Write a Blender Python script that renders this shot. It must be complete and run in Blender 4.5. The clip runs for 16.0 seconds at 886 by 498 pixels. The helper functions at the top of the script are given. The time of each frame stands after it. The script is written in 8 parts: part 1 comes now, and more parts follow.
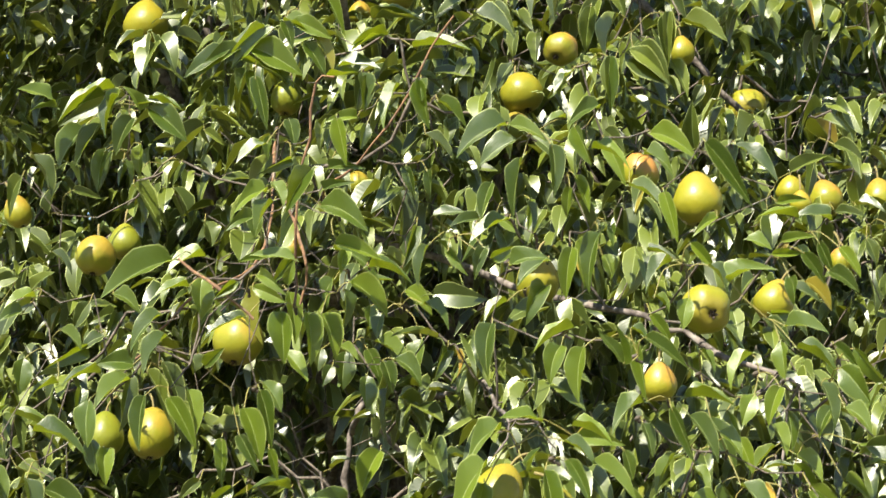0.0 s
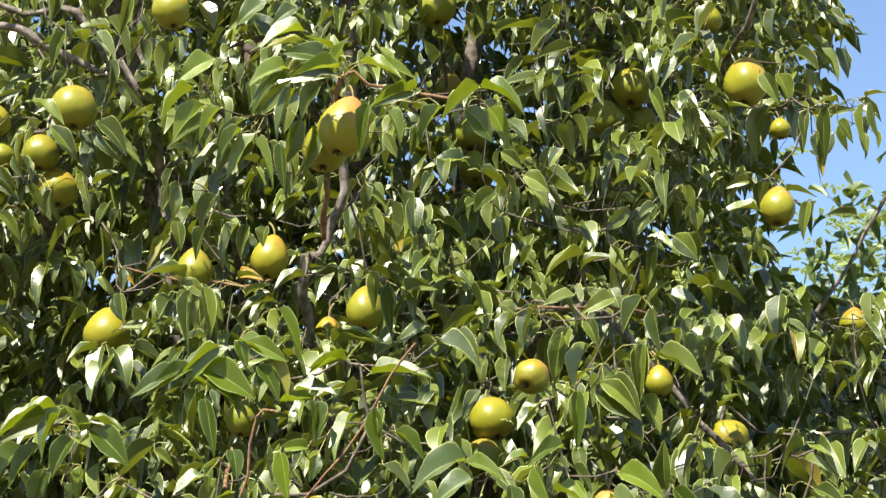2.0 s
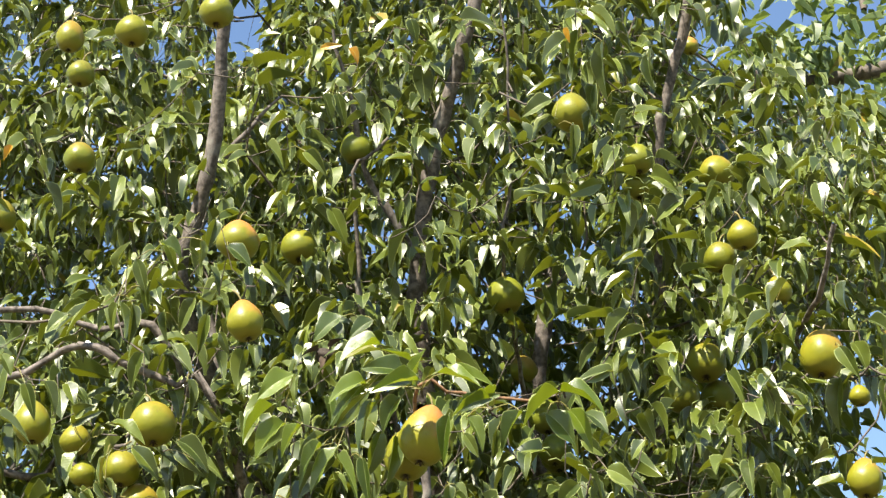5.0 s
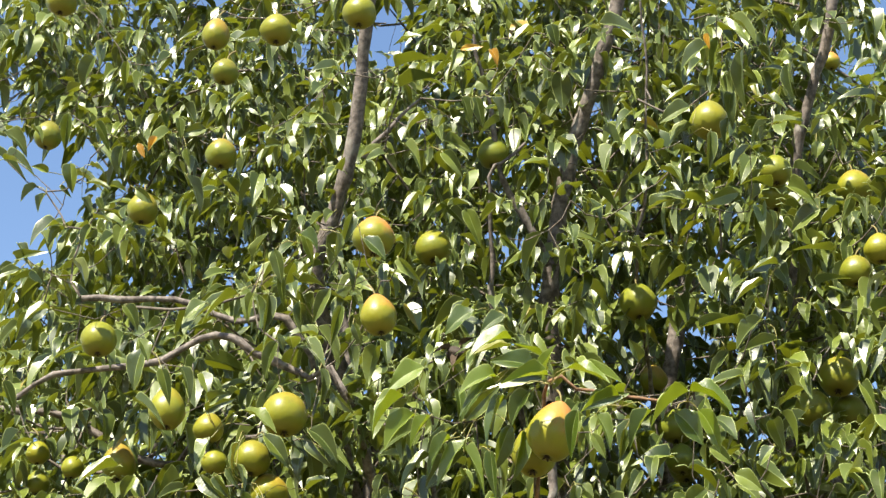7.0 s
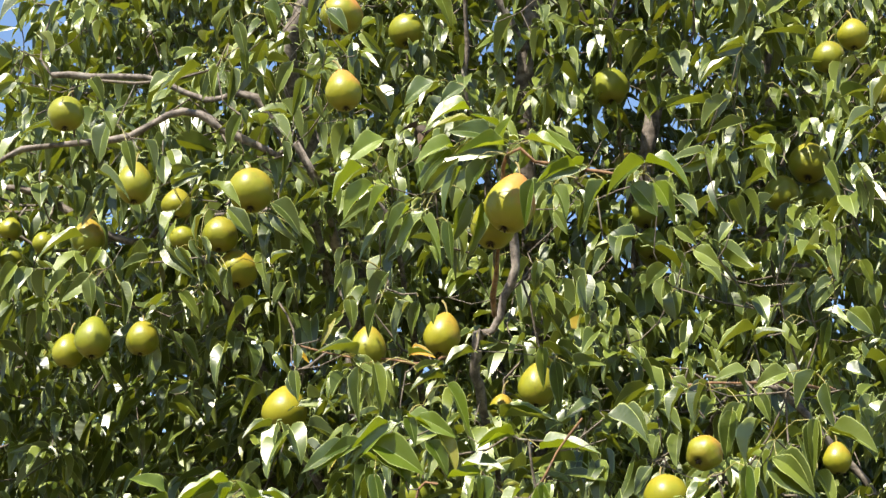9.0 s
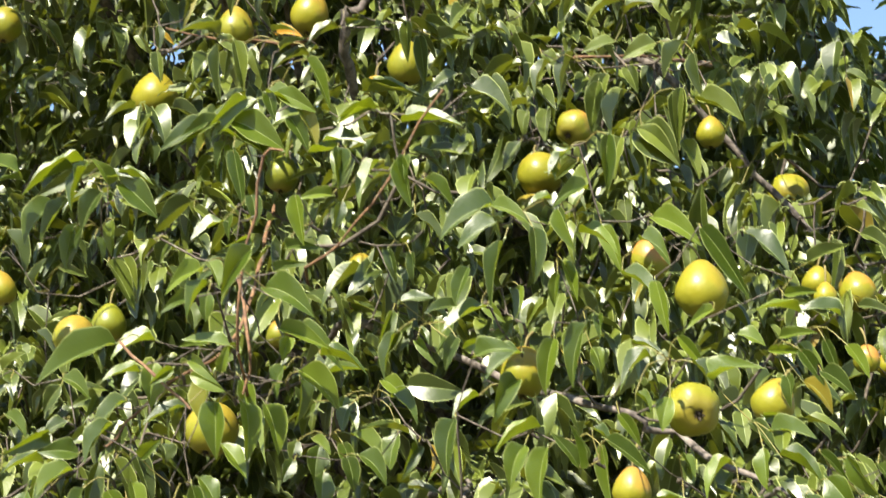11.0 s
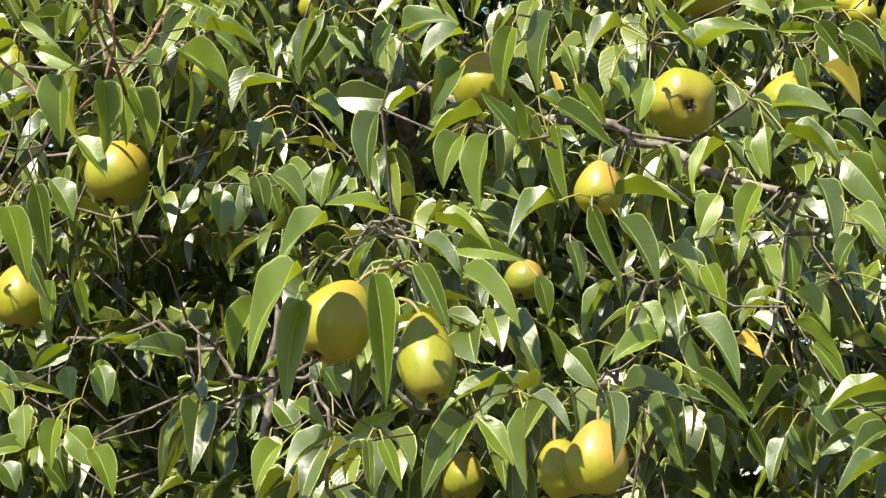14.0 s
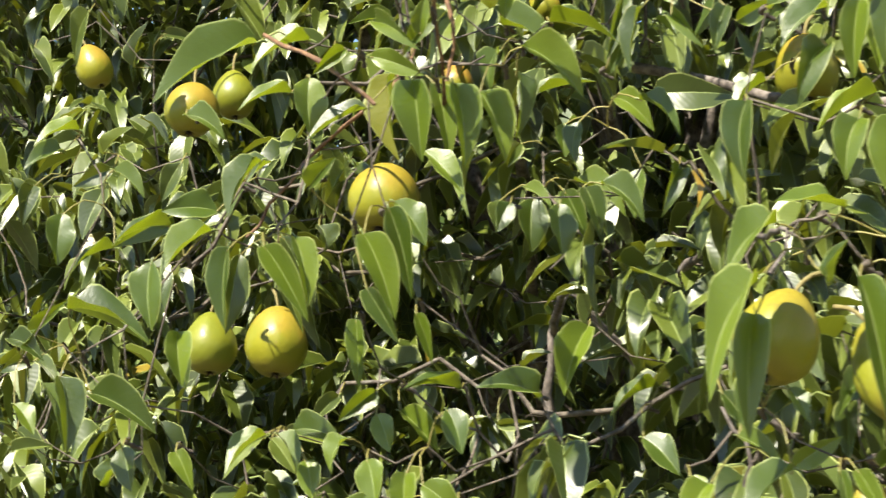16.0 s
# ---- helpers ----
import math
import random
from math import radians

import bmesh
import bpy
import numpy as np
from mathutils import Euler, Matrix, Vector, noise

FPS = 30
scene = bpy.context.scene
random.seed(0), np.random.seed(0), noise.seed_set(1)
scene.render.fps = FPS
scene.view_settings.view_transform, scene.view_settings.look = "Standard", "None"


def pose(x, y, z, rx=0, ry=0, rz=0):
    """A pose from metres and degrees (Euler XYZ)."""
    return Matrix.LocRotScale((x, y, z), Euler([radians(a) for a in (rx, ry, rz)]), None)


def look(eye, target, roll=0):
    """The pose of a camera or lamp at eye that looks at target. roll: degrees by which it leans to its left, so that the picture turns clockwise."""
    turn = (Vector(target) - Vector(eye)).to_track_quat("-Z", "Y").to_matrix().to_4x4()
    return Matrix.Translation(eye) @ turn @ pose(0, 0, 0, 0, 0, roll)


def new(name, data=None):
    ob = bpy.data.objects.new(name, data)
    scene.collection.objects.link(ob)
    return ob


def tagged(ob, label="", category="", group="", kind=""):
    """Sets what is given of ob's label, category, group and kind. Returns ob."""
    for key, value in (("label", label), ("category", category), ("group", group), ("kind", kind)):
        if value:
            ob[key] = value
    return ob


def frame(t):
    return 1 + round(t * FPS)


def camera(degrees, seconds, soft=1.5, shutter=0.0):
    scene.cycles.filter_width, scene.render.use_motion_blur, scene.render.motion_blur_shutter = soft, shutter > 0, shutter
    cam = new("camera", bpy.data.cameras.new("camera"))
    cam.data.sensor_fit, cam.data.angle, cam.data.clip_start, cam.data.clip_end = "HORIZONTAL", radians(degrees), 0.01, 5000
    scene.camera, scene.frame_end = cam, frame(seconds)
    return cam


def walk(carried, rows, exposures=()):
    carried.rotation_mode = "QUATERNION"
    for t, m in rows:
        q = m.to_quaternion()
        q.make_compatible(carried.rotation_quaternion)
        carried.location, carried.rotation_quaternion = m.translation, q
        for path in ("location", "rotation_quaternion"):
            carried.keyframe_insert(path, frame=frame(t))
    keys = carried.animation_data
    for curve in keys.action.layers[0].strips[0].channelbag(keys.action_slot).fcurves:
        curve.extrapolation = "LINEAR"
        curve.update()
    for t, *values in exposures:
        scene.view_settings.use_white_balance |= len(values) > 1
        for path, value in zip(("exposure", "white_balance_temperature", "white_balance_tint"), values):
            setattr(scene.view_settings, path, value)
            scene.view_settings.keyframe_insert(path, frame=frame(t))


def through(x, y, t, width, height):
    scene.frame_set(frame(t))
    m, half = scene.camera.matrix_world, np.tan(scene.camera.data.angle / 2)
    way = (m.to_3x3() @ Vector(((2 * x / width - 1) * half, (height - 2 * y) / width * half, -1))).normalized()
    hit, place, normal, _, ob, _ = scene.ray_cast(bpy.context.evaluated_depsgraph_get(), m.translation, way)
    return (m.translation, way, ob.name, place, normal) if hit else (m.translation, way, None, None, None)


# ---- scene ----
cam = camera(26.27, 16.0, soft=1.4, shutter=0.2)
PATH = [
    (0, (-0.0000, 0.0001, 1.6000), (-0.0001, 2.9709, 2.0176), -1.25),
    (0.5, (0.0402, 0.0365, 1.6310), (0.0761, 2.9899, 2.1564), -0.21),
    (1, (0.0534, 0.0900, 1.6553), (0.0610, 3.0154, 2.3202), 0.48),
    (1.5, (0.0501, 0.0995, 1.6639), (0.0408, 2.9998, 2.4311), 0.75),
    (2, (0.0660, 0.1185, 1.6872), (0.0580, 2.9925, 2.5476), 0.75),
    (2.5, (0.0780, 0.1201, 1.7064), (0.0702, 2.9708, 2.6409), 0.84),
    (3, (0.0817, 0.1080, 1.7306), (0.0820, 2.9366, 2.7301), 0.51),
    (3.5, (0.1013, 0.1188, 1.7496), (0.0815, 2.9202, 2.8227), -0.17),
    (4, (0.0879, 0.1114, 1.7563), (0.0499, 2.8871, 2.8937), -1.01),
    (4.5, (0.0643, 0.0695, 1.7665), (-0.0069, 2.8271, 2.9457), -1.80),
    (4.7, (0.0569, 0.0899, 1.7751), (-0.0298, 2.8392, 2.9724), -1.96),
    (6.8, (0.0117, 0.0955, 1.7197), (-0.2631, 2.7964, 2.9961), 1.01),
    (7, (0.0459, 0.0896, 1.7270), (-0.2658, 2.7963, 2.9826), 1.61),
    (7.5, (0.0347, 0.0988, 1.7039), (-0.2805, 2.8206, 2.9255), 2.09),
    (8, (0.0199, 0.1060, 1.6945), (-0.2899, 2.8615, 2.8396), 2.31),
    (8.2, (0.0413, 0.1013, 1.6874), (-0.2816, 2.8695, 2.7976), 2.35),
    (10.3, (0.1400, 0.1486, 1.6653), (-0.1654, 3.0440, 2.3887), 1.99),
    (10.5, (0.1475, 0.1537, 1.6640), (-0.1300, 3.0641, 2.3367), 1.56),
    (11, (0.2007, 0.1811, 1.6270), (-0.0088, 3.1223, 2.1795), 0.53),
    (11.5, (0.2673, 0.2459, 1.5739), (0.1083, 3.2145, 1.9768), -0.69),
    (12, (0.3146, 0.3913, 1.5300), (0.1678, 3.3695, 1.8598), -1.15),
    (12.5, (0.3242, 0.5899, 1.5532), (0.1178, 3.5659, 1.8706), -1.09),
    (13, (0.2893, 0.6309, 1.5448), (0.0407, 3.6011, 1.8853), -0.63),
    (13.5, (0.3158, 0.6616, 1.5037), (0.0027, 3.6182, 1.9039), -0.09),
    (14, (0.3071, 0.6843, 1.4653), (-0.0189, 3.6358, 1.8928), 0.20),
    (14.5, (0.2661, 0.6966, 1.4635), (-0.0283, 3.6499, 1.9012), 0.02),
    (15, (0.2262, 0.6962, 1.4754), (-0.0661, 3.6497, 1.9134), -1.18),
    (15.5, (0.1346, 0.7336, 1.4670), (-0.1874, 3.6797, 1.9326), -2.49),
    (16, (-0.0135, 0.8497, 1.4892), (-0.3653, 3.7903, 1.9676), -3.70),
]
walk(cam, [(t, look(eye, target, roll)) for t, eye, target, roll in PATH])

# ---- light: midday sun from behind the viewer, clear sky ----
SUN_UP, SUN_LEFT = 52, 28
world = bpy.data.worlds.new("sky")
scene.world = world
world.use_nodes = True
sky = world.node_tree.nodes.new("ShaderNodeTexSky")
sky.sky_type, sky.sun_disc = "NISHITA", False
sky.sun_elevation, sky.sun_rotation = radians(SUN_UP), radians(180 + SUN_LEFT)
sky.air_density, sky.dust_density, sky.ozone_density = 1.0, 0.3, 2.4
world.node_tree.links.new(sky.outputs[0], world.node_tree.nodes["Background"].inputs[0])
world.node_tree.nodes["Background"].inputs[1].default_value = 0.076
sun = new("sun", bpy.data.lights.new("sun", "SUN"))
sun.data.energy, sun.data.angle, sun.data.color = 5.0, radians(0.53), (1.0, 0.935, 0.79)
sun_dir = Vector((-math.sin(radians(SUN_LEFT)) * math.cos(radians(SUN_UP)), -math.cos(radians(SUN_LEFT)) * math.cos(radians(SUN_UP)), math.sin(radians(SUN_UP))))
sun.matrix_world = look(sun_dir * 30, (0, 0, 0))
scene.view_settings.exposure = 1.62


# ---- materials ----
class Nodes:
    """A short way to write node materials."""

    def __init__(self, name):
        self.material = bpy.data.materials.new(name)
        self.material.use_nodes = True
        self.tree = self.material.node_tree
        self.shader = self.tree.nodes["Principled BSDF"]
        self.out = self.tree.nodes["Material Output"]

    def add(self, kind):
        return self.tree.nodes.new("ShaderNode" + kind)

    def of_object(self, name):
        node = self.add("Attribute")
        node.attribute_type, node.attribute_name = "OBJECT", name
        return node.outputs["Fac"]

    def put(self, value, socket):
        if isinstance(value, bpy.types.NodeSocket):
            self.tree.links.new(value, socket)
        elif isinstance(value, tuple) and len(value) == 3 and socket.type == "RGBA":
            socket.default_value = (*value, 1)
        else:
            socket.default_value = value

    def math(self, op, a, b=0.0, c=0.0):
        node = self.add("Math")
        node.operation = op
        for value, socket in zip((a, b, c), node.inputs):
            self.put(value, socket)
        return node.outputs[0]

    def step(self, value, low, high):
        node = self.add("MapRange")
        node.interpolation_type = "SMOOTHSTEP"
        self.put(value, node.inputs[0])
        node.inputs[1].default_value, node.inputs[2].default_value = low, high
        return node.outputs[0]

    def mix(self, factor, a, b):
        node = self.add("Mix")
        node.data_type = "RGBA"
        self.put(factor, node.inputs[0])
        self.put(a, node.inputs[6])
        self.put(b, node.inputs[7])
        return node.outputs[2]

    def noise(self, where, scale, detail=3.0, rough=0.55):
        node = self.add("TexNoise")
        self.put(where, node.inputs["Vector"])
        node.inputs["Scale"].default_value, node.inputs["Detail"].default_value, node.inputs["Roughness"].default_value = scale, detail, rough
        return node.outputs["Fac"]

    def bump(self, height, strength, distance=0.001):
        node = self.add("Bump")
        node.inputs["Strength"].default_value, node.inputs["Distance"].default_value = strength, distance
        self.put(height, node.inputs["Height"])
        self.put(node.outputs[0], self.shader.inputs["Normal"])

    def ramp(self, factor, *stops):
        node = self.add("ValToRGB")
        while len(node.color_ramp.elements) < len(stops):
            node.color_ramp.elements.new(0.5)
        for element, (place, colour) in zip(node.color_ramp.elements, stops):
            element.position, element.color = place, (*colour, 1)
        self.put(factor, node.inputs[0])
        return node.outputs[0]

    def set(self, **values):
        for key, value in values.items():
            self.put(value, self.shader.inputs[key.replace("_", " ")])
        return self.material


def leaf_material(name, single, dark, mid, light, through, gloss=0.29, amount=0.22, margin=(0.42, 0.46, 0.15), edge=0.7):
    """A leaf: pale midrib and margin, side veins, mottling, gloss and light that comes through the blade."""
    n = Nodes(name)
    uv = n.add("UVMap").outputs[0]
    split = n.add("SeparateXYZ")
    n.put(uv, split.inputs[0])
    across, along = split.outputs[0], split.outputs[1]
    chance = n.add("ObjectInfo").outputs["Random"] if single else n.add("NewGeometry").outputs["Random Per Island"]
    place = n.add("TexCoord").outputs["Object"]
    off = n.math("ABSOLUTE", n.math("SUBTRACT", across, 0.5))
    colour = n.ramp(chance, (0.0, dark), (0.45, mid), (0.9, light), (0.995, light), (0.998, (0.34, 0.20, 0.02)))
    colour = n.mix(n.math("MULTIPLY", n.noise(place, 60), 0.5), colour, mid)
    veins = n.math("SINE", n.math("MULTIPLY", n.math("ADD", along, n.math("MULTIPLY", off, -0.55)), 75.0))
    colour = n.mix(n.math("MULTIPLY", n.step(veins, 0.7, 1.0), 0.07), colour, light)
    spots = n.step(n.noise(place, 130, 2.0), 0.70, 0.76)
    colour = n.mix(n.math("MULTIPLY", spots, 0.35), colour, (0.10, 0.07, 0.025))
    rib = n.math("SUBTRACT", 1.0, n.step(off, 0.006, 0.026))
    colour = n.mix(n.math("MULTIPLY", rib, 0.75), colour, (0.26, 0.31, 0.10))
    rim = n.step(off, 0.452, 0.485)
    colour = n.mix(n.math("MULTIPLY", rim, edge), colour, margin)
    n.set(Base_Color=colour, Roughness=n.math("ADD", gloss, n.math("MULTIPLY", n.noise(place, 45), 0.17)), IOR=1.5)
    n.shader.inputs["Specular IOR Level"].default_value = 0.7
    n.bump(n.math("ADD", n.math("ADD", n.math("MULTIPLY", veins, 0.4), n.math("ADD", n.math("MULTIPLY", n.noise(place, 110, 3.0), 2.2), n.math("MULTIPLY", n.noise(place, 38, 2.0), 5.0))), n.math("MULTIPLY", rib, -1.5)), 0.16, 0.0005)
    lit = n.add("BsdfTranslucent")
    n.put(n.mix(rib, through, (0.3, 0.36, 0.08)), lit.inputs[0])
    both = n.add("MixShader")
    both.inputs[0].default_value = amount
    n.tree.links.new(n.shader.outputs[0], both.inputs[1])
    n.tree.links.new(lit.outputs[0], both.inputs[2])
    n.tree.links.new(both.outputs[0], n.out.inputs[0])
    return n.material


LEAF = ((0.016, 0.031, 0.003), (0.040, 0.067, 0.004), (0.120, 0.164, 0.009), (0.44, 0.54, 0.012))
leaf_near = leaf_material("pear_leaf", True, *LEAF, amount=0.18, edge=0.5)
leaf_turning = leaf_material("turning_leaf", True, (0.30, 0.13, 0.012), (0.42, 0.22, 0.015), (0.45, 0.30, 0.03), (0.6, 0.32, 0.02))
leaf_mass = leaf_material("pear_leaf_mass", False, (0.017, 0.030, 0.005), (0.045, 0.064, 0.008), (0.126, 0.156, 0.018), (0.44, 0.49, 0.02), amount=0.11)
leaf_far = leaf_material("far_leaf", False, (0.035, 0.065, 0.014), (0.065, 0.105, 0.022), (0.12, 0.165, 0.036), (0.25, 0.33, 0.04), gloss=0.45)
leaf_feather = leaf_material("feathery_leaf", False, (0.07, 0.11, 0.026), (0.11, 0.16, 0.035), (0.16, 0.21, 0.045), (0.34, 0.42, 0.06), gloss=0.5, amount=0.3)


def bark_material(name, low, high, scale):
    n = Nodes(name)
    place = n.add("TexCoord").outputs["Object"]
    rough = n.noise(place, scale, 5.0, 0.65)
    colour = n.mix(n.step(rough, 0.35, 0.68), low, high)
    lichen = n.step(n.noise(place, scale * 0.35, 3.0), 0.58, 0.72)
    colour = n.mix(n.math("MULTIPLY", lichen, 0.35), colour, (0.34, 0.33, 0.28))
    n.bump(rough, 0.7, 0.003)
    return n.set(Base_Color=colour, Roughness=0.82)


bark = bark_material("pear_bark", (0.058, 0.045, 0.036), (0.20, 0.165, 0.14), 70)
young_bark = bark_material("young_bark", (0.10, 0.05, 0.025), (0.24, 0.13, 0.058), 90)
twig_bark = bark_material("twig_bark", (0.05, 0.038, 0.028), (0.15, 0.12, 0.09), 110)
far_bark = bark_material("far_bark", (0.05, 0.04, 0.03), (0.15, 0.12, 0.095), 30)


def pear_material():
    n = Nodes("pear_skin")
    place = n.add("TexCoord").outputs["Object"]
    chance = n.add("ObjectInfo").outputs["Random"]
    ripe, blush = n.of_object("ripe"), n.of_object("blush")
    moved = n.add("VectorMath")
    n.put(place, moved.inputs[0])
    joined = n.add("CombineXYZ")
    for socket in joined.inputs[:3]:
        n.put(n.math("MULTIPLY", chance, 9.0), socket)
    n.put(joined.outputs[0], moved.inputs[1])
    where = moved.outputs[0]
    patch = n.noise(where, 3.2, 3.0)
    colour = n.mix(n.math("ADD", ripe, n.math("MULTIPLY", n.math("SUBTRACT", patch, 0.5), 0.7)), (0.118, 0.146, 0.014), (0.235, 0.215, 0.012))
    split = n.add("SeparateXYZ")
    n.put(place, split.inputs[0])
    side = n.math("ADD", n.math("MULTIPLY", split.outputs[0], 0.5), n.math("ADD", n.math("MULTIPLY", split.outputs[2], 1.5), n.math("MULTIPLY", n.math("SUBTRACT", patch, 0.5), 0.9)))
    colour = n.mix(n.math("MULTIPLY", n.step(side, -0.2, 0.4), blush), colour, (0.44, 0.175, 0.05))
    russet = n.step(n.noise(where, 6.5, 5.0, 0.7), 0.60, 0.72)
    colour = n.mix(n.math("MULTIPLY", russet, 0.4), colour, (0.17, 0.12, 0.03))
    scar = n.step(n.noise(where, 2.4, 4.0, 0.65), 0.63, 0.70)
    colour = n.mix(n.math("MULTIPLY", scar, 0.45), colour, (0.13, 0.10, 0.03))
    foot = n.step(split.outputs[2], -0.30, -0.47)
    colour = n.mix(n.math("MULTIPLY", foot, 0.45), colour, (0.20, 0.14, 0.03))
    axis = n.math("SQRT", n.math("ADD", n.math("POWER", split.outputs[0], 2.0), n.math("POWER", split.outputs[1], 2.0)))
    hollow = n.math("MULTIPLY", n.math("SUBTRACT", 1.0, n.step(axis, 0.05, 0.14)), n.step(split.outputs[2], -0.2, -0.38))
    colour = n.mix(n.math("MULTIPLY", hollow, 0.8), colour, (0.07, 0.045, 0.015))
    dots = n.add("TexVoronoi")
    n.put(where, dots.inputs["Vector"])
    dots.inputs["Scale"].default_value = 17.0
    dot = n.math("SUBTRACT", 1.0, n.step(dots.outputs["Distance"], 0.05, 0.13))
    colour = n.mix(n.math("MULTIPLY", dot, 0.42), colour, (0.13, 0.11, 0.025))
    n.bump(n.math("ADD", n.noise(where, 4.0, 2.0), n.math("MULTIPLY", dot, 0.03)), 0.08, 0.012)
    n.shader.inputs["Subsurface Weight"].default_value = 0.12
    n.shader.inputs["Subsurface Radius"].default_value = (0.012, 0.010, 0.003)
    n.shader.inputs["Subsurface Scale"].default_value = 0.4
    return n.set(Base_Color=colour, Specular_IOR_Level=0.36, Roughness=n.math("ADD", 0.40, n.math("MULTIPLY", russet, 0.2)))


pear_skin = pear_material()


def plain_material(name, low, high, scale, rough=0.8, bump=0.4):
    n = Nodes(name)
    place = n.add("TexCoord").outputs["Object"]
    grain = n.noise(place, scale, 4.0)
    n.bump(grain, bump, 0.004)
    return n.set(Base_Color=n.mix(grain, low, high), Roughness=rough)


pear_stalk = plain_material("pear_stalk", (0.10, 0.07, 0.025), (0.26, 0.22, 0.07), 180)
petiole_skin = plain_material("petiole", (0.13, 0.14, 0.035), (0.27, 0.21, 0.055), 14, 0.5)
calyx_dry = plain_material("dry_calyx", (0.012, 0.008, 0.005), (0.05, 0.03, 0.015), 300)


def ground_material():
    n = Nodes("dry_ground")
    place = n.add("TexCoord").outputs["Object"]
    wide, fine = n.noise(place, 0.6, 4.0), n.noise(place, 24, 5.0, 0.7)
    soil = n.mix(fine, (0.07, 0.05, 0.032), (0.17, 0.125, 0.08))
    colour = n.mix(n.step(wide, 0.45, 0.62), soil, n.mix(fine, (0.05, 0.075, 0.02), (0.14, 0.14, 0.05)))
    n.bump(fine, 0.8, 0.03)
    return n.set(Base_Color=colour, Roughness=0.95)


# ---- meshes ----
def mesh_from(name, verts, faces, material, uvs=None, smooth=True, crease=None):
    """A mesh from arrays; faces is an (n, 3) or (n, 4) array, uvs one pair for each corner, crease marks the vertices along a sharp rib."""
    mesh = bpy.data.meshes.new(name)
    verts, faces = np.asarray(verts, np.float32), np.asarray(faces, np.int32)
    count, size = faces.shape
    mesh.vertices.add(len(verts))
    mesh.vertices.foreach_set("co", verts.ravel())
    mesh.loops.add(count * size)
    mesh.loops.foreach_set("vertex_index", faces.ravel())
    mesh.polygons.add(count)
    mesh.polygons.foreach_set("loop_start", np.arange(count, dtype=np.int32) * size)
    mesh.polygons.foreach_set("loop_total", np.full(count, size, np.int32))
    if uvs is not None:
        mesh.uv_layers.new(name="UVMap").data.foreach_set("uv", np.asarray(uvs, np.float32).ravel())
    mesh.materials.append(material)
    mesh.update(calc_edges=True)
    mesh.polygons.foreach_set("use_smooth", np.full(count, smooth, bool))
    if crease is not None:
        pairs = np.zeros(len(mesh.edges) * 2, np.int32)
        mesh.edges.foreach_get("vertices", pairs)
        mesh.attributes.new("sharp_edge", "BOOLEAN", "EDGE").data.foreach_set("value", crease[pairs.reshape(-1, 2)].all(1))
    return mesh


def part(name, mesh, parent, label=""):
    ob = new(name, mesh)
    ob.parent = parent
    return tagged(ob, label)


def smooth_line(points, step):
    """A Catmull-Rom line through the points, with a point about every step metres."""
    points = np.asarray(points, float)
    ends = np.vstack([2 * points[0] - points[1], points, 2 * points[-1] - points[-2]])
    line = []
    for a, b, c, d in zip(ends, ends[1:], ends[2:], ends[3:]):
        n = max(2, int(np.linalg.norm(c - b) / step))
        for u in np.arange(n) / n:
            line.append(0.5 * (2 * b + (c - a) * u + (2 * a - 5 * b + 4 * c - d) * u**2 + (3 * b - a - 3 * c + d) * u**3))
    return np.vstack([line, points[-1]])


def tube(line, radii, sides, knots=0.0, rng=None):
    """Vertices and quads of a tube along a line; knots: how uneven its girth is."""
    line = np.asarray(line, float)
    ahead = np.gradient(line, axis=0)
    ahead /= np.linalg.norm(ahead, axis=1)[:, None] + 1e-12
    ref = np.array([0.31, 0.87, 0.38])
    side = np.cross(ahead, ref)
    side /= np.linalg.norm(side, axis=1)[:, None] + 1e-12
    other = np.cross(ahead, side)
    turn = np.arange(sides) * 2 * np.pi / sides
    girth = np.asarray(radii)[:, None] * np.ones(sides)
    if knots:
        girth = girth * (1 + knots * (rng.random(girth.shape) - 0.5) + knots * (rng.random((len(line), 1)) - 0.4))
    ring = line[:, None] + girth[..., None] * (np.cos(turn)[None, :, None] * side[:, None] + np.sin(turn)[None, :, None] * other[:, None])
    verts = ring.reshape(-1, 3)
    i, j = np.meshgrid(np.arange(len(line) - 1), np.arange(sides), indexing="ij")
    k = (j + 1) % sides
    quads = np.stack([i * sides + j, i * sides + k, (i + 1) * sides + k, (i + 1) * sides + j], -1).reshape(-1, 4)
    return verts, quads


NEAR_STATIONS = (0, 0.03, 0.08, 0.15, 0.24, 0.34, 0.45, 0.56, 0.67, 0.77, 0.86, 0.93, 0.975, 1)
NEAR_COLUMNS = (-1, -0.88, -0.45, 0, 0.45, 0.88, 1)
MASS_STATIONS = (0, 0.07, 0.2, 0.38, 0.56, 0.73, 0.88, 1)
DEEP_STATIONS = (0, 0.25, 0.62, 1)
FAR_STATIONS = (0, 0.36, 0.75, 1)
FOLDED = (-1, 0, 1)


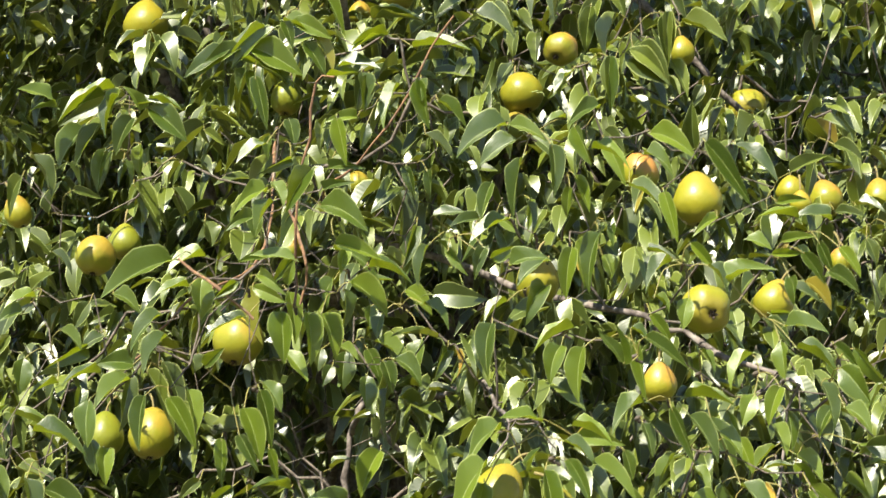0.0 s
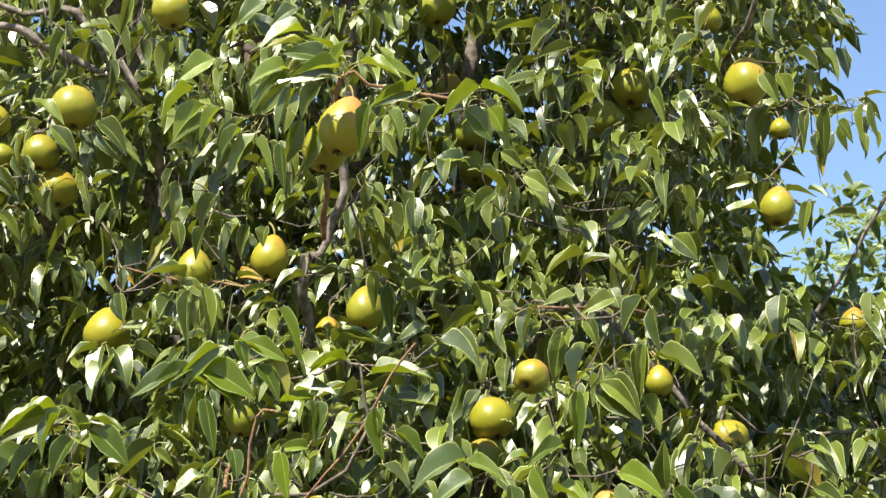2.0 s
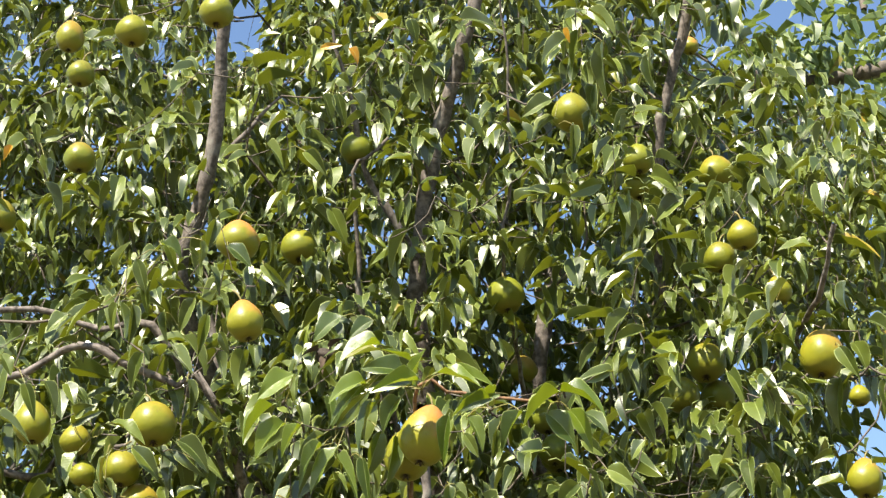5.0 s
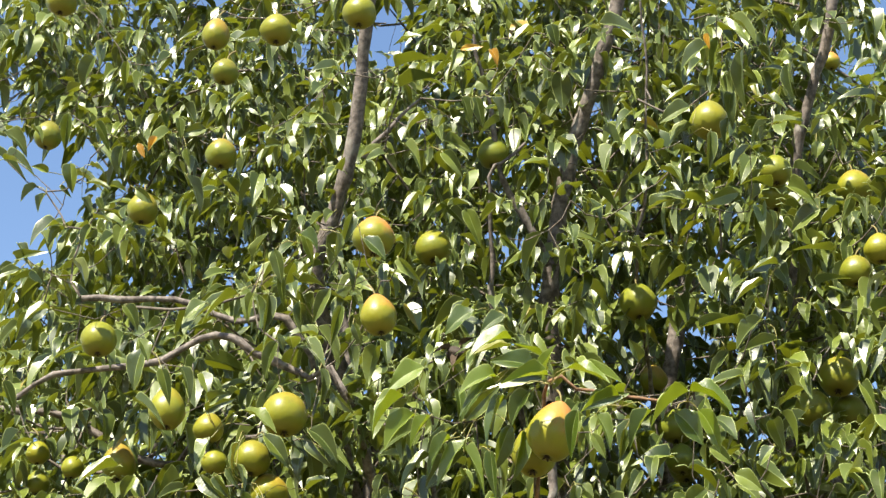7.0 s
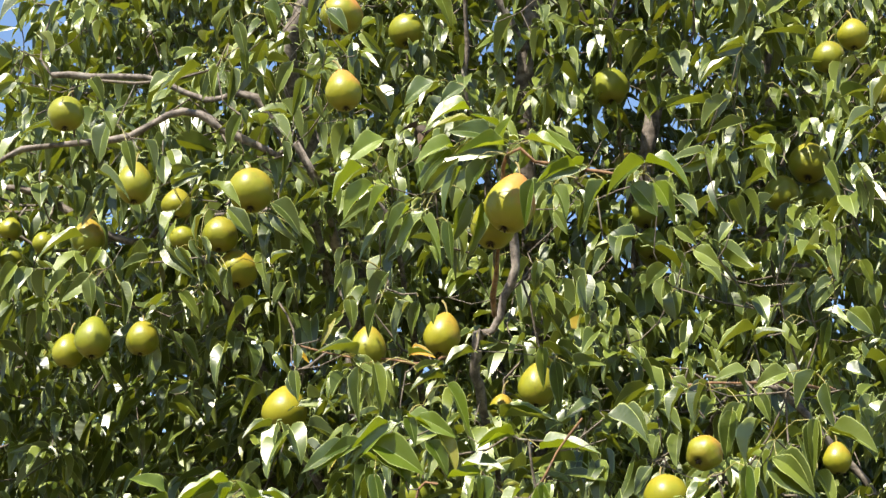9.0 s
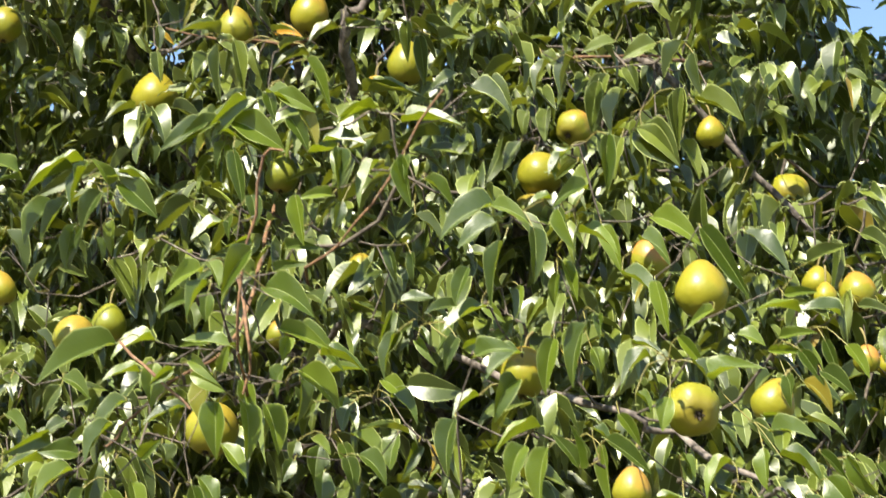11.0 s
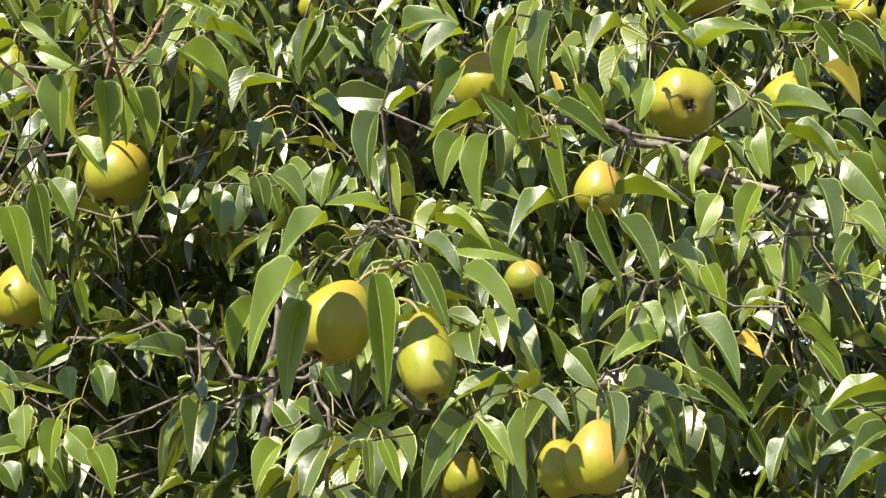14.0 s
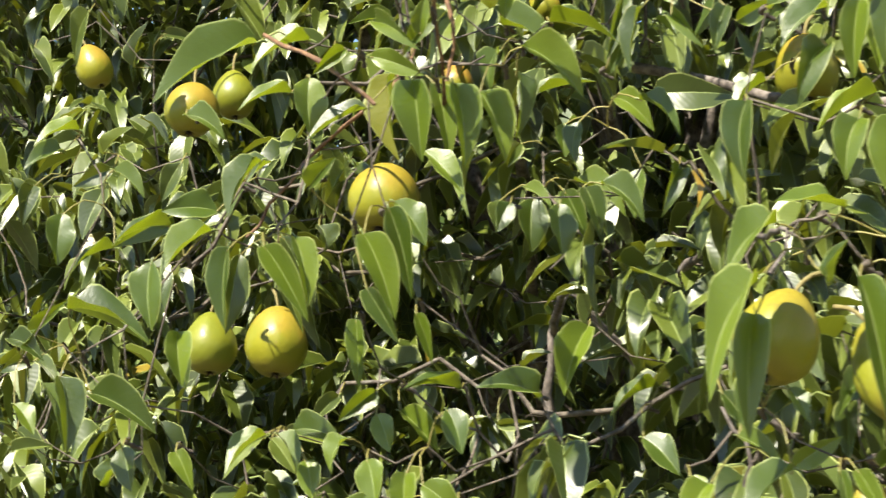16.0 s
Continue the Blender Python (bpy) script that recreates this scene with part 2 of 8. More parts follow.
def leaf_shape(fold, curl, wave, twist, columns, stations, petiole=0.34, sway=0.0):
    """An ovate, long-pointed leaf from 0 to 1 along x, blade up, creased at the rib and arched, with its petiole behind it.
    Vertices, quads, a pair of coordinates for each corner, and which vertices lie on the rib."""
    along = np.array(stations, float)
    half = np.interp(along, (0, 0.03, 0.08, 0.15, 0.24, 0.34, 0.45, 0.56, 0.67, 0.77, 0.86, 0.93, 1), (0.012, 0.06, 0.15, 0.26, 0.37, 0.455, 0.50, 0.49, 0.43, 0.335, 0.22, 0.115, 0.004))
    across = np.array(columns, float)
    middle = len(columns) // 2
    u, v = np.meshgrid(across, along)
    w = half[:, None] * u * math.cos(fold * 0.8)
    lift = np.abs(u) ** 1.2 * half[:, None] * math.sin(fold) * 1.1
    lift = lift + wave * np.sin(v * 13 + u * 2.1 + fold * 9) * np.abs(u) ** 2 * half[:, None]
    lift = lift - 0.07 * np.clip((np.abs(u) - 0.8) / 0.2, 0, 1) * half[:, None]
    angle = curl * v**1.12
    x, z = np.sin(angle) / curl, -(1 - np.cos(angle)) / curl
    roll = twist * v
    y, z = w * np.cos(roll) - lift * np.sin(roll), z + lift * np.cos(roll) + w * np.sin(roll)
    y = y + sway * 4 * v * (1 - v) * (1 - 0.35 * v)
    tip_x, tip_z = x[-1, middle], z[-1, middle]
    chord = math.hypot(tip_x, tip_z)
    x, z = (x * tip_x + z * tip_z) / chord**2, (z * tip_x - x * tip_z) / chord**2
    verts = np.stack([x, y, z], -1).reshape(-1, 3)
    i, j = np.meshgrid(np.arange(len(along) - 1), np.arange(len(columns) - 1), indexing="ij")
    a = i * len(columns) + j
    quads = np.stack([a, a + 1, a + len(columns) + 1, a + len(columns)], -1).reshape(-1, 4)
    uv = np.stack([u * 0.5 + 0.5, v], -1).reshape(-1, 2)
    rib = (u == 0).ravel()
    if petiole:
        bend = curl * 0.12
        stalk = np.array([[-petiole * 0.6, 0, -0.9 * petiole], [-petiole * 0.3, 0, bend * 0.1 - 0.15 * petiole], [0.03, 0, 0.002]])
        sv, sq = tube(stalk, (0.020, 0.018, 0.018), 3)
        verts, quads = np.vstack([verts, sv]), np.vstack([quads, sq + len(verts)])
        uv = np.vstack([uv, np.full((len(sv), 2), 0.5)])
        rib = np.r_[rib, np.zeros(len(sv), bool)]
    return verts, quads, uv[quads.ravel()], rib


def frames(direct, normal):
    """Turns with x along direct and z near normal, as columns."""
    x = direct / np.linalg.norm(direct, axis=-1, keepdims=True)
    y = np.cross(normal, x)
    y /= np.linalg.norm(y, axis=-1, keepdims=True) + 1e-12
    return np.stack([x, y, np.cross(x, y)], -1)


def scatter(name, shapes, places, turns, lengths, widths, material, pick=None):
    """One mesh of many leaves; pick: which shape each of them has."""
    verts, quads, uvs, ribs, base = [], [], [], [], 0
    pick = np.arange(len(places)) % len(shapes) if pick is None else pick
    for k, (sv, sq, su, sr) in enumerate(shapes):
        mine = np.where(pick == k)[0]
        if not len(mine):
            continue
        scale = np.stack([lengths[mine], widths[mine], widths[mine]], -1)
        v = np.einsum("nij,nvj->nvi", turns[mine], sv[None] * scale[:, None]) + places[mine][:, None]
        verts.append(v.reshape(-1, 3))
        quads.append((sq[None] + (base + np.arange(len(mine)) * len(sv))[:, None, None]).reshape(-1, 4))
        uvs.append(np.tile(su, (len(mine), 1)))
        ribs.append(np.tile(sr, len(mine)))
        base += len(mine) * len(sv)
    return mesh_from(name, np.vstack(verts), np.vstack(quads), material, np.vstack(uvs), crease=np.concatenate(ribs))


# Fold in degrees, arch and twist of a leaf; the outer ones bend to either side, so that each can droop under its weight.
KINDS = ((22, 1.0, 0.2), (38, 1.3, -0.3), (50, 1.1, 0.3), (30, 1.8, -0.2), (46, 0.9, 0.1), (16, 1.1, 0.45), (40, 2.0, 0.25), (34, 1.2, -0.45))
NEAR_SHAPES = [leaf_shape(radians(f + 13), c * 0.7, 0.13, tw * side, NEAR_COLUMNS, NEAR_STATIONS, 0.12, side * (0.02 + 0.13 * (c - 0.7))) for side in (1, -1) for f, c, tw in KINDS]
MASS_SHAPES = [leaf_shape(radians(f + 6), c * 1.15, 0.08, tw, FOLDED, MASS_STATIONS) for f, c, tw in KINDS]
DEEP_SHAPES = [leaf_shape(radians(f), c, 0.0, tw, FOLDED, DEEP_STATIONS, 0) for f, c, tw in KINDS]
FAR_SHAPES = [leaf_shape(radians(f), c, 0.0, tw, FOLDED, FAR_STATIONS, 0) for f, c, tw in KINDS[:4]]
TINY_SHAPES = [leaf_shape(0.1, 0.3, 0.0, 0.0, (-1, 1), FAR_STATIONS, 0)]

# ---- ground ----
rings, spokes = 26, 64
radius = np.r_[0, np.geomspace(0.6, 900, rings - 1)]
turn = np.arange(spokes) * 2 * np.pi / spokes
gx, gy = radius[:, None] * np.cos(turn), radius[:, None] * np.sin(turn) + 4
gz = np.array([[0.05 * noise.noise((x * 0.5, y * 0.5, 0)) + 0.03 * noise.noise((x * 2, y * 2, 3)) for x, y in zip(a, b)] for a, b in zip(gx, gy)])
i, j = np.meshgrid(np.arange(rings - 1), np.arange(spokes), indexing="ij")
k = (j + 1) % spokes
ground_quads = np.stack([i * spokes + j, (i + 1) * spokes + j, (i + 1) * spokes + k, i * spokes + k], -1).reshape(-1, 4)
ground = new("ground", mesh_from("ground", np.stack([gx, gy, gz], -1).reshape(-1, 3), ground_quads, ground_material()))
tagged(ground, "dry brown soil with patches of short grass", "ground", kind="structure")


# ---- trees in the background ----
def far_tree(name, label, foot, height, crown, count, size, seed, material, feathery=False, fork=(0.35, 0.9), bough=None):
    """A tree with a bent trunk, limbs and a ragged crown of many leaves; crown: centre and radii."""
    rng = np.random.default_rng(seed)
    tree = tagged(new(name), label, "tree")
    tree.location = foot
    foot, centre, radii = np.array(foot, float), np.array(crown[0], float), np.array(crown[1], float)
    top = centre + (0, 0, radii[2] * 0.3)
    line = smooth_line([foot - (0, 0, 0.05), foot + (top - foot) * 0.4 + rng.normal(0, 0.12, 3) * (1, 1, 0), top], 0.15)
    v, q = tube(line - foot, np.linspace(height * 0.028, height * 0.008, len(line)), 9, 0.2, rng)
    part("trunk", mesh_from("trunk", v, q, far_bark), tree)
    clumps = []
    for _ in range(16):
        way = rng.normal(size=3) * (1, 1, 0.8)
        end = centre + radii * way / np.linalg.norm(way) * rng.uniform(0.6, 0.95)
        start = line[int(len(line) * rng.uniform(*fork))]
        bend = (start + end) / 2 + rng.normal(0, 0.1, 3) + (0, 0, 0.12)
        limb_line = smooth_line([start, bend, end], 0.2)
        v, q = tube(limb_line - foot, np.linspace(height * 0.010, height * 0.002, len(limb_line)), 6, 0.2, rng)
        part("limb", mesh_from("limb", v, q, far_bark), tree)
        clumps += list(limb_line[len(limb_line) // 3:])
    if bough:
        limb_line = smooth_line([line[int(len(line) * 0.8)], *bough], 0.15)
        v, q = tube(limb_line - foot, np.linspace(0.06, 0.018, len(limb_line)), 8, 0.25, rng)
        part("limb", mesh_from("limb", v, q, far_bark), tree)
        clumps += list(limb_line[len(limb_line) // 2:] + rng.normal(0, 0.08, (len(limb_line) - len(limb_line) // 2, 3))) * 3
    clumps = np.array(clumps)
    if feathery:
        at = clumps[rng.integers(0, len(clumps), count // 26)] + rng.normal(0, 1, (count // 26, 3)) * radii * 0.26
        way = rng.normal(size=at.shape) * (1, 1, 0.8) + (0, 0, 0.1)
        way /= np.linalg.norm(way, axis=1)[:, None]
        step = np.linspace(0, 1, 13)[None, :, None]
        spine = at[:, None] + way[:, None] * step * 0.3 + np.array([0, 0, -0.11]) * step**2
        side = np.cross(way, (0, 0, 1.0))
        side /= np.linalg.norm(side, axis=1)[:, None]
        places = np.concatenate([spine, spine], 1).reshape(-1, 3)
        direct = np.concatenate([np.repeat(side[:, None], 13, 1), np.repeat(-side[:, None], 13, 1)], 1).reshape(-1, 3) + rng.normal(0, 0.2, (len(places), 3))
    else:
        places = clumps[rng.integers(0, len(clumps), count)] + rng.normal(0, 1, (count, 3)) * radii * 0.2
        direct = rng.normal(size=places.shape) + (0, 0, -0.9)
    direct /= np.linalg.norm(direct, axis=1)[:, None]
    turns = frames(direct, rng.normal(0, 0.6, places.shape) + (0, -0.3, 1))
    lengths = size * rng.uniform(0.7, 1.3, len(places))
    crown_ob = part("crown", scatter("crown", TINY_SHAPES if feathery else FAR_SHAPES, places - foot, turns, lengths, lengths * (0.36 if feathery else 0.55), material), tree)
    tagged(crown_ob, kind="stuff")
    return tree


far_tree("fruit_tree", "leafy green fruit tree standing behind the pear tree", (2.5, 6.6, 0), 3.6, ((2.0, 6.5, 2.5), (1.3, 1.0, 1.48)), 30000, 0.08, 5, leaf_far)
far_tree("feathery_tree", "tall tree with light green feathery leaves", (2.3, 10.5, 0), 5.0, ((2.0, 10.5, 3.42), (1.5, 1.3, 1.55)), 62000, 0.06, 6, leaf_feather, True)
far_tree("feathery_tree", "tall tree with light green feathery leaves", (-3.9, 11.0, 0), 6.6, ((-3.5, 11.0, 5.0), (1.5, 1.4, 1.7)), 30000, 0.055, 7, leaf_feather, True)
# Two added trees block the sky behind the crown's lower gaps.
far_tree("backdrop_tree", "dark green broad tree added to close gaps behind the crown", (-1.9, 8.5, 0), 4.4, ((-1.7, 8.5, 2.6), (1.6, 1.1, 1.75)), 13000, 0.12, 8, leaf_far)
far_tree("backdrop_tree", "dark green broad tree added to close gaps behind the crown", (0.2, 8.2, 0), 4.4, ((0.1, 8.2, 2.5), (1.5, 1.0, 1.75)), 13000, 0.12, 9, leaf_far)
far_tree("tall_tree", "tall tree whose dark bough reaches across the sky", (4.4, 7.4, 0), 6.9, ((2.3, 7.3, 6.1), (0.9, 0.7, 0.42)), 2400, 0.085, 10, leaf_far, fork=(0.86, 0.98), bough=[(2.5, 7.0, 5.57), (1.8, 6.75, 5.45), (1.4, 6.72, 5.39), (1.05, 6.73, 5.35), (0.85, 6.75, 5.25)])

# ---- the pear tree ----
tree = tagged(new("pear_tree"), "leafy pear tree with grey limbs, laden with yellow-green fruit", "pear tree")
TREE = np.array([-0.12, 4.3, 0.0])
tree.location = TREE
grow_rng = np.random.default_rng(21)
nodes = []  # places along the wood
ends = []  # where the fine twigs lead
leafy = []  # spurs along the branches
clear = []  # places kept open to the camera, free of inner leaves: place and breadth


def wood(line, radii, sides, name, material, knots=0.25, label=""):
    line = np.asarray(line)
    v, q = tube(line - TREE, radii, sides, knots, grow_rng)
    return part(name, mesh_from(name, v, q, material), tree, label)


def limb(name, points, radii, bare=None):
    """bare: from which of its points on inner leaves are kept off the camera's line to it."""
    line = smooth_line(points, 0.035)
    thick = np.interp(np.linspace(0, 1, len(line)), np.linspace(0, 1, len(radii)), radii)
    line = line + grow_rng.normal(0, 0.0016, line.shape)
    wood(line, thick, 10 if radii[0] > 0.02 else 7, name, young_bark if name == "twig" else bark, 0.42 if radii[0] < 0.02 else 0.25)
    for place in line[3::4]:
        ends.append(place + grow_rng.normal(0, 0.028, 3))
    nodes.extend(line[2::2])
    if name == "branch" and bare is None:
        leafy.extend(line[len(line) // 4:len(line) * 2 // 3:3] + grow_rng.normal(0, 0.022, (len(line[len(line) // 4:len(line) * 2 // 3:3]), 3)) + (0, -0.03, 0.02))
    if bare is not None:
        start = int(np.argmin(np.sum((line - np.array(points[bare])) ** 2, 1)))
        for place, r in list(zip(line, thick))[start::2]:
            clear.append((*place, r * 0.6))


trunk_line = smooth_line([(-0.14, 4.32, -0.06), (-0.15, 4.3, 0.4), (-0.11, 4.27, 0.9), (-0.12, 4.25, 1.3)], 0.05)
wood(trunk_line, np.interp(np.linspace(0, 1, len(trunk_line)), (0, 0.1, 1), (0.115, 0.085, 0.062)), 16, "trunk", bark, 0.16)
# Limbs and branches: points along each, then its radii from foot to tip
limb("limb", [(-0.12, 4.25, 1.25), (-0.33, 4.12, 2.1), (-0.5, 3.95, 2.9), (-0.625, 3.667, 3.284), (-0.588, 3.599, 3.446), (-0.555, 3.558, 3.544), (-0.535, 3.512, 3.651), (-0.517, 3.456, 3.781), (-0.482, 3.354, 4.018), (-0.468, 3.259, 4.233)], (0.045, 0.022, 0.017, 0.011), 3)
limb("limb", [(-0.12, 4.25, 1.25), (-0.1, 4.25, 2), (-0.12, 4.15, 2.7), (-0.154, 3.902, 3.249), (-0.152, 3.843, 3.383), (-0.133, 3.79, 3.506), (-0.107, 3.742, 3.618), (-0.067, 3.696, 3.731), (-0.026, 3.651, 3.843), (0.031, 3.566, 4.046), (0.071, 3.455, 4.303)], (0.05, 0.025, 0.019, 0.012), 3)
limb("limb", [(-0.12, 4.25, 1.25), (0.12, 4.3, 2.2), (0.35, 4.25, 3), (0.391, 3.942, 3.67), (0.417, 3.888, 3.798), (0.446, 3.849, 3.891), (0.472, 3.815, 3.973), (0.51, 3.716, 4.205)], (0.04, 0.02, 0.016, 0.01), 3)
limb("limb", [(-0.12, 4.25, 1.25), (0, 4.3, 1.8), (0.098, 4.295, 2.617), (0.09, 4.237, 2.84), (0.089, 4.178, 3.062), (0.096, 4.132, 3.236), (0.15, 4.063, 3.496)], (0.035, 0.02, 0.018))
limb("limb", [(-0.12, 4.25, 1.25), (-0.3, 4.1, 1.7), (-0.486, 3.997, 2.241), (-0.488, 3.977, 2.358), (-0.493, 3.939, 2.569), (-0.505, 3.902, 2.78), (-0.547, 3.858, 3.027), (-0.606, 3.803, 3.343)], (0.035, 0.018, 0.014))
limb("branch", [(-0.42, 4.03, 2.5), (-0.575, 3.347, 3.027), (-0.711, 3.308, 3.08), (-0.826, 3.28, 3.113), (-0.921, 3.269, 3.112), (-0.994, 3.26, 3.112)], (0.011, 0.0085, 0.006), 2)
limb("branch", [(-0.38, 4.08, 2.3), (-0.462, 3.213, 2.864), (-0.541, 3.181, 2.916), (-0.64, 3.152, 2.954), (-0.679, 3.137, 2.978), (-0.729, 3.134, 2.972), (-0.798, 3.141, 2.938), (-0.888, 3.137, 2.923), (-0.987, 3.132, 2.908), (-1.057, 3.142, 2.87)], (0.014, 0.008, 0.005))
limb("branch", [(-0.3, 4.1, 2), (-0.735, 3.474, 2.825), (-0.831, 3.454, 2.847), (-0.916, 3.438, 2.86), (-1.043, 3.394, 2.925), (-1.149, 3.378, 2.934), (-1.288, 3.357, 2.944)], (0.014, 0.01, 0.006))
limb("branch", [(-0.3, 4.1, 2.3), (-0.361, 3.39, 2.863), (-0.444, 3.372, 2.882), (-0.589, 3.357, 2.878), (-0.692, 3.351, 2.866)], (0.01, 0.006, 0.004))
limb("branch", [(-0.1, 4.2, 1.9), (-0.08, 3.6, 2.1), (-0.168, 3.111, 2.498), (-0.141, 3.087, 2.566), (-0.122, 3.07, 2.615), (-0.104, 3.053, 2.663), (-0.108, 3.021, 2.74), (-0.096, 2.764, 2.71)], (0.014, 0.009, 0.006), 2)
limb("branch", [(0, 4.2, 1.9), (0.356, 3.758, 2.803), (0.423, 3.729, 2.895), (0.489, 3.698, 2.993), (0.556, 3.674, 3.067), (0.61, 3.351, 3.091), (0.633, 3.218, 3.177)], (0.014, 0.008, 0.004))
limb("branch", [(-0.02, 4.2, 1.9), (0.2, 3.8, 2.5), (0.3, 3.324, 2.545), (0.431, 3.342, 2.435), (0.502, 3.356, 2.355), (0.593, 3.371, 2.263), (0.664, 3.38, 2.205), (0.734, 3.387, 2.165)], (0.014, 0.008, 0.005), 2)
limb("branch", [(0.1, 4.25, 2), (0.626, 4.209, 2.711), (0.751, 4.202, 2.733), (0.863, 4.196, 2.752), (0.937, 4.167, 2.843), (1.034, 4.112, 3.017)], (0.012, 0.007, 0.004))
limb("branch", [(-0.25, 4.1, 1.6), (-0.2, 3.4, 1.9), (-0.159, 2.958, 2.028), (-0.048, 2.871, 2.004), (0.024, 2.832, 1.973), (0.134, 2.749, 1.919), (0.273, 2.568, 1.862), (0.287, 2.572, 1.846), (0.324, 2.576, 1.842), (0.363, 2.535, 1.808), (0.397, 2.49, 1.79), (0.43, 2.445, 1.768)], (0.012, 0.007, 0.005, 0.004))
limb("branch", [(-0.12, 4.1, 0.9), (-0.15, 3.4, 1.1), (-0.166, 3.024, 1.497), (-0.172, 3.014, 1.554), (-0.162, 3.007, 1.604), (-0.162, 2.997, 1.661), (-0.15, 2.995, 1.73), (-0.12, 3.02, 1.8)], (0.014, 0.009, 0.008, 0.004), 2)
limb("branch", [(-0.15, 2.995, 1.73), (-0.124, 2.833, 1.758), (-0.103, 2.839, 1.734), (-0.07, 2.849, 1.697), (-0.055, 2.855, 1.672), (-0.015, 2.663, 1.631), (0.025, 2.567, 1.624), (0.079, 2.53, 1.574), (0.143, 2.897, 1.562), (0.152, 2.495, 1.529)], (0.004, 0.003, 0.0025))
limb("twig", [(-0.216, 2.443, 2.039), (-0.17, 2.291, 1.927), (-0.168, 2.297, 1.887), (-0.175, 2.301, 1.86)], (0.0019, 0.0017, 0.0014))
limb("twig", [(-0.33, 2.346, 1.925), (-0.27, 2.269, 1.875), (-0.246, 2.274, 1.853), (-0.229, 2.278, 1.84)], (0.002, 0.0018, 0.0015))
limb("twig", [(-0.465, 2.83, 1.842), (-0.433, 2.828, 1.877), (-0.394, 2.826, 1.916), (-0.379, 2.825, 1.932), (-0.313, 2.729, 1.943), (-0.27, 2.681, 1.957), (-0.255, 2.773, 2.033), (-0.268, 3.044, 2.235)], (0.0018, 0.0022, 0.003))
limb("twig", [(-0.193, 2.435, 1.87), (-0.18, 2.275, 1.908), (-0.173, 2.261, 1.987), (-0.16, 2.249, 2.053), (-0.15, 2.238, 2.119), (-0.13, 2.236, 2.129)], (0.0019, 0.0016, 0.0013))
limb("twig", [(-0.12, 3.4, 2.1), (-0.18, 2.805, 2.074), (-0.12, 2.697, 2.105), (-0.075, 2.686, 2.161), (-0.043, 2.677, 2.208), (-0.011, 2.666, 2.269), (0.023, 2.658, 2.311)], (0.0028, 0.002, 0.0015), 1)
limb("twig", [(-0.13, 2.95, 2.55), (-0.093, 2.683, 2.712), (-0.052, 2.686, 2.704), (-0.002, 2.69, 2.692), (0.063, 2.692, 2.685), (0.112, 2.687, 2.703)], (0.004, 0.0025, 0.0018), 1)
limb("twig", [(-0.23, 3.297, 2.599), (-0.239, 3.113, 2.518), (-0.303, 3.112, 2.521), (-0.377, 3.11, 2.527), (-0.46, 3.105, 2.541)], (0.004, 0.0025, 0.0018), 0)
limb("twig", [(0.429, 3.32, 2.533), (0.299, 3.027, 2.465), (0.209, 3.027, 2.464), (0.156, 3.03, 2.454)], (0.004, 0.0025, 0.0018))
limb("branch", [(-0.12, 3.3, 1.75), (0.035, 2.859, 1.798), (0.067, 2.415, 1.732), (0.074, 2.226, 1.705), (0.055, 2.169, 1.669)], (0.006, 0.0035, 0.0012))
limb("branch", [(-0.1, 3.2, 1.2), (-0.006, 2.602, 1.45), (0.022, 2.344, 1.496), (0.03, 2.289, 1.528), (0.032, 2.285, 1.556), (0.017, 2.299, 1.586)], (0.006, 0.004, 0.0014))
limb("branch", [(0.35, 3.2, 1.7), (0.437, 2.417, 1.763), (0.43, 2.402, 1.722), (0.417, 2.391, 1.65), (0.404, 2.365, 1.608)], (0.006, 0.004, 0.0014))
limb("branch", [(0.2, 3.2, 1.4), (0.311, 2.617, 1.562), (0.271, 2.284, 1.588), (0.267, 2.252, 1.592)], (0.006, 0.004, 0.0014))
limb("branch", [(-0.15, 3.782, 3.395), (-0.191, 3.744, 3.471), (-0.232, 3.71, 3.535), (-0.249, 3.688, 3.579), (-0.272, 3.627, 3.71), (-0.306, 3.564, 3.841)], (0.009, 0.006, 0.003), 0)
limb("branch", [(-0.15, 4.15, 2.9), (-0.261, 3.779, 3.251), (-0.265, 3.72, 3.381), (-0.27, 3.646, 3.544), (-0.24, 3.637, 3.572), (-0.192, 3.625, 3.612)], (0.008, 0.006, 0.003), 1)
limb("branch", [(0.1, 4.2, 3), (0.036, 3.586, 3.266), (0.054, 3.523, 3.411), (0.061, 3.468, 3.535), (0.063, 3.413, 3.659), (0.053, 3.356, 3.782)], (0.006, 0.004, 0.002), 1)
limb("branch", [(-0.521, 3.515, 3.526), (-0.492, 3.506, 3.554), (-0.445, 3.489, 3.603), (-0.399, 3.477, 3.642)], (0.007, 0.004, 0.002), 0)

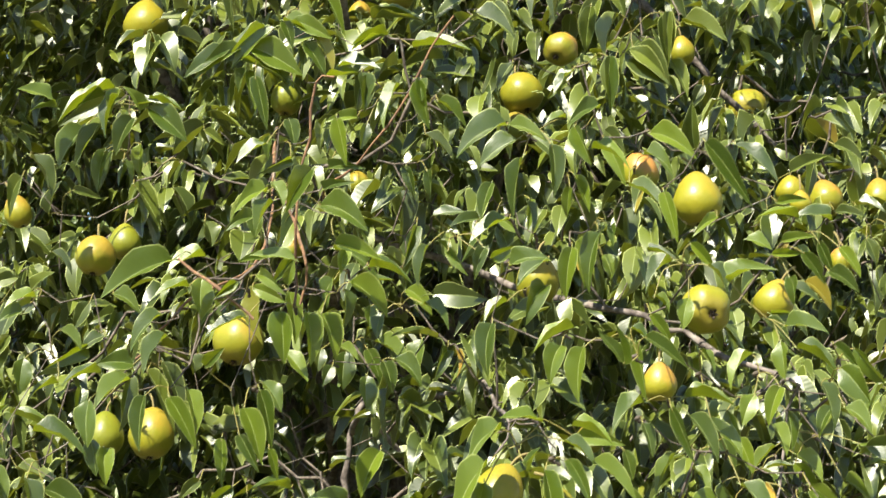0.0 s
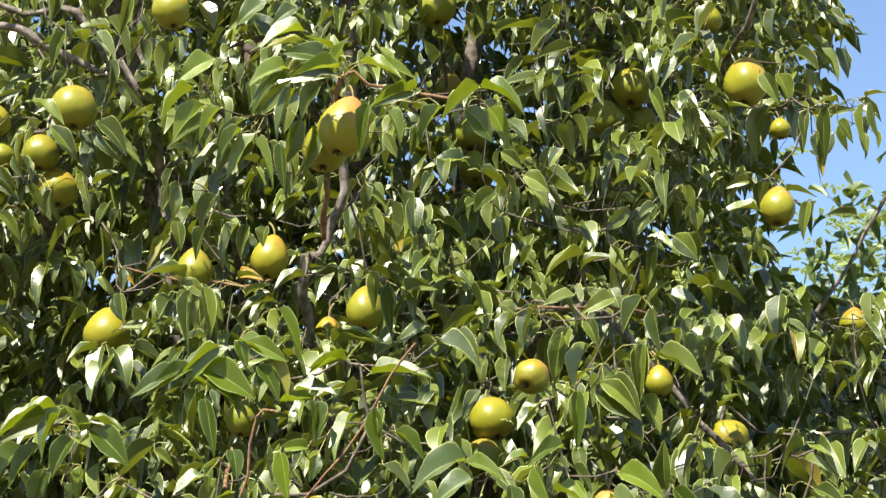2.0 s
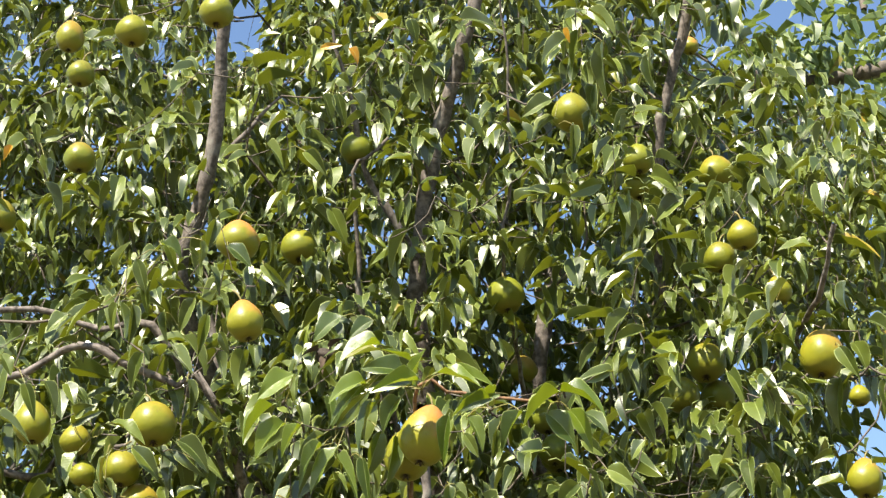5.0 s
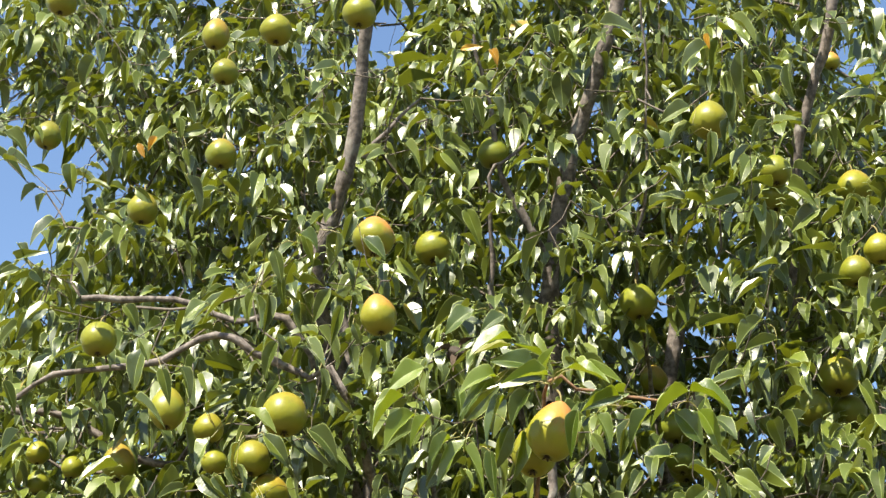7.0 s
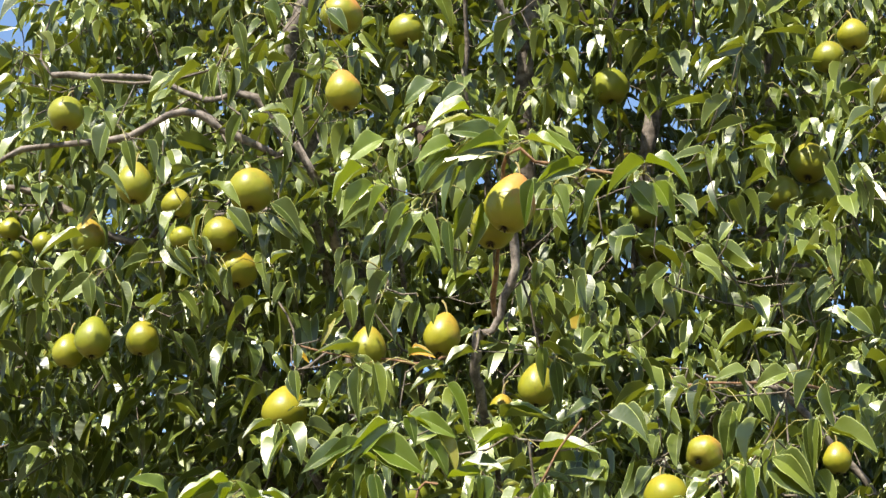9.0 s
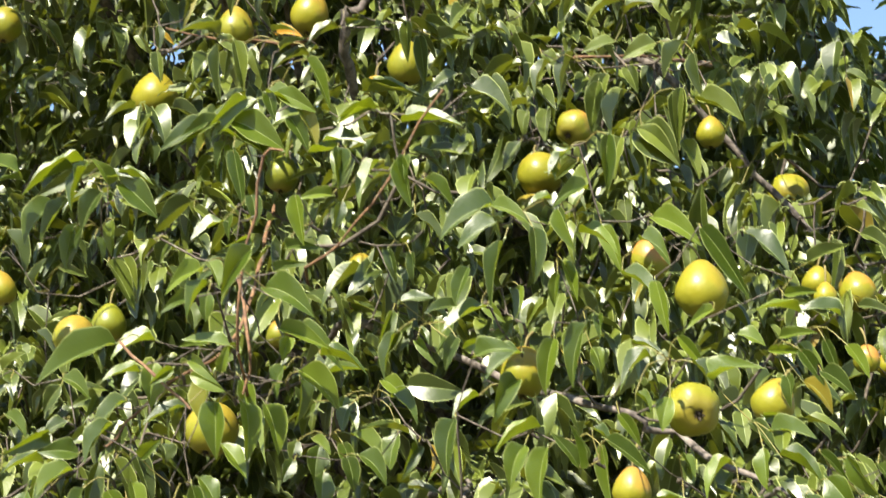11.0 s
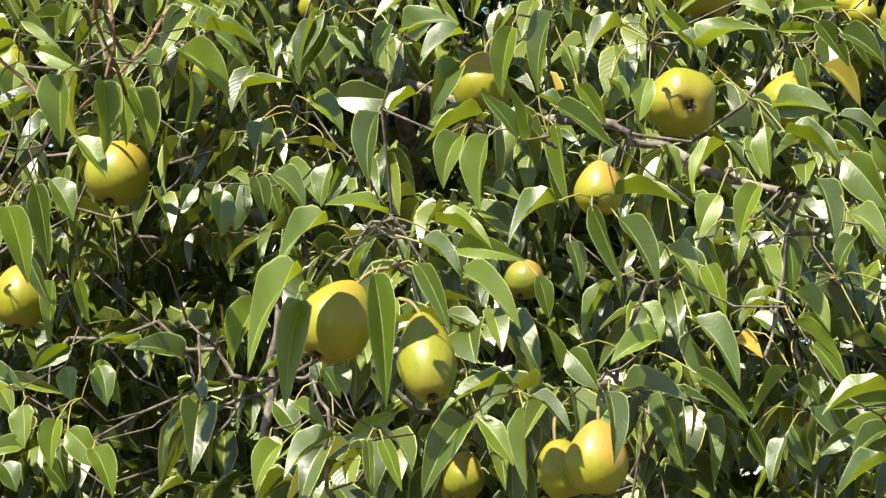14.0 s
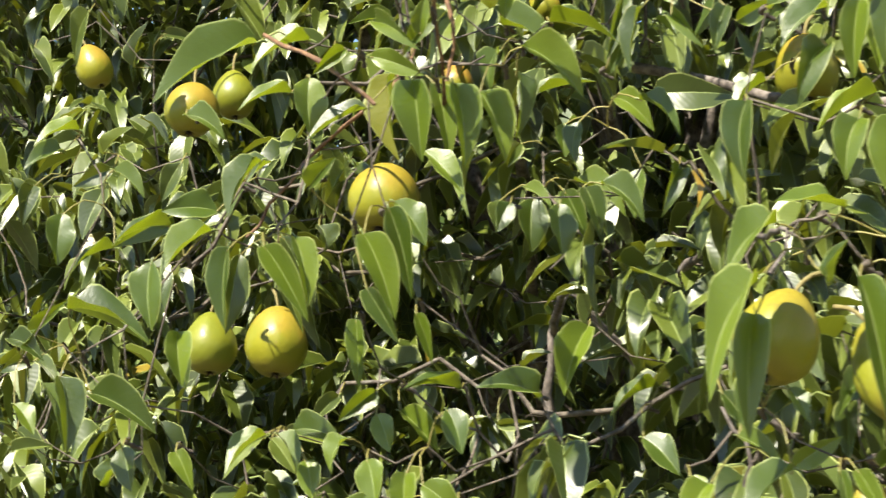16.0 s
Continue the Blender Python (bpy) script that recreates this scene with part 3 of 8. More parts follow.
# Fruit: place, width, height to width, tilt to the front, lean, ripeness, blush
FRUIT_A = [
    (-0.305, 2.794, 1.865, 0.0762, 1, 18, 0, 0.75, 0.2),
    (-0.448, 2.89, 1.735, 0.0722, 1.12, 10, 5, 0.7, 0.2),
    (-0.511, 2.842, 1.734, 0.061, 1.15, 8, 0, 0.35, 0),
    (-0.541, 2.925, 2.014, 0.0636, 1, 12, 0, 0.7, 0.25),
    (-0.507, 2.996, 2.046, 0.0549, 1.1, 5, 0, 0.4, 0),
    (-0.684, 3.016, 2.103, 0.0452, 1.3, 0, -20, 0.8, 0.3),
    (0.058, 2.175, 1.627, 0.0607, 1.2, 30, 10, 0.8, 0.15),
    (0.128, 2.187, 1.599, 0.0491, 1.72, 30, -4, 0.45, 0.1),
    (0.263, 2.339, 1.759, 0.0455, 1.1, 0, 0, 0.85, 0.5),
    (0.262, 2.232, 1.519, 0.0525, 1.2, 5, 0, 0.75, 0.5),
    (0.232, 2.281, 1.51, 0.043, 1.2, 5, -15, 0.6, 0.1),
]
FRUIT_B = [
    (0.132, 2.454, 1.509, 0.0417, 1.1, 10, 0, 0.3, 0.2),
    (0.132, 2.646, 1.927, 0.0643, 1.1, 12, -5, 0.75, 0.25),
    (0.337, 2.453, 1.859, 0.0673, 0.98, 72, 8, 0.75, 0.2),
    (0.444, 2.532, 1.878, 0.0551, 1.1, 5, 20, 0.8, 0.2),
    (0.187, 2.483, 1.696, 0.0386, 1, 25, 0, 0.15, 0.4),
    (0.564, 2.948, 2.077, 0.0364, 1.1, 0, 0, 0.9, 0.2),
    (0.615, 2.912, 1.978, 0.0383, 1.1, 0, 0, 0.7, 0.6),
    (-0.236, 2.942, 2.019, 0.0429, 1.1, 10, 0, 0.5, 0.4),
    (0.368, 2.7, 2.047, 0.0755, 1.08, 5, 0, 0.85, 0.15),
    (0.576, 3.501, 2.346, 0.08, 1.05, 62, 0, 0.75, 0.45),
    (0.2, 3.026, 2.352, 0.0574, 1.05, 50, 0, 0.6, 0.5),
]
FRUIT_C = [
    (0.142, 3.229, 2.325, 0.0743, 1, 20, -10, 0.7, 0.1),
    (0.128, 3.219, 2.259, 0.0609, 1, 15, 0, 0.2, 0.2),
    (0.307, 2.901, 2.122, 0.0589, 1.1, 0, 0, 0.7, 0.65),
    (0.421, 3.215, 2.391, 0.0498, 1.1, 0, 0, 0.7, 0.2),
    (0.563, 3.023, 2.11, 0.0492, 1, 0, 0, 0.8, 0.1),
    (0.63, 3.08, 2.106, 0.0587, 1.15, 20, -15, 0.7, 0.4),
    (0.767, 3.286, 2.139, 0.0629, 1.1, 5, 0, 0.7, 0.3),
    (0.721, 3.373, 2.029, 0.0445, 1, 5, 0, 0.8, 0.8),
    (-0.246, 2.986, 2.272, 0.0535, 1.1, 10, 0, 0.25, 0),
    (-0.142, 3.153, 2.158, 0.0438, 1, 10, 0, 0.6, 0.2),
    (-0.524, 3.322, 2.492, 0.0832, 1.06, 8, 0, 0.85, 0.1),
]
FRUIT_D = [
    (-0.066, 3.083, 2.476, 0.0626, 1.2, 5, 0, 0.6, 0.1),
    (-0.351, 3.123, 2.549, 0.0638, 1.2, 5, 0, 0.6, 0.2),
    (-0.222, 3.083, 2.561, 0.063, 1.2, 5, 8, 0.9, 0.3),
    (-0.139, 3.293, 2.492, 0.0452, 1, 0, 0, 0.8, 0.3),
    (-0.566, 3.104, 2.821, 0.0782, 1, 12, 0, 0.6, 0.15),
    (-0.645, 3.234, 2.787, 0.0652, 1, 8, 0, 0.5, 0.1),
    (-0.618, 3.267, 2.735, 0.0755, 0.95, 8, -10, 0.65, 0.25),
    (-0.765, 3.083, 2.829, 0.0658, 1.2, 8, 0, 0.55, 0.1),
    (-0.718, 3.197, 2.833, 0.0558, 1, 0, 0, 0.7, 0.1),
    (-0.891, 3.252, 2.789, 0.0627, 1.1, 0, 0, 0.45, 0.3),
    (-1.097, 3.415, 2.864, 0.0471, 1, 0, 0, 0.7, 0),
]
FRUIT_E = [
    (-1.115, 3.485, 2.827, 0.05, 1, 0, 0, 0.35, 0),
    (-1.004, 3.341, 2.808, 0.0417, 1, 0, 0, 0.5, 0),
    (-0.889, 3.051, 2.943, 0.0625, 1, 10, 0, 0.5, 0),
    (-0.083, 2.672, 2.637, 0.0756, 1.22, 4, 14, 0.75, 0.75),
    (-0.116, 2.758, 2.635, 0.0712, 1.12, 15, 0, 0.6, 0.1),
    (-0.388, 2.948, 2.939, 0.064, 1.15, 8, -8, 0.75, 0.55),
    (-0.418, 3.064, 3.137, 0.0774, 0.95, 4, 0, 0.6, 0.7),
    (-0.376, 3.58, 3.349, 0.0748, 1, 18, -10, 0.45, 0.05),
    (0.037, 3.557, 3.213, 0.0756, 1, 10, 0, 0.35, 0),
    (-0.267, 3.684, 3.618, 0.0667, 1, 10, 0, 0.2, 0),
    (0.11, 3.772, 3.031, 0.0743, 1, 8, 0, 0.2, 0),
]
FRUIT_F = [
    (0.126, 3.84, 2.97, 0.0729, 1, 8, 0, 0.15, 0),
    (0.118, 3.73, 2.946, 0.0656, 1, 8, 0, 0.1, 0),
    (0.428, 3.654, 3.087, 0.081, 1, 20, 0, 0.45, 0.1),
    (0.373, 3.649, 3.021, 0.0714, 1.05, 14, 0, 0.4, 0.1),
    (0.45, 3.7, 3.03, 0.0701, 1, 14, 0, 0.25, 0.1),
    (0.609, 3.366, 2.988, 0.085, 1.12, 12, 6, 0.7, 0.35),
    (0.713, 3.611, 2.989, 0.044, 1, 5, 0, 0.8, 0),
    (0.662, 3.385, 2.757, 0.0669, 1.18, 12, 8, 0.7, 0.35),
    (1.022, 4.43, 2.812, 0.076, 1, 5, 0, 0.7, 0.4),
    (0.503, 3.803, 3.579, 0.085, 0.95, 6, 0, 0.6, 0.2),
    (0.505, 3.493, 3.291, 0.0639, 1, 5, 0, 0.7, 0.1),
]
FRUIT_G = [
    (0.464, 3.555, 3.27, 0.0647, 1, 5, 0, 0.3, 0.1),
    (0.566, 3.534, 3.186, 0.0595, 1, 5, 0, 0.6, 0.1),
    (0.32, 3.57, 3.506, 0.0665, 1, 5, 0, 0.4, 0),
    (0.322, 3.634, 3.479, 0.0696, 1, 5, 0, 0.35, 0),
    (0.911, 3.8, 3.616, 0.0708, 1, 8, 0, 0.65, 0.5),
    (1.027, 3.877, 3.696, 0.065, 1, 5, 0, 0.4, 0.1),
    (0.178, 3.245, 3.449, 0.0761, 1.05, 6, 0, 0.55, 0.05),
    (0.066, 4.044, 3.235, 0.0625, 1, 0, 0, 0.4, 0.3),
    (0.513, 4.151, 4.095, 0.0465, 1, 0, 0, 0.7, 0.8),
    (-0.49, 3.216, 3.694, 0.0683, 1.05, 6, 0, 0.5, 0),
    (-0.781, 3.248, 3.673, 0.0558, 1.25, 5, 0, 0.55, 0.3),
]
FRUIT_H = [
    (-0.652, 3.214, 3.658, 0.0661, 1, 6, 0, 0.55, 0.05),
    (-1.097, 3.231, 3.751, 0.0633, 1, 6, 0, 0.5, 0.1),
    (-1.161, 3.426, 3.553, 0.058, 1.1, 6, 0, 0.25, 0.1),
    (-0.808, 3.479, 3.526, 0.065, 1, 6, 0, 0.3, 0.2),
    (-0.944, 3.421, 3.379, 0.0633, 1.1, 4, 0, 0.5, 0.15),
    (-0.819, 3.494, 3.731, 0.0595, 1, 6, 0, 0.25, 0.1),
    (-0.279, 3.796, 3.691, 0.0575, 1, 6, 0, 0.2, 0),
    (-0.705, 3.209, 2.774, 0.0479, 1, 6, 0, 0.6, 0),
    (-0.895, 3.216, 2.566, 0.055, 1.15, 6, 0, 0.6, 0),
    (-0.836, 3.165, 2.576, 0.0638, 1.2, 6, 0, 0.4, 0),
    (-0.766, 3.222, 2.59, 0.057, 1.1, 6, 0, 0.5, 0.1),
]
FRUIT = FRUIT_A + FRUIT_B + FRUIT_C + FRUIT_D + FRUIT_E + FRUIT_F + FRUIT_G + FRUIT_H


# Points set for the camera's view of the crown: low shoots from nearby, the upper ones from further back.
NEAR_VIEW, FAR_VIEW = np.array([0.2, 0.66, 1.49]), np.array([0.06, 0.1, 1.68])
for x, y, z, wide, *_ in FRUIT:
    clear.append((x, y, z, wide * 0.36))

outer = []  # the leaves of the outer shoots
outer_kind = []  # how each is folded, where that is told
outer_spur = []  # the place of the spur that bears it
petioles = []  # the stalk of each, from the spur to its foot


def shoot(place, rows):
    """A spur at a place with its leaves: foot, heading, dip, face, length and width of each."""
    place = np.array(place)
    ends.append(place)
    for dx, dy, dz, heading, dip, face, length, width, *kind in rows:
        a, b, c = radians(heading), radians(dip), radians(face + 26 * math.sin(2.4 * len(outer)))
        x = np.array([math.cos(a) * math.cos(b), math.sin(a) * math.cos(b), math.sin(b)])
        side = np.cross(x, (0, 0, 1.0))
        side /= np.linalg.norm(side)
        up = np.cross(side, x)
        outer.append((place + (dx, dy, dz), frames(x, side * math.sin(c) + up * math.cos(c)), length, width))
        outer_spur.append(tuple(place))
        outer_kind.append(kind[0] if kind else None)
        foot = outer[-1][0] + x * length * 0.02
        reach = np.linalg.norm(foot - place)
        if reach < 0.075:
            petioles.append(smooth_line([place, (place + foot) / 2 - x * reach * 0.12 + (0, 0, 0.10 * reach), foot, foot + x * length * 0.04], 0.012))
        middle = outer[-1][0] + x * length * 0.5
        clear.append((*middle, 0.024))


# Outer shoots: place, then for each leaf its foot from there, heading, dip, face, length, width and, for some, how it is folded
shoot((-0.217, 2.343, 1.878), [
    (0.022, -0.056, -0.077, -11, -52, 41, 0.049, 0.025),
    (-0.014, -0.071, -0.001, 4, -24, 64, 0.045, 0.020),
    (-0.033, -0.074, 0.006, -167, -36, -65, 0.033, 0.020),
    (-0.026, -0.027, -0.031, -175, -25, -71, 0.056, 0.024),
    (-0.000, -0.035, 0.039, -164, -7, -58, 0.036, 0.020),
    (0.033, -0.032, 0.039, 178, -50, -97, 0.040, 0.023),
])
shoot((-0.123, 2.403, 1.912), [
    (-0.015, -0.033, -0.015, -150, -75, -58, 0.040, 0.026),
    (-0.006, 0.019, -0.021, 135, -82, -159, 0.058, 0.025),
])
shoot((0.018, 2.509, 1.970), [
    (-0.037, -0.034, -0.016, 172, -77, -69, 0.061, 0.026),
    (-0.012, -0.030, -0.026, -10, -51, 85, 0.043, 0.018),
    (0.037, -0.026, -0.021, -174, -72, -64, 0.045, 0.022),
    (0.045, -0.023, -0.035, -13, 23, 91, 0.039, 0.022),
    (-0.030, -0.064, 0.018, -9, 4, 54, 0.043, 0.021),
])
shoot((-0.059, 2.657, 1.947), [
    (-0.064, -0.035, -0.026, -2, 5, 29, 0.056, 0.024),
    (0.030, -0.056, 0.030, -173, -64, -124, 0.057, 0.025),
    (0.052, -0.055, 0.030, -14, -50, 37, 0.030, 0.020),
])
shoot((-0.124, 2.740, 1.888), [
    (-0.028, -0.016, 0.007, 176, -56, -107, 0.028, 0.028),
])
shoot((-0.140, 2.702, 1.845), [
    (-0.009, -0.020, -0.003, -9, -41, 61, 0.035, 0.021),
])
shoot((-0.266, 2.347, 1.761), [
    (-0.028, -0.027, 0.026, -7, 43, 108, 0.033, 0.025),
    (0.011, -0.011, -0.057, -1, -63, 79, 0.053, 0.023),
])
shoot((0.003, 2.583, 1.835), [
    (-0.000, -0.035, -0.015, -152, -63, -66, 0.049, 0.025),
])
shoot((0.100, 2.199, 1.711), [
    (0.050, 0.012, -0.025, 2, -10, 88, 0.058, 0.025),
])
shoot((0.181, 2.302, 1.691), [
    (0.030, -0.017, -0.017, 32, -73, 87, 0.040, 0.019),
])
shoot((0.041, 2.281, 1.552), [
    (0.021, -0.041, -0.017, -4, 29, 113, 0.043, 0.019),
    (-0.039, -0.046, -0.024, -153, -62, -79, 0.045, 0.028),
])
shoot((0.018, 2.363, 1.615), [
    (-0.000, -0.035, -0.015, 12, -58, 82, 0.033, 0.022),
])
shoot((0.225, 2.215, 1.780), [
    (-0.021, -0.046, -0.014, -149, 47, -52, 0.051, 0.022),
    (-0.020, -0.046, -0.013, -122, 63, -81, 0.052, 0.023),
    (-0.008, -0.001, 0.033, 1, -42, 72, 0.026, 0.021),
    (0.006, -0.018, 0.021, -10, -38, 50, 0.063, 0.027),
])
shoot((0.247, 2.300, 1.849), [
    (-0.000, -0.035, -0.015, 16, -55, 101, 0.044, 0.019),
])
shoot((0.311, 2.458, 1.919), [
    (-0.042, 0.016, 0.020, -7, -21, 44, 0.046, 0.020),
    (0.011, -0.010, 0.026, 8, -49, 69, 0.051, 0.022),
    (-0.041, -0.034, -0.045, -1, -53, 58, 0.030, 0.021),
])
shoot((0.204, 2.609, 1.989), [
    (0.023, -0.063, -0.004, -46, -81, 56, 0.031, 0.017),
    (0.009, -0.063, -0.014, 148, -77, -112, 0.084, 0.034),
    (0.016, -0.009, -0.037, 13, -70, 98, 0.035, 0.032),
    (0.021, 0.002, 0.013, -142, -75, -14, 0.039, 0.017),
    (-0.001, 0.004, -0.008, -134, -81, -11, 0.076, 0.033),
])
shoot((0.119, 2.574, 1.953), [
    (-0.005, -0.015, 0.014, -173, -39, -64, 0.046, 0.021),
])
shoot((0.101, 2.687, 2.045), [
    (-0.026, -0.040, -0.028, -7, -38, 46, 0.042, 0.020),
    (0.026, -0.029, -0.003, -154, -80, -48, 0.048, 0.021),
])
shoot((0.438, 2.484, 1.929), [
    (0.025, -0.059, -0.002, 15, -55, 110, 0.053, 0.023),
    (-0.007, -0.012, 0.002, 4, 0, 73, 0.042, 0.018),
    (0.007, -0.013, 0.018, -2, 7, 103, 0.046, 0.020),
    (0.013, -0.025, -0.031, 11, -83, 97, 0.038, 0.024),
    (0.033, -0.022, -0.036, 11, -48, 95, 0.053, 0.029),
    (-0.047, -0.059, 0.016, -2, -24, 57, 0.036, 0.026),
])
shoot((0.429, 2.441, 1.844), [
    (-0.007, 0.002, 0.006, 2, -3, 99, 0.056, 0.024),
])
shoot((0.323, 2.401, 1.771), [
    (-0.005, -0.042, 0.026, -11, -68, 49, 0.040, 0.020),
    (0.005, -0.029, -0.057, 6, -66, 54, 0.073, 0.031),
])
shoot((0.480, 2.312, 1.779), [
    (0.016, -0.012, 0.012, -4, -51, 130, 0.065, 0.028),
    (-0.019, -0.064, 0.013, 9, -46, 95, 0.043, 0.018),
    (0.040, -0.055, -0.035, 180, -62, -46, 0.041, 0.018),
])
shoot((0.305, 2.326, 1.671), [
    (-0.031, -0.034, -0.002, 174, -64, -17, 0.059, 0.026),
])
shoot((0.256, 2.294, 1.595), [
    (-0.027, 0.005, 0.001, -140, 67, -107, 0.039, 0.017),
])
shoot((0.377, 2.377, 1.633), [
    (0.049, -0.039, -0.035, -169, -54, 10, 0.064, 0.028),
    (0.011, -0.050, 0.016, -13, 4, 49, 0.035, 0.015),
    (-0.038, -0.000, 0.001, 12, -54, 134, 0.073, 0.032),
    (-0.028, 0.005, -0.047, -15, -40, 41, 0.060, 0.026),
])
shoot((0.431, 2.372, 1.626), [
    (0.001, -0.032, -0.038, 10, -52, 101, 0.029, 0.019),
])
shoot((0.440, 2.354, 1.561), [
    (-0.020, -0.028, -0.021, -148, -69, -37, 0.049, 0.021),
    (0.032, -0.073, -0.022, -172, -29, -55, 0.035, 0.018),
    (-0.045, 0.036, -0.012, 14, -64, 109, 0.048, 0.026),
])
shoot((0.392, 2.443, 1.739), [
    (-0.037, -0.029, -0.014, 14, -69, 124, 0.056, 0.024),
    (0.038, -0.041, -0.017, 52, -82, 155, 0.052, 0.023),
])
shoot((0.479, 2.463, 1.692), [
    (0.038, -0.059, -0.013, 4, 4, 112, 0.077, 0.033),
    (0.041, -0.057, -0.026, -16, -8, 29, 0.094, 0.034),
    (-0.058, -0.015, -0.012, -176, -49, -25, 0.058, 0.025),
    (-0.034, -0.011, -0.035, 10, -57, 87, 0.060, 0.026),
    (0.023, -0.035, -0.059, 1, -42, 82, 0.050, 0.024),
    (0.017, -0.015, 0.035, 179, -65, -80, 0.043, 0.023),
])
shoot((0.333, 2.439, 1.584), [
    (-0.019, -0.048, -0.003, -17, -73, 114, 0.075, 0.032),
    (0.019, -0.021, -0.027, -49, -78, 19, 0.063, 0.027),
])
shoot((-0.277, 2.436, 1.564), [
    (-0.011, -0.036, 0.026, -180, -61, -81, 0.032, 0.026),
    (0.011, -0.056, -0.031, -158, -11, -38, 0.039, 0.023),
    (-0.020, -0.026, -0.046, -10, -58, 35, 0.031, 0.026),
])
shoot((-0.231, 2.466, 1.541), [
    (-0.036, -0.023, -0.022, 8, -50, 52, 0.035, 0.029),
])
shoot((-0.272, 2.646, 1.654), [
    (-0.021, -0.051, -0.009, -174, -35, -91, 0.046, 0.026),
    (-0.001, -0.046, -0.029, 2, -51, 36, 0.054, 0.034),
])
shoot((-0.224, 2.427, 1.703), [
    (-0.000, -0.035, -0.015, 31, -74, 112, 0.044, 0.019),
])
shoot((-0.183, 2.793, 1.659), [
    (0.015, -0.037, 0.012, -16, 21, 47, 0.035, 0.025),
    (-0.015, -0.032, -0.043, -12, -1, 74, 0.044, 0.019),
])
shoot((-0.230, 2.843, 1.634), [
    (0.000, -0.035, -0.015, -7, 29, 59, 0.020, 0.015),
])
shoot((-0.234, 2.237, 1.871), [
    (0.019, -0.038, 0.012, -9, -38, 72, 0.042, 0.020),
])
shoot((-0.431, 2.746, 1.889), [
    (0.028, -0.050, 0.004, -176, -50, -61, 0.070, 0.037),
    (-0.028, -0.020, -0.033, -161, -34, -64, 0.035, 0.023),
])
shoot((-0.502, 2.755, 1.874), [
    (0.013, -0.034, -0.007, -156, -31, -60, 0.041, 0.027),
    (-0.013, -0.035, -0.024, -155, -27, -104, 0.069, 0.030),
])
shoot((-0.531, 2.862, 1.944), [
    (-0.000, -0.035, -0.015, 175, -59, -89, 0.047, 0.027),
])
shoot((-0.429, 2.833, 1.829), [
    (-0.031, -0.050, -0.013, -136, -75, -101, 0.089, 0.034),
    (-0.010, -0.048, -0.008, 18, -66, 92, 0.102, 0.036),
    (0.011, -0.027, 0.006, 9, -70, 61, 0.085, 0.034),
    (0.030, -0.017, -0.043, 36, -78, 150, 0.075, 0.032),
])
shoot((-0.379, 2.844, 1.859), [
    (0.000, -0.035, -0.015, -4, -81, 75, 0.029, 0.036),
])
shoot((-0.654, 2.947, 2.151), [
    (-0.000, -0.035, -0.015, 170, -73, -116, 0.066, 0.030),
])
shoot((-0.445, 2.984, 2.166), [
    (-0.032, -0.051, -0.030, 13, -65, 99, 0.058, 0.030),
    (0.033, -0.019, 0.001, 176, -69, -111, 0.043, 0.035),
])
shoot((-0.753, 3.039, 2.143), [
    (-0.000, -0.035, -0.015, -13, -62, 43, 0.057, 0.031),
])
shoot((-0.673, 2.865, 1.935), [
    (-0.029, -0.026, -0.014, -142, -73, -58, 0.048, 0.028),
    (-0.030, -0.024, -0.023, -154, -48, -48, 0.058, 0.025),
    (0.031, -0.026, 0.035, -161, -17, -60, 0.058, 0.025),
    (0.027, -0.063, -0.057, -160, -56, -72, 0.045, 0.027),
])
shoot((-0.618, 2.881, 1.958), [
    (-0.004, -0.037, -0.006, -16, 32, 63, 0.046, 0.025),
    (0.004, -0.033, -0.024, -166, -22, -65, 0.048, 0.025),
])
shoot((-0.642, 2.742, 1.730), [
    (-0.022, -0.022, 0.010, -14, 38, 68, 0.052, 0.026),
    (0.028, -0.069, 0.027, -5, -27, 18, 0.097, 0.034),
    (-0.002, -0.061, -0.045, 2, -75, 47, 0.073, 0.036),
    (0.024, -0.007, -0.049, 5, -29, 22, 0.083, 0.034),
    (-0.026, -0.018, -0.017, -173, -15, -67, 0.037, 0.026),
])
shoot((-0.505, 2.696, 1.767), [
    (-0.010, -0.017, 0.022, -125, -81, -79, 0.056, 0.024),
    (0.010, -0.053, -0.051, -13, -80, 57, 0.053, 0.028),
])
shoot((-0.588, 2.740, 1.594), [
    (-0.000, -0.035, -0.015, -2, 41, 65, 0.051, 0.033),
])
shoot((-0.422, 2.805, 1.629), [
    (-0.017, -0.038, -0.008, -157, -42, -80, 0.061, 0.029),
    (-0.011, -0.037, -0.010, -9, -57, 65, 0.045, 0.027),
    (0.024, -0.029, -0.036, -22, -77, 75, 0.038, 0.029),
    (0.004, -0.036, -0.007, 5, -13, 42, 0.067, 0.029),
])
shoot((-0.360, 2.805, 1.674), [
    (-0.000, -0.035, -0.015, -170, -44, -67, 0.042, 0.024),
])
shoot((-0.716, 2.819, 1.642), [
    (0.000, -0.035, -0.015, -9, 2, 50, 0.051, 0.024),
])
shoot((-0.743, 2.912, 1.673), [
    (0.000, -0.035, -0.015, 6, -57, 51, 0.056, 0.028),
])
shoot((-0.621, 3.061, 2.104), [
    (-0.013, -0.038, -0.008, -34, 62, 124, 0.058, 0.031),
    (0.025, -0.040, 0.030, 0, -18, 53, 0.052, 0.022),
    (-0.011, -0.028, -0.069, 6, -49, 64, 0.051, 0.027),
])
shoot((-0.145, 2.760, 2.309), [
    (0.039, -0.037, -0.066, 156, -73, -111, 0.061, 0.033),
])
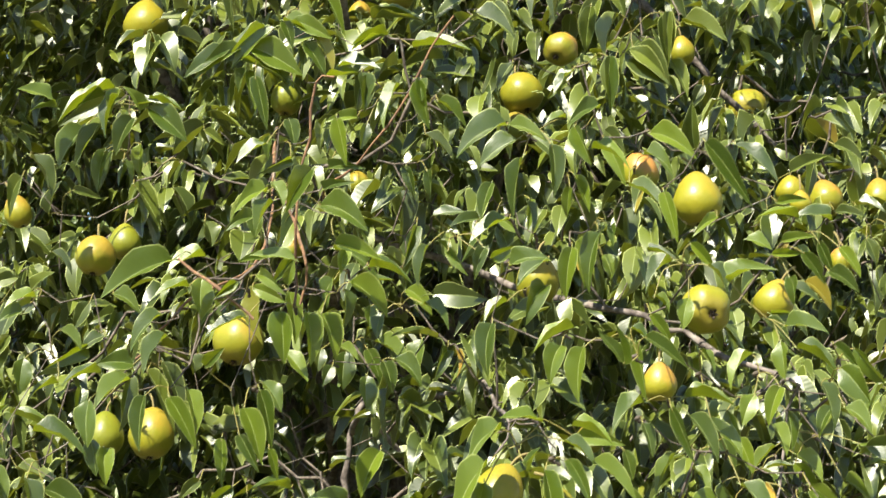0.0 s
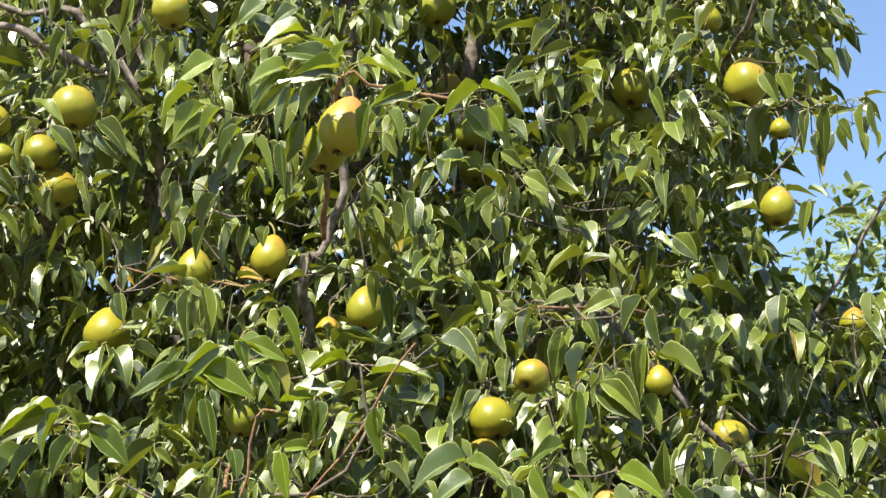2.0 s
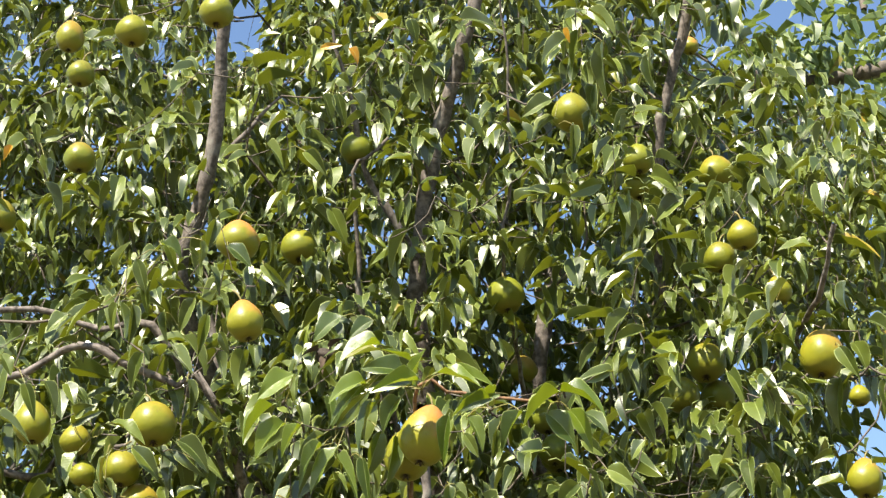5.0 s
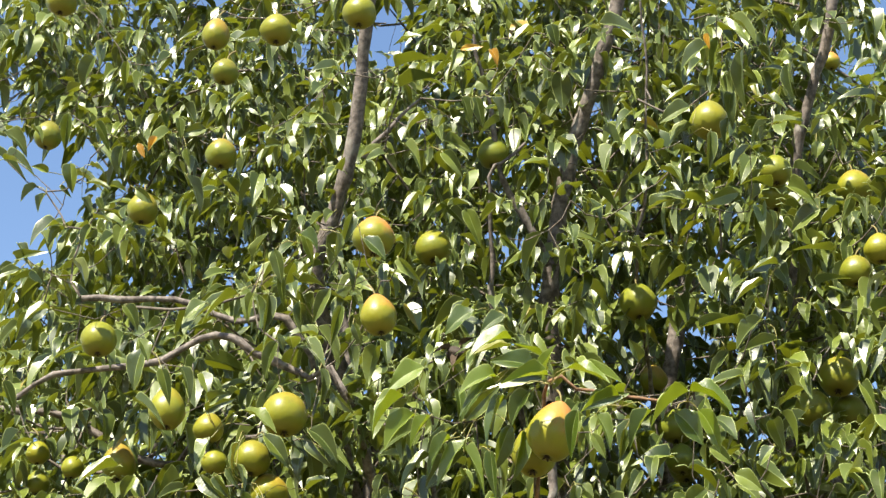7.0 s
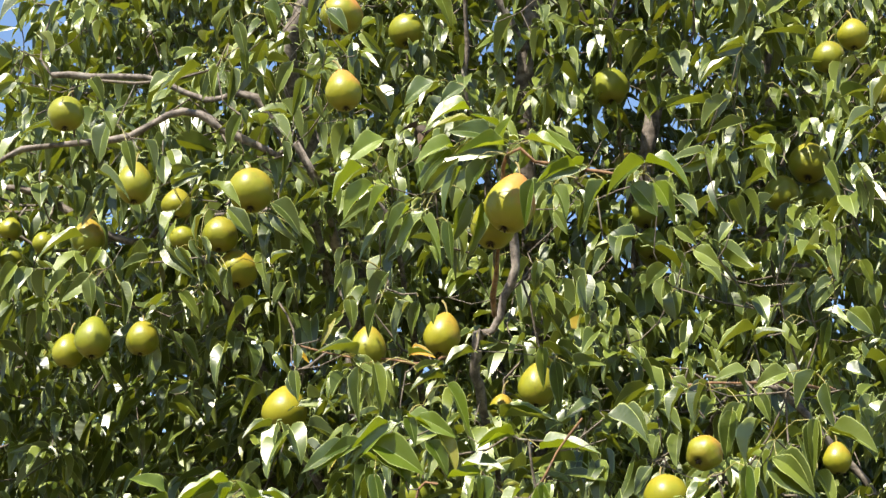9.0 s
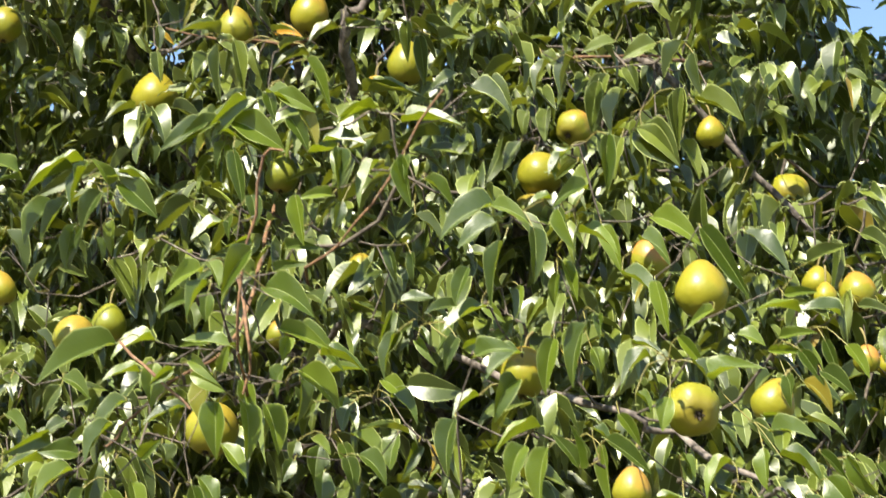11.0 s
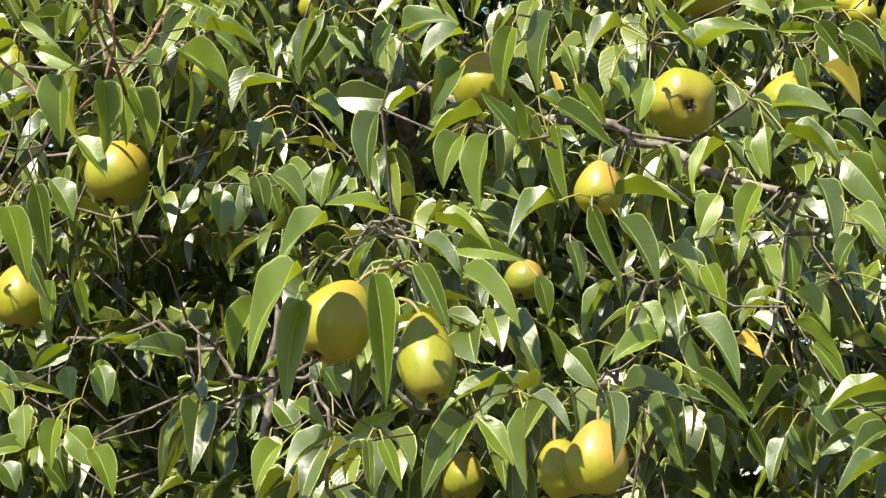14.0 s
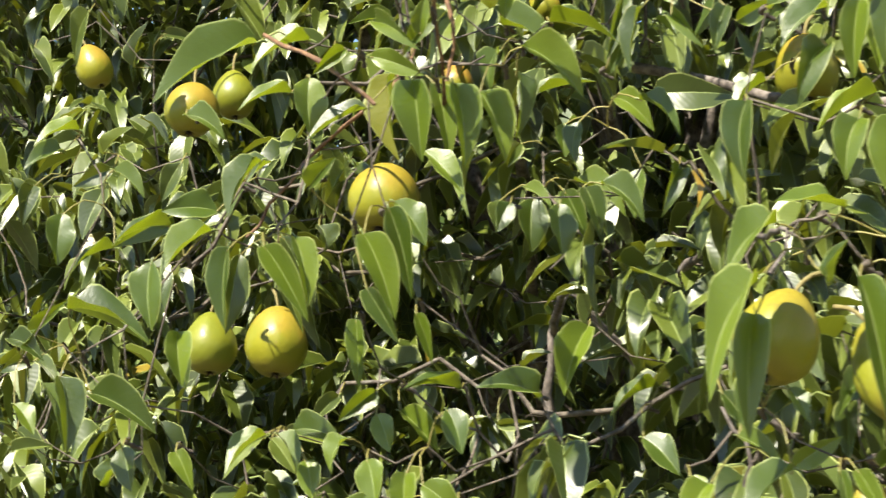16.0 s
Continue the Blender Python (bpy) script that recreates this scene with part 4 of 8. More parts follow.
shoot((-0.074, 2.610, 2.190), [
    (0.019, -0.032, 0.004, -155, -69, -45, 0.071, 0.031),
    (-0.027, -0.035, -0.050, -178, -74, -83, 0.039, 0.020),
])
shoot((-0.369, 2.960, 2.485), [
    (0.024, -0.024, -0.011, 4, -30, 53, 0.053, 0.025),
    (0.042, -0.021, -0.024, 146, -82, -162, 0.060, 0.026),
])
shoot((-0.245, 2.940, 2.465), [
    (-0.065, -0.001, -0.004, 116, -82, 179, 0.051, 0.025),
    (-0.047, 0.000, -0.008, 36, -68, 123, 0.047, 0.023),
    (0.006, -0.047, -0.025, -12, 20, 76, 0.048, 0.022),
])
shoot((0.106, 2.530, 2.099), [
    (-0.039, -0.027, -0.059, -169, -73, -80, 0.053, 0.027),
])
shoot((-0.129, 2.315, 1.973), [
    (-0.002, -0.044, -0.044, -16, -22, 47, 0.067, 0.031),
    (0.012, -0.064, -0.056, -159, -78, -66, 0.029, 0.022),
    (-0.018, 0.023, 0.033, -1, 13, 45, 0.041, 0.019),
])
shoot((-0.467, 2.796, 2.242), [
    (-0.000, -0.035, -0.015, -178, -24, -89, 0.108, 0.035),
])
shoot((-0.461, 2.744, 2.137), [
    (-0.024, -0.048, -0.003, -165, -81, -66, 0.065, 0.029),
    (-0.022, -0.029, -0.003, -178, -75, -121, 0.063, 0.027),
    (-0.002, -0.026, -0.015, 37, -74, 99, 0.041, 0.019),
    (0.025, -0.032, 0.009, 106, -79, -150, 0.052, 0.023),
])
shoot((0.043, 2.773, 2.352), [
    (-0.006, -0.022, 0.008, -176, -32, -52, 0.050, 0.025),
])
shoot((-0.003, 2.715, 2.207), [
    (0.000, -0.035, -0.015, 4, -45, 71, 0.058, 0.034),
])
shoot((0.476, 3.086, 2.311), [
    (-0.021, -0.041, -0.046, 179, -59, -53, 0.054, 0.023),
])
shoot((0.502, 2.829, 2.080), [
    (0.018, -0.037, 0.016, -9, 22, 84, 0.064, 0.033),
    (-0.017, -0.033, -0.046, -13, 10, 67, 0.041, 0.024),
])
shoot((0.587, 2.932, 2.168), [
    (0.020, -0.050, -0.013, -11, -34, 63, 0.051, 0.031),
    (-0.021, -0.020, -0.017, 18, -67, 93, 0.031, 0.021),
])
shoot((-0.124, 2.778, 2.767), [
    (0.027, -0.035, -0.012, -161, 4, -102, 0.075, 0.033),
    (0.023, -0.034, -0.016, -174, -10, -113, 0.072, 0.031),
    (0.014, -0.032, -0.022, -177, -12, -92, 0.114, 0.034),
    (-0.026, -0.047, 0.023, -167, -18, -49, 0.063, 0.029),
    (-0.041, -0.027, -0.046, 150, -76, -92, 0.071, 0.031),
])
shoot((-0.204, 2.747, 2.677), [
    (0.021, -0.062, 0.028, 164, -50, -94, 0.052, 0.029),
    (-0.010, -0.039, -0.043, 167, -58, -69, 0.080, 0.034),
    (0.055, -0.045, -0.024, 152, -67, -116, 0.072, 0.031),
    (0.075, -0.042, -0.032, 153, -75, -173, 0.079, 0.034),
    (-0.032, -0.016, -0.014, 165, -47, -61, 0.063, 0.027),
    (-0.020, -0.013, -0.026, 150, -65, -166, 0.055, 0.024),
    (-0.025, -0.030, 0.039, 39, -82, 101, 0.053, 0.023),
])
shoot((0.042, 2.742, 2.695), [
    (-0.026, -0.054, 0.003, -168, -28, -79, 0.072, 0.031),
    (-0.025, 0.010, -0.031, 120, -68, 177, 0.047, 0.020),
])
shoot((0.119, 2.724, 2.711), [
    (-0.011, -0.038, -0.007, 165, -41, -94, 0.064, 0.031),
])
shoot((-0.221, 2.764, 2.657), [
    (-0.016, -0.057, -0.020, 164, -60, -51, 0.072, 0.031),
    (-0.048, -0.023, -0.034, -172, -54, -59, 0.075, 0.032),
    (-0.023, -0.023, -0.034, -172, -60, -70, 0.064, 0.028),
    (0.005, -0.036, 0.015, -33, 34, 106, 0.075, 0.032),
    (0.014, 0.022, -0.008, 31, -68, 35, 0.100, 0.034),
])
shoot((0.210, 3.220, 2.731), [
    (0.015, -0.009, -0.003, 6, -52, 68, 0.063, 0.029),
])
shoot((0.163, 3.122, 2.650), [
    (-0.014, -0.002, -0.007, 13, -78, 89, 0.049, 0.041),
    (0.038, -0.057, -0.074, 160, -62, -84, 0.042, 0.024),
    (-0.021, -0.031, 0.029, 167, -47, -94, 0.050, 0.037),
])
shoot((0.265, 3.299, 3.056), [
    (0.019, -0.028, -0.045, -170, -22, -93, 0.082, 0.034),
    (-0.018, -0.042, 0.015, 155, -64, -140, 0.080, 0.034),
])
shoot((0.695, 3.410, 2.772), [
    (-0.026, -0.025, -0.028, 2, -74, 82, 0.034, 0.023),
])
shoot((0.560, 3.390, 2.748), [
    (-0.075, -0.046, -0.063, 27, -56, 126, 0.052, 0.043),
    (-0.056, -0.056, -0.012, 61, -76, 174, 0.047, 0.028),
    (-0.012, -0.069, 0.037, 172, -45, -53, 0.059, 0.028),
    (0.039, -0.067, 0.033, -176, -23, -82, 0.046, 0.024),
    (0.048, 0.001, -0.030, -4, -83, 101, 0.033, 0.029),
    (0.069, 0.002, -0.033, 91, -80, -154, 0.042, 0.023),
])
shoot((0.605, 3.504, 2.739), [
    (-0.000, -0.035, -0.015, 4, -29, 53, 0.042, 0.031),
])
shoot((0.610, 3.227, 2.948), [
    (0.000, -0.035, -0.015, 0, -65, 113, 0.065, 0.035),
])
shoot((0.801, 3.800, 3.129), [
    (-0.035, -0.041, 0.001, -9, -31, 63, 0.079, 0.037),
    (0.035, -0.030, -0.031, 128, -84, -119, 0.135, 0.034),
])
shoot((0.902, 3.806, 3.110), [
    (-0.031, -0.036, -0.012, 160, -54, -85, 0.086, 0.035),
    (0.003, -0.040, -0.000, 15, -42, 92, 0.067, 0.033),
    (0.027, -0.029, -0.033, 155, -78, -94, 0.075, 0.032),
])
shoot((0.204, 3.220, 3.482), [
    (0.014, -0.034, -0.015, 93, -73, 177, 0.068, 0.033),
])
shoot((-0.492, 2.786, 2.992), [
    (0.009, -0.066, -0.017, 23, -34, 100, 0.038, 0.032),
    (-0.040, -0.017, -0.017, 50, -67, 110, 0.057, 0.025),
    (0.062, -0.017, 0.011, 109, -72, 148, 0.042, 0.018),
    (0.005, -0.023, 0.009, 52, -60, 130, 0.058, 0.027),
])
shoot((-0.458, 2.796, 2.879), [
    (0.022, -0.037, 0.022, 146, -57, -132, 0.060, 0.026),
    (-0.071, 0.028, -0.026, 54, -59, 114, 0.029, 0.016),
    (0.047, -0.070, -0.022, 147, -73, -146, 0.065, 0.028),
])
shoot((-0.565, 2.839, 2.946), [
    (0.002, -0.067, 0.016, -36, 49, 100, 0.048, 0.025),
    (0.014, 0.004, -0.016, 127, -81, -163, 0.068, 0.029),
])
shoot((-0.337, 2.831, 2.982), [
    (0.000, -0.035, -0.015, 17, -44, 113, 0.056, 0.024),
])
shoot((-0.516, 2.948, 2.719), [
    (0.051, -0.007, -0.018, -4, -39, 70, 0.063, 0.027),
])
shoot((-0.661, 3.016, 2.764), [
    (-0.017, -0.011, 0.028, -8, 19, 120, 0.056, 0.024),
    (-0.001, -0.078, -0.108, 0, -42, 110, 0.078, 0.034),
    (0.029, -0.009, 0.024, 168, -54, -111, 0.024, 0.026),
    (0.002, -0.067, 0.022, -11, 20, 89, 0.037, 0.028),
])
shoot((-0.376, 2.722, 2.968), [
    (0.000, -0.035, -0.015, 4, -46, 75, 0.053, 0.029),
])
shoot((0.192, 3.386, 3.355), [
    (0.037, -0.034, -0.009, -164, -25, -87, 0.076, 0.033),
])
shoot((0.170, 3.308, 3.031), [
    (-0.024, -0.047, 0.005, 1, 8, 43, 0.083, 0.034),
    (0.025, -0.023, -0.035, 160, -56, -81, 0.061, 0.026),
])
shoot((0.023, 3.258, 2.860), [
    (0.000, -0.035, -0.015, 166, -71, -76, 0.065, 0.033),
])
shoot((0.147, 3.160, 2.864), [
    (0.000, -0.035, -0.015, -179, -64, -82, 0.069, 0.038),
])
shoot((0.353, 3.411, 3.340), [
    (0.031, -0.039, 0.002, 65, -83, -150, 0.058, 0.025),
])
shoot((-1.277, 3.464, 3.537), [
    (0.000, -0.035, -0.015, 15, -40, 42, 0.101, 0.034),
])
shoot((-1.149, 3.456, 3.344), [
    (-0.000, -0.035, -0.015, 18, -65, 90, 0.053, 0.034),
])
shoot((-1.098, 3.410, 3.459), [
    (0.023, -0.028, -0.024, 20, -34, 41, 0.075, 0.032),
    (0.057, -0.048, 0.029, 11, -49, 26, 0.080, 0.034),
])
shoot((-1.041, 3.164, 3.040), [
    (-0.010, -0.038, -0.012, 171, -75, -118, 0.057, 0.034),
    (0.030, -0.038, -0.001, 173, -38, -114, 0.051, 0.030),
    (-0.021, -0.031, -0.031, 174, -52, -87, 0.061, 0.026),
])
shoot((-0.789, 3.053, 2.658), [
    (-0.026, -0.027, -0.026, 32, -63, 53, 0.087, 0.034),
    (-0.008, -0.026, -0.021, 180, -35, -105, 0.078, 0.034),
    (0.029, -0.021, -0.029, -16, -78, 42, 0.087, 0.034),
    (0.005, -0.067, 0.015, 155, -62, -131, 0.042, 0.028),
])
shoot((-0.541, 3.076, 2.678), [
    (-0.036, -0.033, -0.017, 55, -73, 160, 0.057, 0.025),
    (0.035, -0.036, -0.013, -20, 20, 78, 0.044, 0.028),
])
shoot((-0.313, 2.959, 2.629), [
    (-0.020, -0.097, 0.024, -153, 5, -65, 0.037, 0.029),
    (0.049, -0.088, 0.018, 173, -54, -107, 0.044, 0.029),
    (-0.041, -0.014, 0.005, -169, -60, -65, 0.058, 0.027),
    (-0.059, -0.013, 0.001, -159, -87, -79, 0.043, 0.020),
    (0.051, -0.013, -0.059, 157, -73, -48, 0.076, 0.033),
])
shoot((0.178, 3.322, 2.782), [
    (-0.020, -0.036, 0.034, 4, -38, 74, 0.051, 0.028),
])
shoot((0.377, 3.269, 2.710), [
    (-0.000, -0.035, -0.015, -165, -41, -99, 0.068, 0.029),
])
shoot((-0.595, 2.938, 2.725), [
    (-0.009, -0.005, -0.051, 8, -71, 39, 0.050, 0.021),
    (0.002, -0.051, -0.029, 127, -76, -119, 0.051, 0.022),
])
shoot((-0.591, 2.955, 2.649), [
    (0.023, -0.009, -0.022, 11, -75, 141, 0.058, 0.025),
    (-0.020, -0.053, 0.010, 15, -55, 126, 0.044, 0.019),
    (-0.042, -0.050, -0.003, 29, -47, 124, 0.046, 0.020),
    (0.002, -0.034, -0.026, 33, -52, 127, 0.053, 0.023),
    (0.037, -0.027, -0.033, 125, -68, -156, 0.042, 0.018),
])
shoot((-0.525, 3.146, 2.799), [
    (0.000, -0.035, -0.015, -7, -50, 134, 0.083, 0.034),
])
shoot((-0.353, 2.821, 2.715), [
    (0.033, 0.007, -0.030, -173, -87, -66, 0.047, 0.021),
    (-0.077, -0.044, 0.024, 7, -44, 106, 0.052, 0.022),
])
shoot((-0.294, 2.861, 2.709), [
    (-0.000, -0.035, -0.015, -178, -33, -40, 0.081, 0.034),
])
shoot((-0.170, 2.857, 2.658), [
    (-0.007, -0.068, -0.021, 52, -73, 90, 0.053, 0.023),
    (-0.011, -0.018, -0.012, -31, -83, 4, 0.067, 0.029),
    (0.019, -0.018, -0.012, 159, -68, -133, 0.048, 0.021),
])
shoot((-0.494, 3.179, 2.676), [
    (0.009, -0.034, -0.020, -166, -74, -81, 0.043, 0.023),
    (-0.010, -0.036, -0.011, -169, -71, -68, 0.050, 0.021),
])
shoot((-0.661, 3.181, 2.667), [
    (0.024, -0.036, -0.013, 84, -77, 164, 0.054, 0.025),
    (-0.024, -0.034, -0.018, 17, -52, 79, 0.060, 0.026),
])
shoot((-0.248, 2.928, 2.578), [
    (0.003, -0.015, -0.018, 127, -76, -124, 0.055, 0.024),
    (0.038, -0.062, -0.037, -161, -84, -77, 0.033, 0.031),
])
shoot((-0.379, 3.001, 2.567), [
    (0.008, -0.036, -0.011, 166, -48, -112, 0.048, 0.023),
    (-0.009, -0.033, -0.020, -170, -72, -78, 0.051, 0.022),
])
shoot((-0.461, 3.015, 2.516), [
    (-0.016, -0.034, -0.022, 18, -50, 122, 0.046, 0.020),
    (0.015, -0.037, -0.008, 41, -86, 111, 0.042, 0.018),
])
shoot((-0.476, 3.122, 2.502), [
    (0.000, -0.035, -0.015, -1, -67, 77, 0.042, 0.024),
])
shoot((-0.701, 3.307, 2.581), [
    (-0.011, -0.045, 0.023, 4, -52, 39, 0.071, 0.031),
    (0.010, -0.025, -0.053, 175, -27, -93, 0.044, 0.026),
])
shoot((-0.634, 3.321, 2.529), [
    (-0.032, -0.036, -0.010, -10, -39, 74, 0.036, 0.024),
    (0.031, -0.034, -0.019, 179, -29, -81, 0.044, 0.024),
])
shoot((-0.076, 3.082, 2.678), [
    (0.009, -0.042, -0.008, 116, -79, -168, 0.048, 0.024),
    (0.018, -0.039, -0.021, -3, -46, 56, 0.035, 0.020),
    (0.014, -0.032, -0.048, -3, -64, 100, 0.055, 0.024),
    (-0.056, -0.045, 0.000, 151, -77, -111, 0.044, 0.022),
    (0.016, -0.015, 0.002, 10, -64, 65, 0.043, 0.020),
])
shoot((-0.156, 3.008, 2.544), [
    (-0.005, -0.040, 0.006, -12, 11, 50, 0.038, 0.021),
    (0.005, -0.029, -0.037, -3, 10, 84, 0.028, 0.020),
])
shoot((0.072, 3.017, 2.512), [
    (0.000, -0.035, -0.015, -1, -30, 56, 0.037, 0.027),
])
shoot((0.149, 3.047, 2.480), [
    (0.000, -0.035, -0.015, -1, -41, 71, 0.035, 0.026),
])
shoot((0.358, 3.005, 2.561), [
    (-0.036, -0.035, -0.013, -13, -61, 93, 0.056, 0.025),
    (-0.023, -0.034, -0.017, 159, -73, -101, 0.034, 0.020),
])
shoot((0.416, 3.017, 2.453), [
    (0.023, -0.013, -0.033, -2, -78, 65, 0.057, 0.025),
])
shoot((0.464, 3.350, 2.765), [
    (0.019, -0.025, 0.005, 23, -64, 111, 0.051, 0.030),
])
shoot((0.474, 3.445, 2.857), [
    (0.000, -0.035, -0.015, 2, -46, 69, 0.038, 0.025),
])
shoot((0.836, 3.564, 2.802), [
    (-0.000, -0.035, -0.015, -172, -6, -117, 0.063, 0.027),
])
shoot((0.774, 3.607, 3.031), [
    (-0.029, -0.038, -0.006, -8, -63, 84, 0.034, 0.024),
    (-0.001, -0.032, -0.027, -13, -4, 93, 0.039, 0.024),
    (0.037, -0.032, -0.027, -12, 11, 73, 0.045, 0.026),
    (-0.029, -0.025, -0.054, 64, -74, -168, 0.051, 0.022),
    (0.005, -0.024, -0.059, 62, -78, 163, 0.057, 0.026),
    (0.032, -0.024, -0.059, 164, -81, -105, 0.047, 0.022),
    (-0.019, -0.055, 0.058, 89, -78, 164, 0.068, 0.029),
    (0.003, -0.053, 0.053, 9, -76, 116, 0.042, 0.020),
])
shoot((0.857, 3.615, 3.000), [
    (-0.002, -0.042, 0.010, -10, -11, 55, 0.042, 0.029),
    (-0.035, -0.035, -0.017, 31, -68, 124, 0.053, 0.031),
    (0.004, -0.032, -0.027, 2, -82, 56, 0.060, 0.026),
    (0.032, -0.032, -0.027, 29, -74, 115, 0.035, 0.022),
])
shoot((0.785, 3.631, 2.939), [
    (-0.000, -0.035, -0.015, -36, -84, 52, 0.043, 0.020),
])
shoot((0.414, 3.224, 2.908), [
    (0.000, -0.035, -0.015, 8, -68, 117, 0.067, 0.029),
])
shoot((-0.374, 2.988, 2.228), [
    (-0.000, -0.035, -0.015, 1, -39, 71, 0.041, 0.021),
])
shoot((-0.218, 2.485, 2.097), [
    (-0.008, -0.020, 0.005, 134, -84, -151, 0.033, 0.016),
    (0.023, -0.061, -0.034, 177, -23, -102, 0.046, 0.020),
    (-0.005, -0.053, -0.065, -178, -38, -87, 0.048, 0.022),
])
shoot((-0.237, 2.426, 2.006), [
    (-0.000, -0.035, -0.015, 128, -84, -133, 0.036, 0.025),
])
shoot((-0.366, 2.925, 2.072), [
    (-0.000, -0.035, -0.015, -2, -75, 49, 0.041, 0.035),
])
shoot((-0.016, 2.813, 2.207), [
    (0.007, -0.017, 0.018, 15, -46, 71, 0.044, 0.028),
    (-0.007, -0.052, -0.047, 1, -44, 83, 0.058, 0.029),
])
shoot((0.118, 3.013, 2.333), [
    (-0.000, -0.035, -0.015, -174, -60, -64, 0.054, 0.026),
])
shoot((0.203, 2.973, 2.290), [
    (0.000, -0.035, -0.015, 171, -37, -90, 0.044, 0.024),
])
shoot((0.175, 2.621, 2.067), [
    (0.002, -0.036, -0.020, 108, -76, -133, 0.046, 0.020),
    (0.009, -0.040, -0.006, -16, -70, 33, 0.057, 0.025),
    (-0.060, -0.069, -0.045, -47, -77, 21, 0.046, 0.020),
])
shoot((-0.035, 2.710, 2.108), [
    (0.015, -0.034, -0.019, 53, -81, 166, 0.047, 0.020),
    (-0.016, -0.036, -0.012, 21, -74, 118, 0.049, 0.021),
])
shoot((0.445, 3.171, 2.326), [
    (-0.000, -0.035, -0.015, 172, -63, -67, 0.043, 0.024),
])
shoot((0.468, 3.085, 2.262), [
    (0.000, -0.035, -0.015, 158, -58, -64, 0.063, 0.027),
])
shoot((0.235, 2.703, 2.138), [
    (0.000, -0.035, -0.015, -12, -67, 99, 0.070, 0.030),
])
shoot((0.553, 3.460, 2.409), [
    (0.000, -0.035, -0.015, -5, -12, 16, 0.052, 0.022),
])
shoot((0.566, 3.200, 2.221), [
    (-0.000, -0.035, -0.015, -13, -29, 71, 0.052, 0.028),
])
shoot((0.580, 3.004, 2.178), [
    (0.000, -0.035, -0.015, 179, -85, -120, 0.097, 0.034),
])
shoot((0.605, 2.895, 2.064), [
    (-0.013, -0.068, -0.023, -15, -14, 70, 0.048, 0.023),
])
shoot((-1.063, 3.333, 3.393), [
    (-0.016, -0.032, -0.025, 13, -43, 77, 0.034, 0.015),
    (-0.038, -0.045, -0.000, -164, 14, -78, 0.035, 0.022),
    (0.039, -0.029, -0.018, 4, -14, 31, 0.048, 0.021),
])
shoot((-1.013, 3.286, 3.266), [
    (-0.016, -0.023, -0.045, 167, -50, -120, 0.050, 0.028),
    (0.022, -0.035, -0.009, 169, -75, -94, 0.049, 0.026),
])
shoot((-1.090, 3.211, 3.167), [
    (-0.008, -0.036, -0.015, -13, 8, 62, 0.066, 0.028),
    (-0.008, -0.048, 0.014, 34, -60, 109, 0.041, 0.023),
    (0.018, -0.027, -0.028, 26, -46, 94, 0.035, 0.031),
    (-0.003, -0.029, -0.029, -165, -25, -73, 0.054, 0.023),
])
shoot((-0.902, 3.176, 3.295), [
    (-0.024, -0.039, -0.014, 10, -17, 81, 0.034, 0.025),
    (0.023, -0.032, -0.017, 22, -35, 90, 0.042, 0.023),
])
shoot((-0.755, 3.232, 3.452), [
    (-0.016, -0.033, -0.022, -163, -21, -72, 0.056, 0.026),
])
shoot((-0.651, 3.244, 3.454), [
    (0.009, -0.050, 0.020, 27, -45, 80, 0.043, 0.021),
    (-0.008, -0.021, -0.049, -9, -6, 90, 0.035, 0.026),
])
shoot((-0.945, 3.250, 3.609), [
    (-0.000, -0.035, -0.015, 105, -73, -149, 0.058, 0.025),
])
shoot((-0.576, 2.904, 3.002), [
    (0.007, -0.051, 0.023, 149, -59, -130, 0.042, 0.018),
    (-0.008, -0.019, -0.053, 125, -72, -122, 0.048, 0.021),
])
shoot((-0.533, 3.323, 3.307), [
    (0.000, -0.035, -0.015, 180, -58, -67, 0.028, 0.026),
])
shoot((-0.454, 3.372, 3.464), [
    (-0.000, -0.035, -0.015, 178, -21, -97, 0.048, 0.029),
])
shoot((-0.361, 3.291, 3.422), [
    (-0.037, -0.042, -0.009, 21, -57, 97, 0.066, 0.029),
    (0.037, -0.028, -0.021, 21, -50, 116, 0.064, 0.030),
])
shoot((-0.274, 3.437, 3.612), [
    (-0.001, -0.049, 0.015, 8, -38, 99, 0.030, 0.034),
])
shoot((-0.467, 3.479, 3.713), [
    (0.000, -0.046, 0.011, -1, -31, 67, 0.057, 0.028),
    (-0.001, -0.023, -0.042, 9, -27, 92, 0.027, 0.028),
])
shoot((-0.172, 3.589, 3.790), [
    (-0.000, -0.035, -0.015, 1, -22, 65, 0.039, 0.029),
])
shoot((-0.179, 3.499, 3.499), [
    (0.015, -0.046, 0.013, 17, -28, 101, 0.034, 0.020),
])
shoot((-0.219, 3.375, 3.273), [
    (0.000, -0.035, -0.015, 18, -37, 97, 0.043, 0.024),
])
shoot((-0.432, 2.946, 3.118), [
    (-0.000, -0.035, -0.015, 142, -68, -140, 0.060, 0.028),
])
shoot((0.144, 3.153, 3.369), [
    (0.030, -0.032, -0.014, 114, -78, 171, 0.075, 0.032),
])
shoot((0.251, 3.265, 3.393), [
    (-0.000, -0.035, -0.015, 173, -49, -70, 0.059, 0.027),
])
shoot((0.102, 3.357, 3.396), [
    (-0.000, -0.035, -0.015, 17, -57, 77, 0.040, 0.026),
])
shoot((0.300, 3.342, 3.481), [
    (-0.000, -0.035, -0.015, 0, 5, 39, 0.060, 0.026),
])
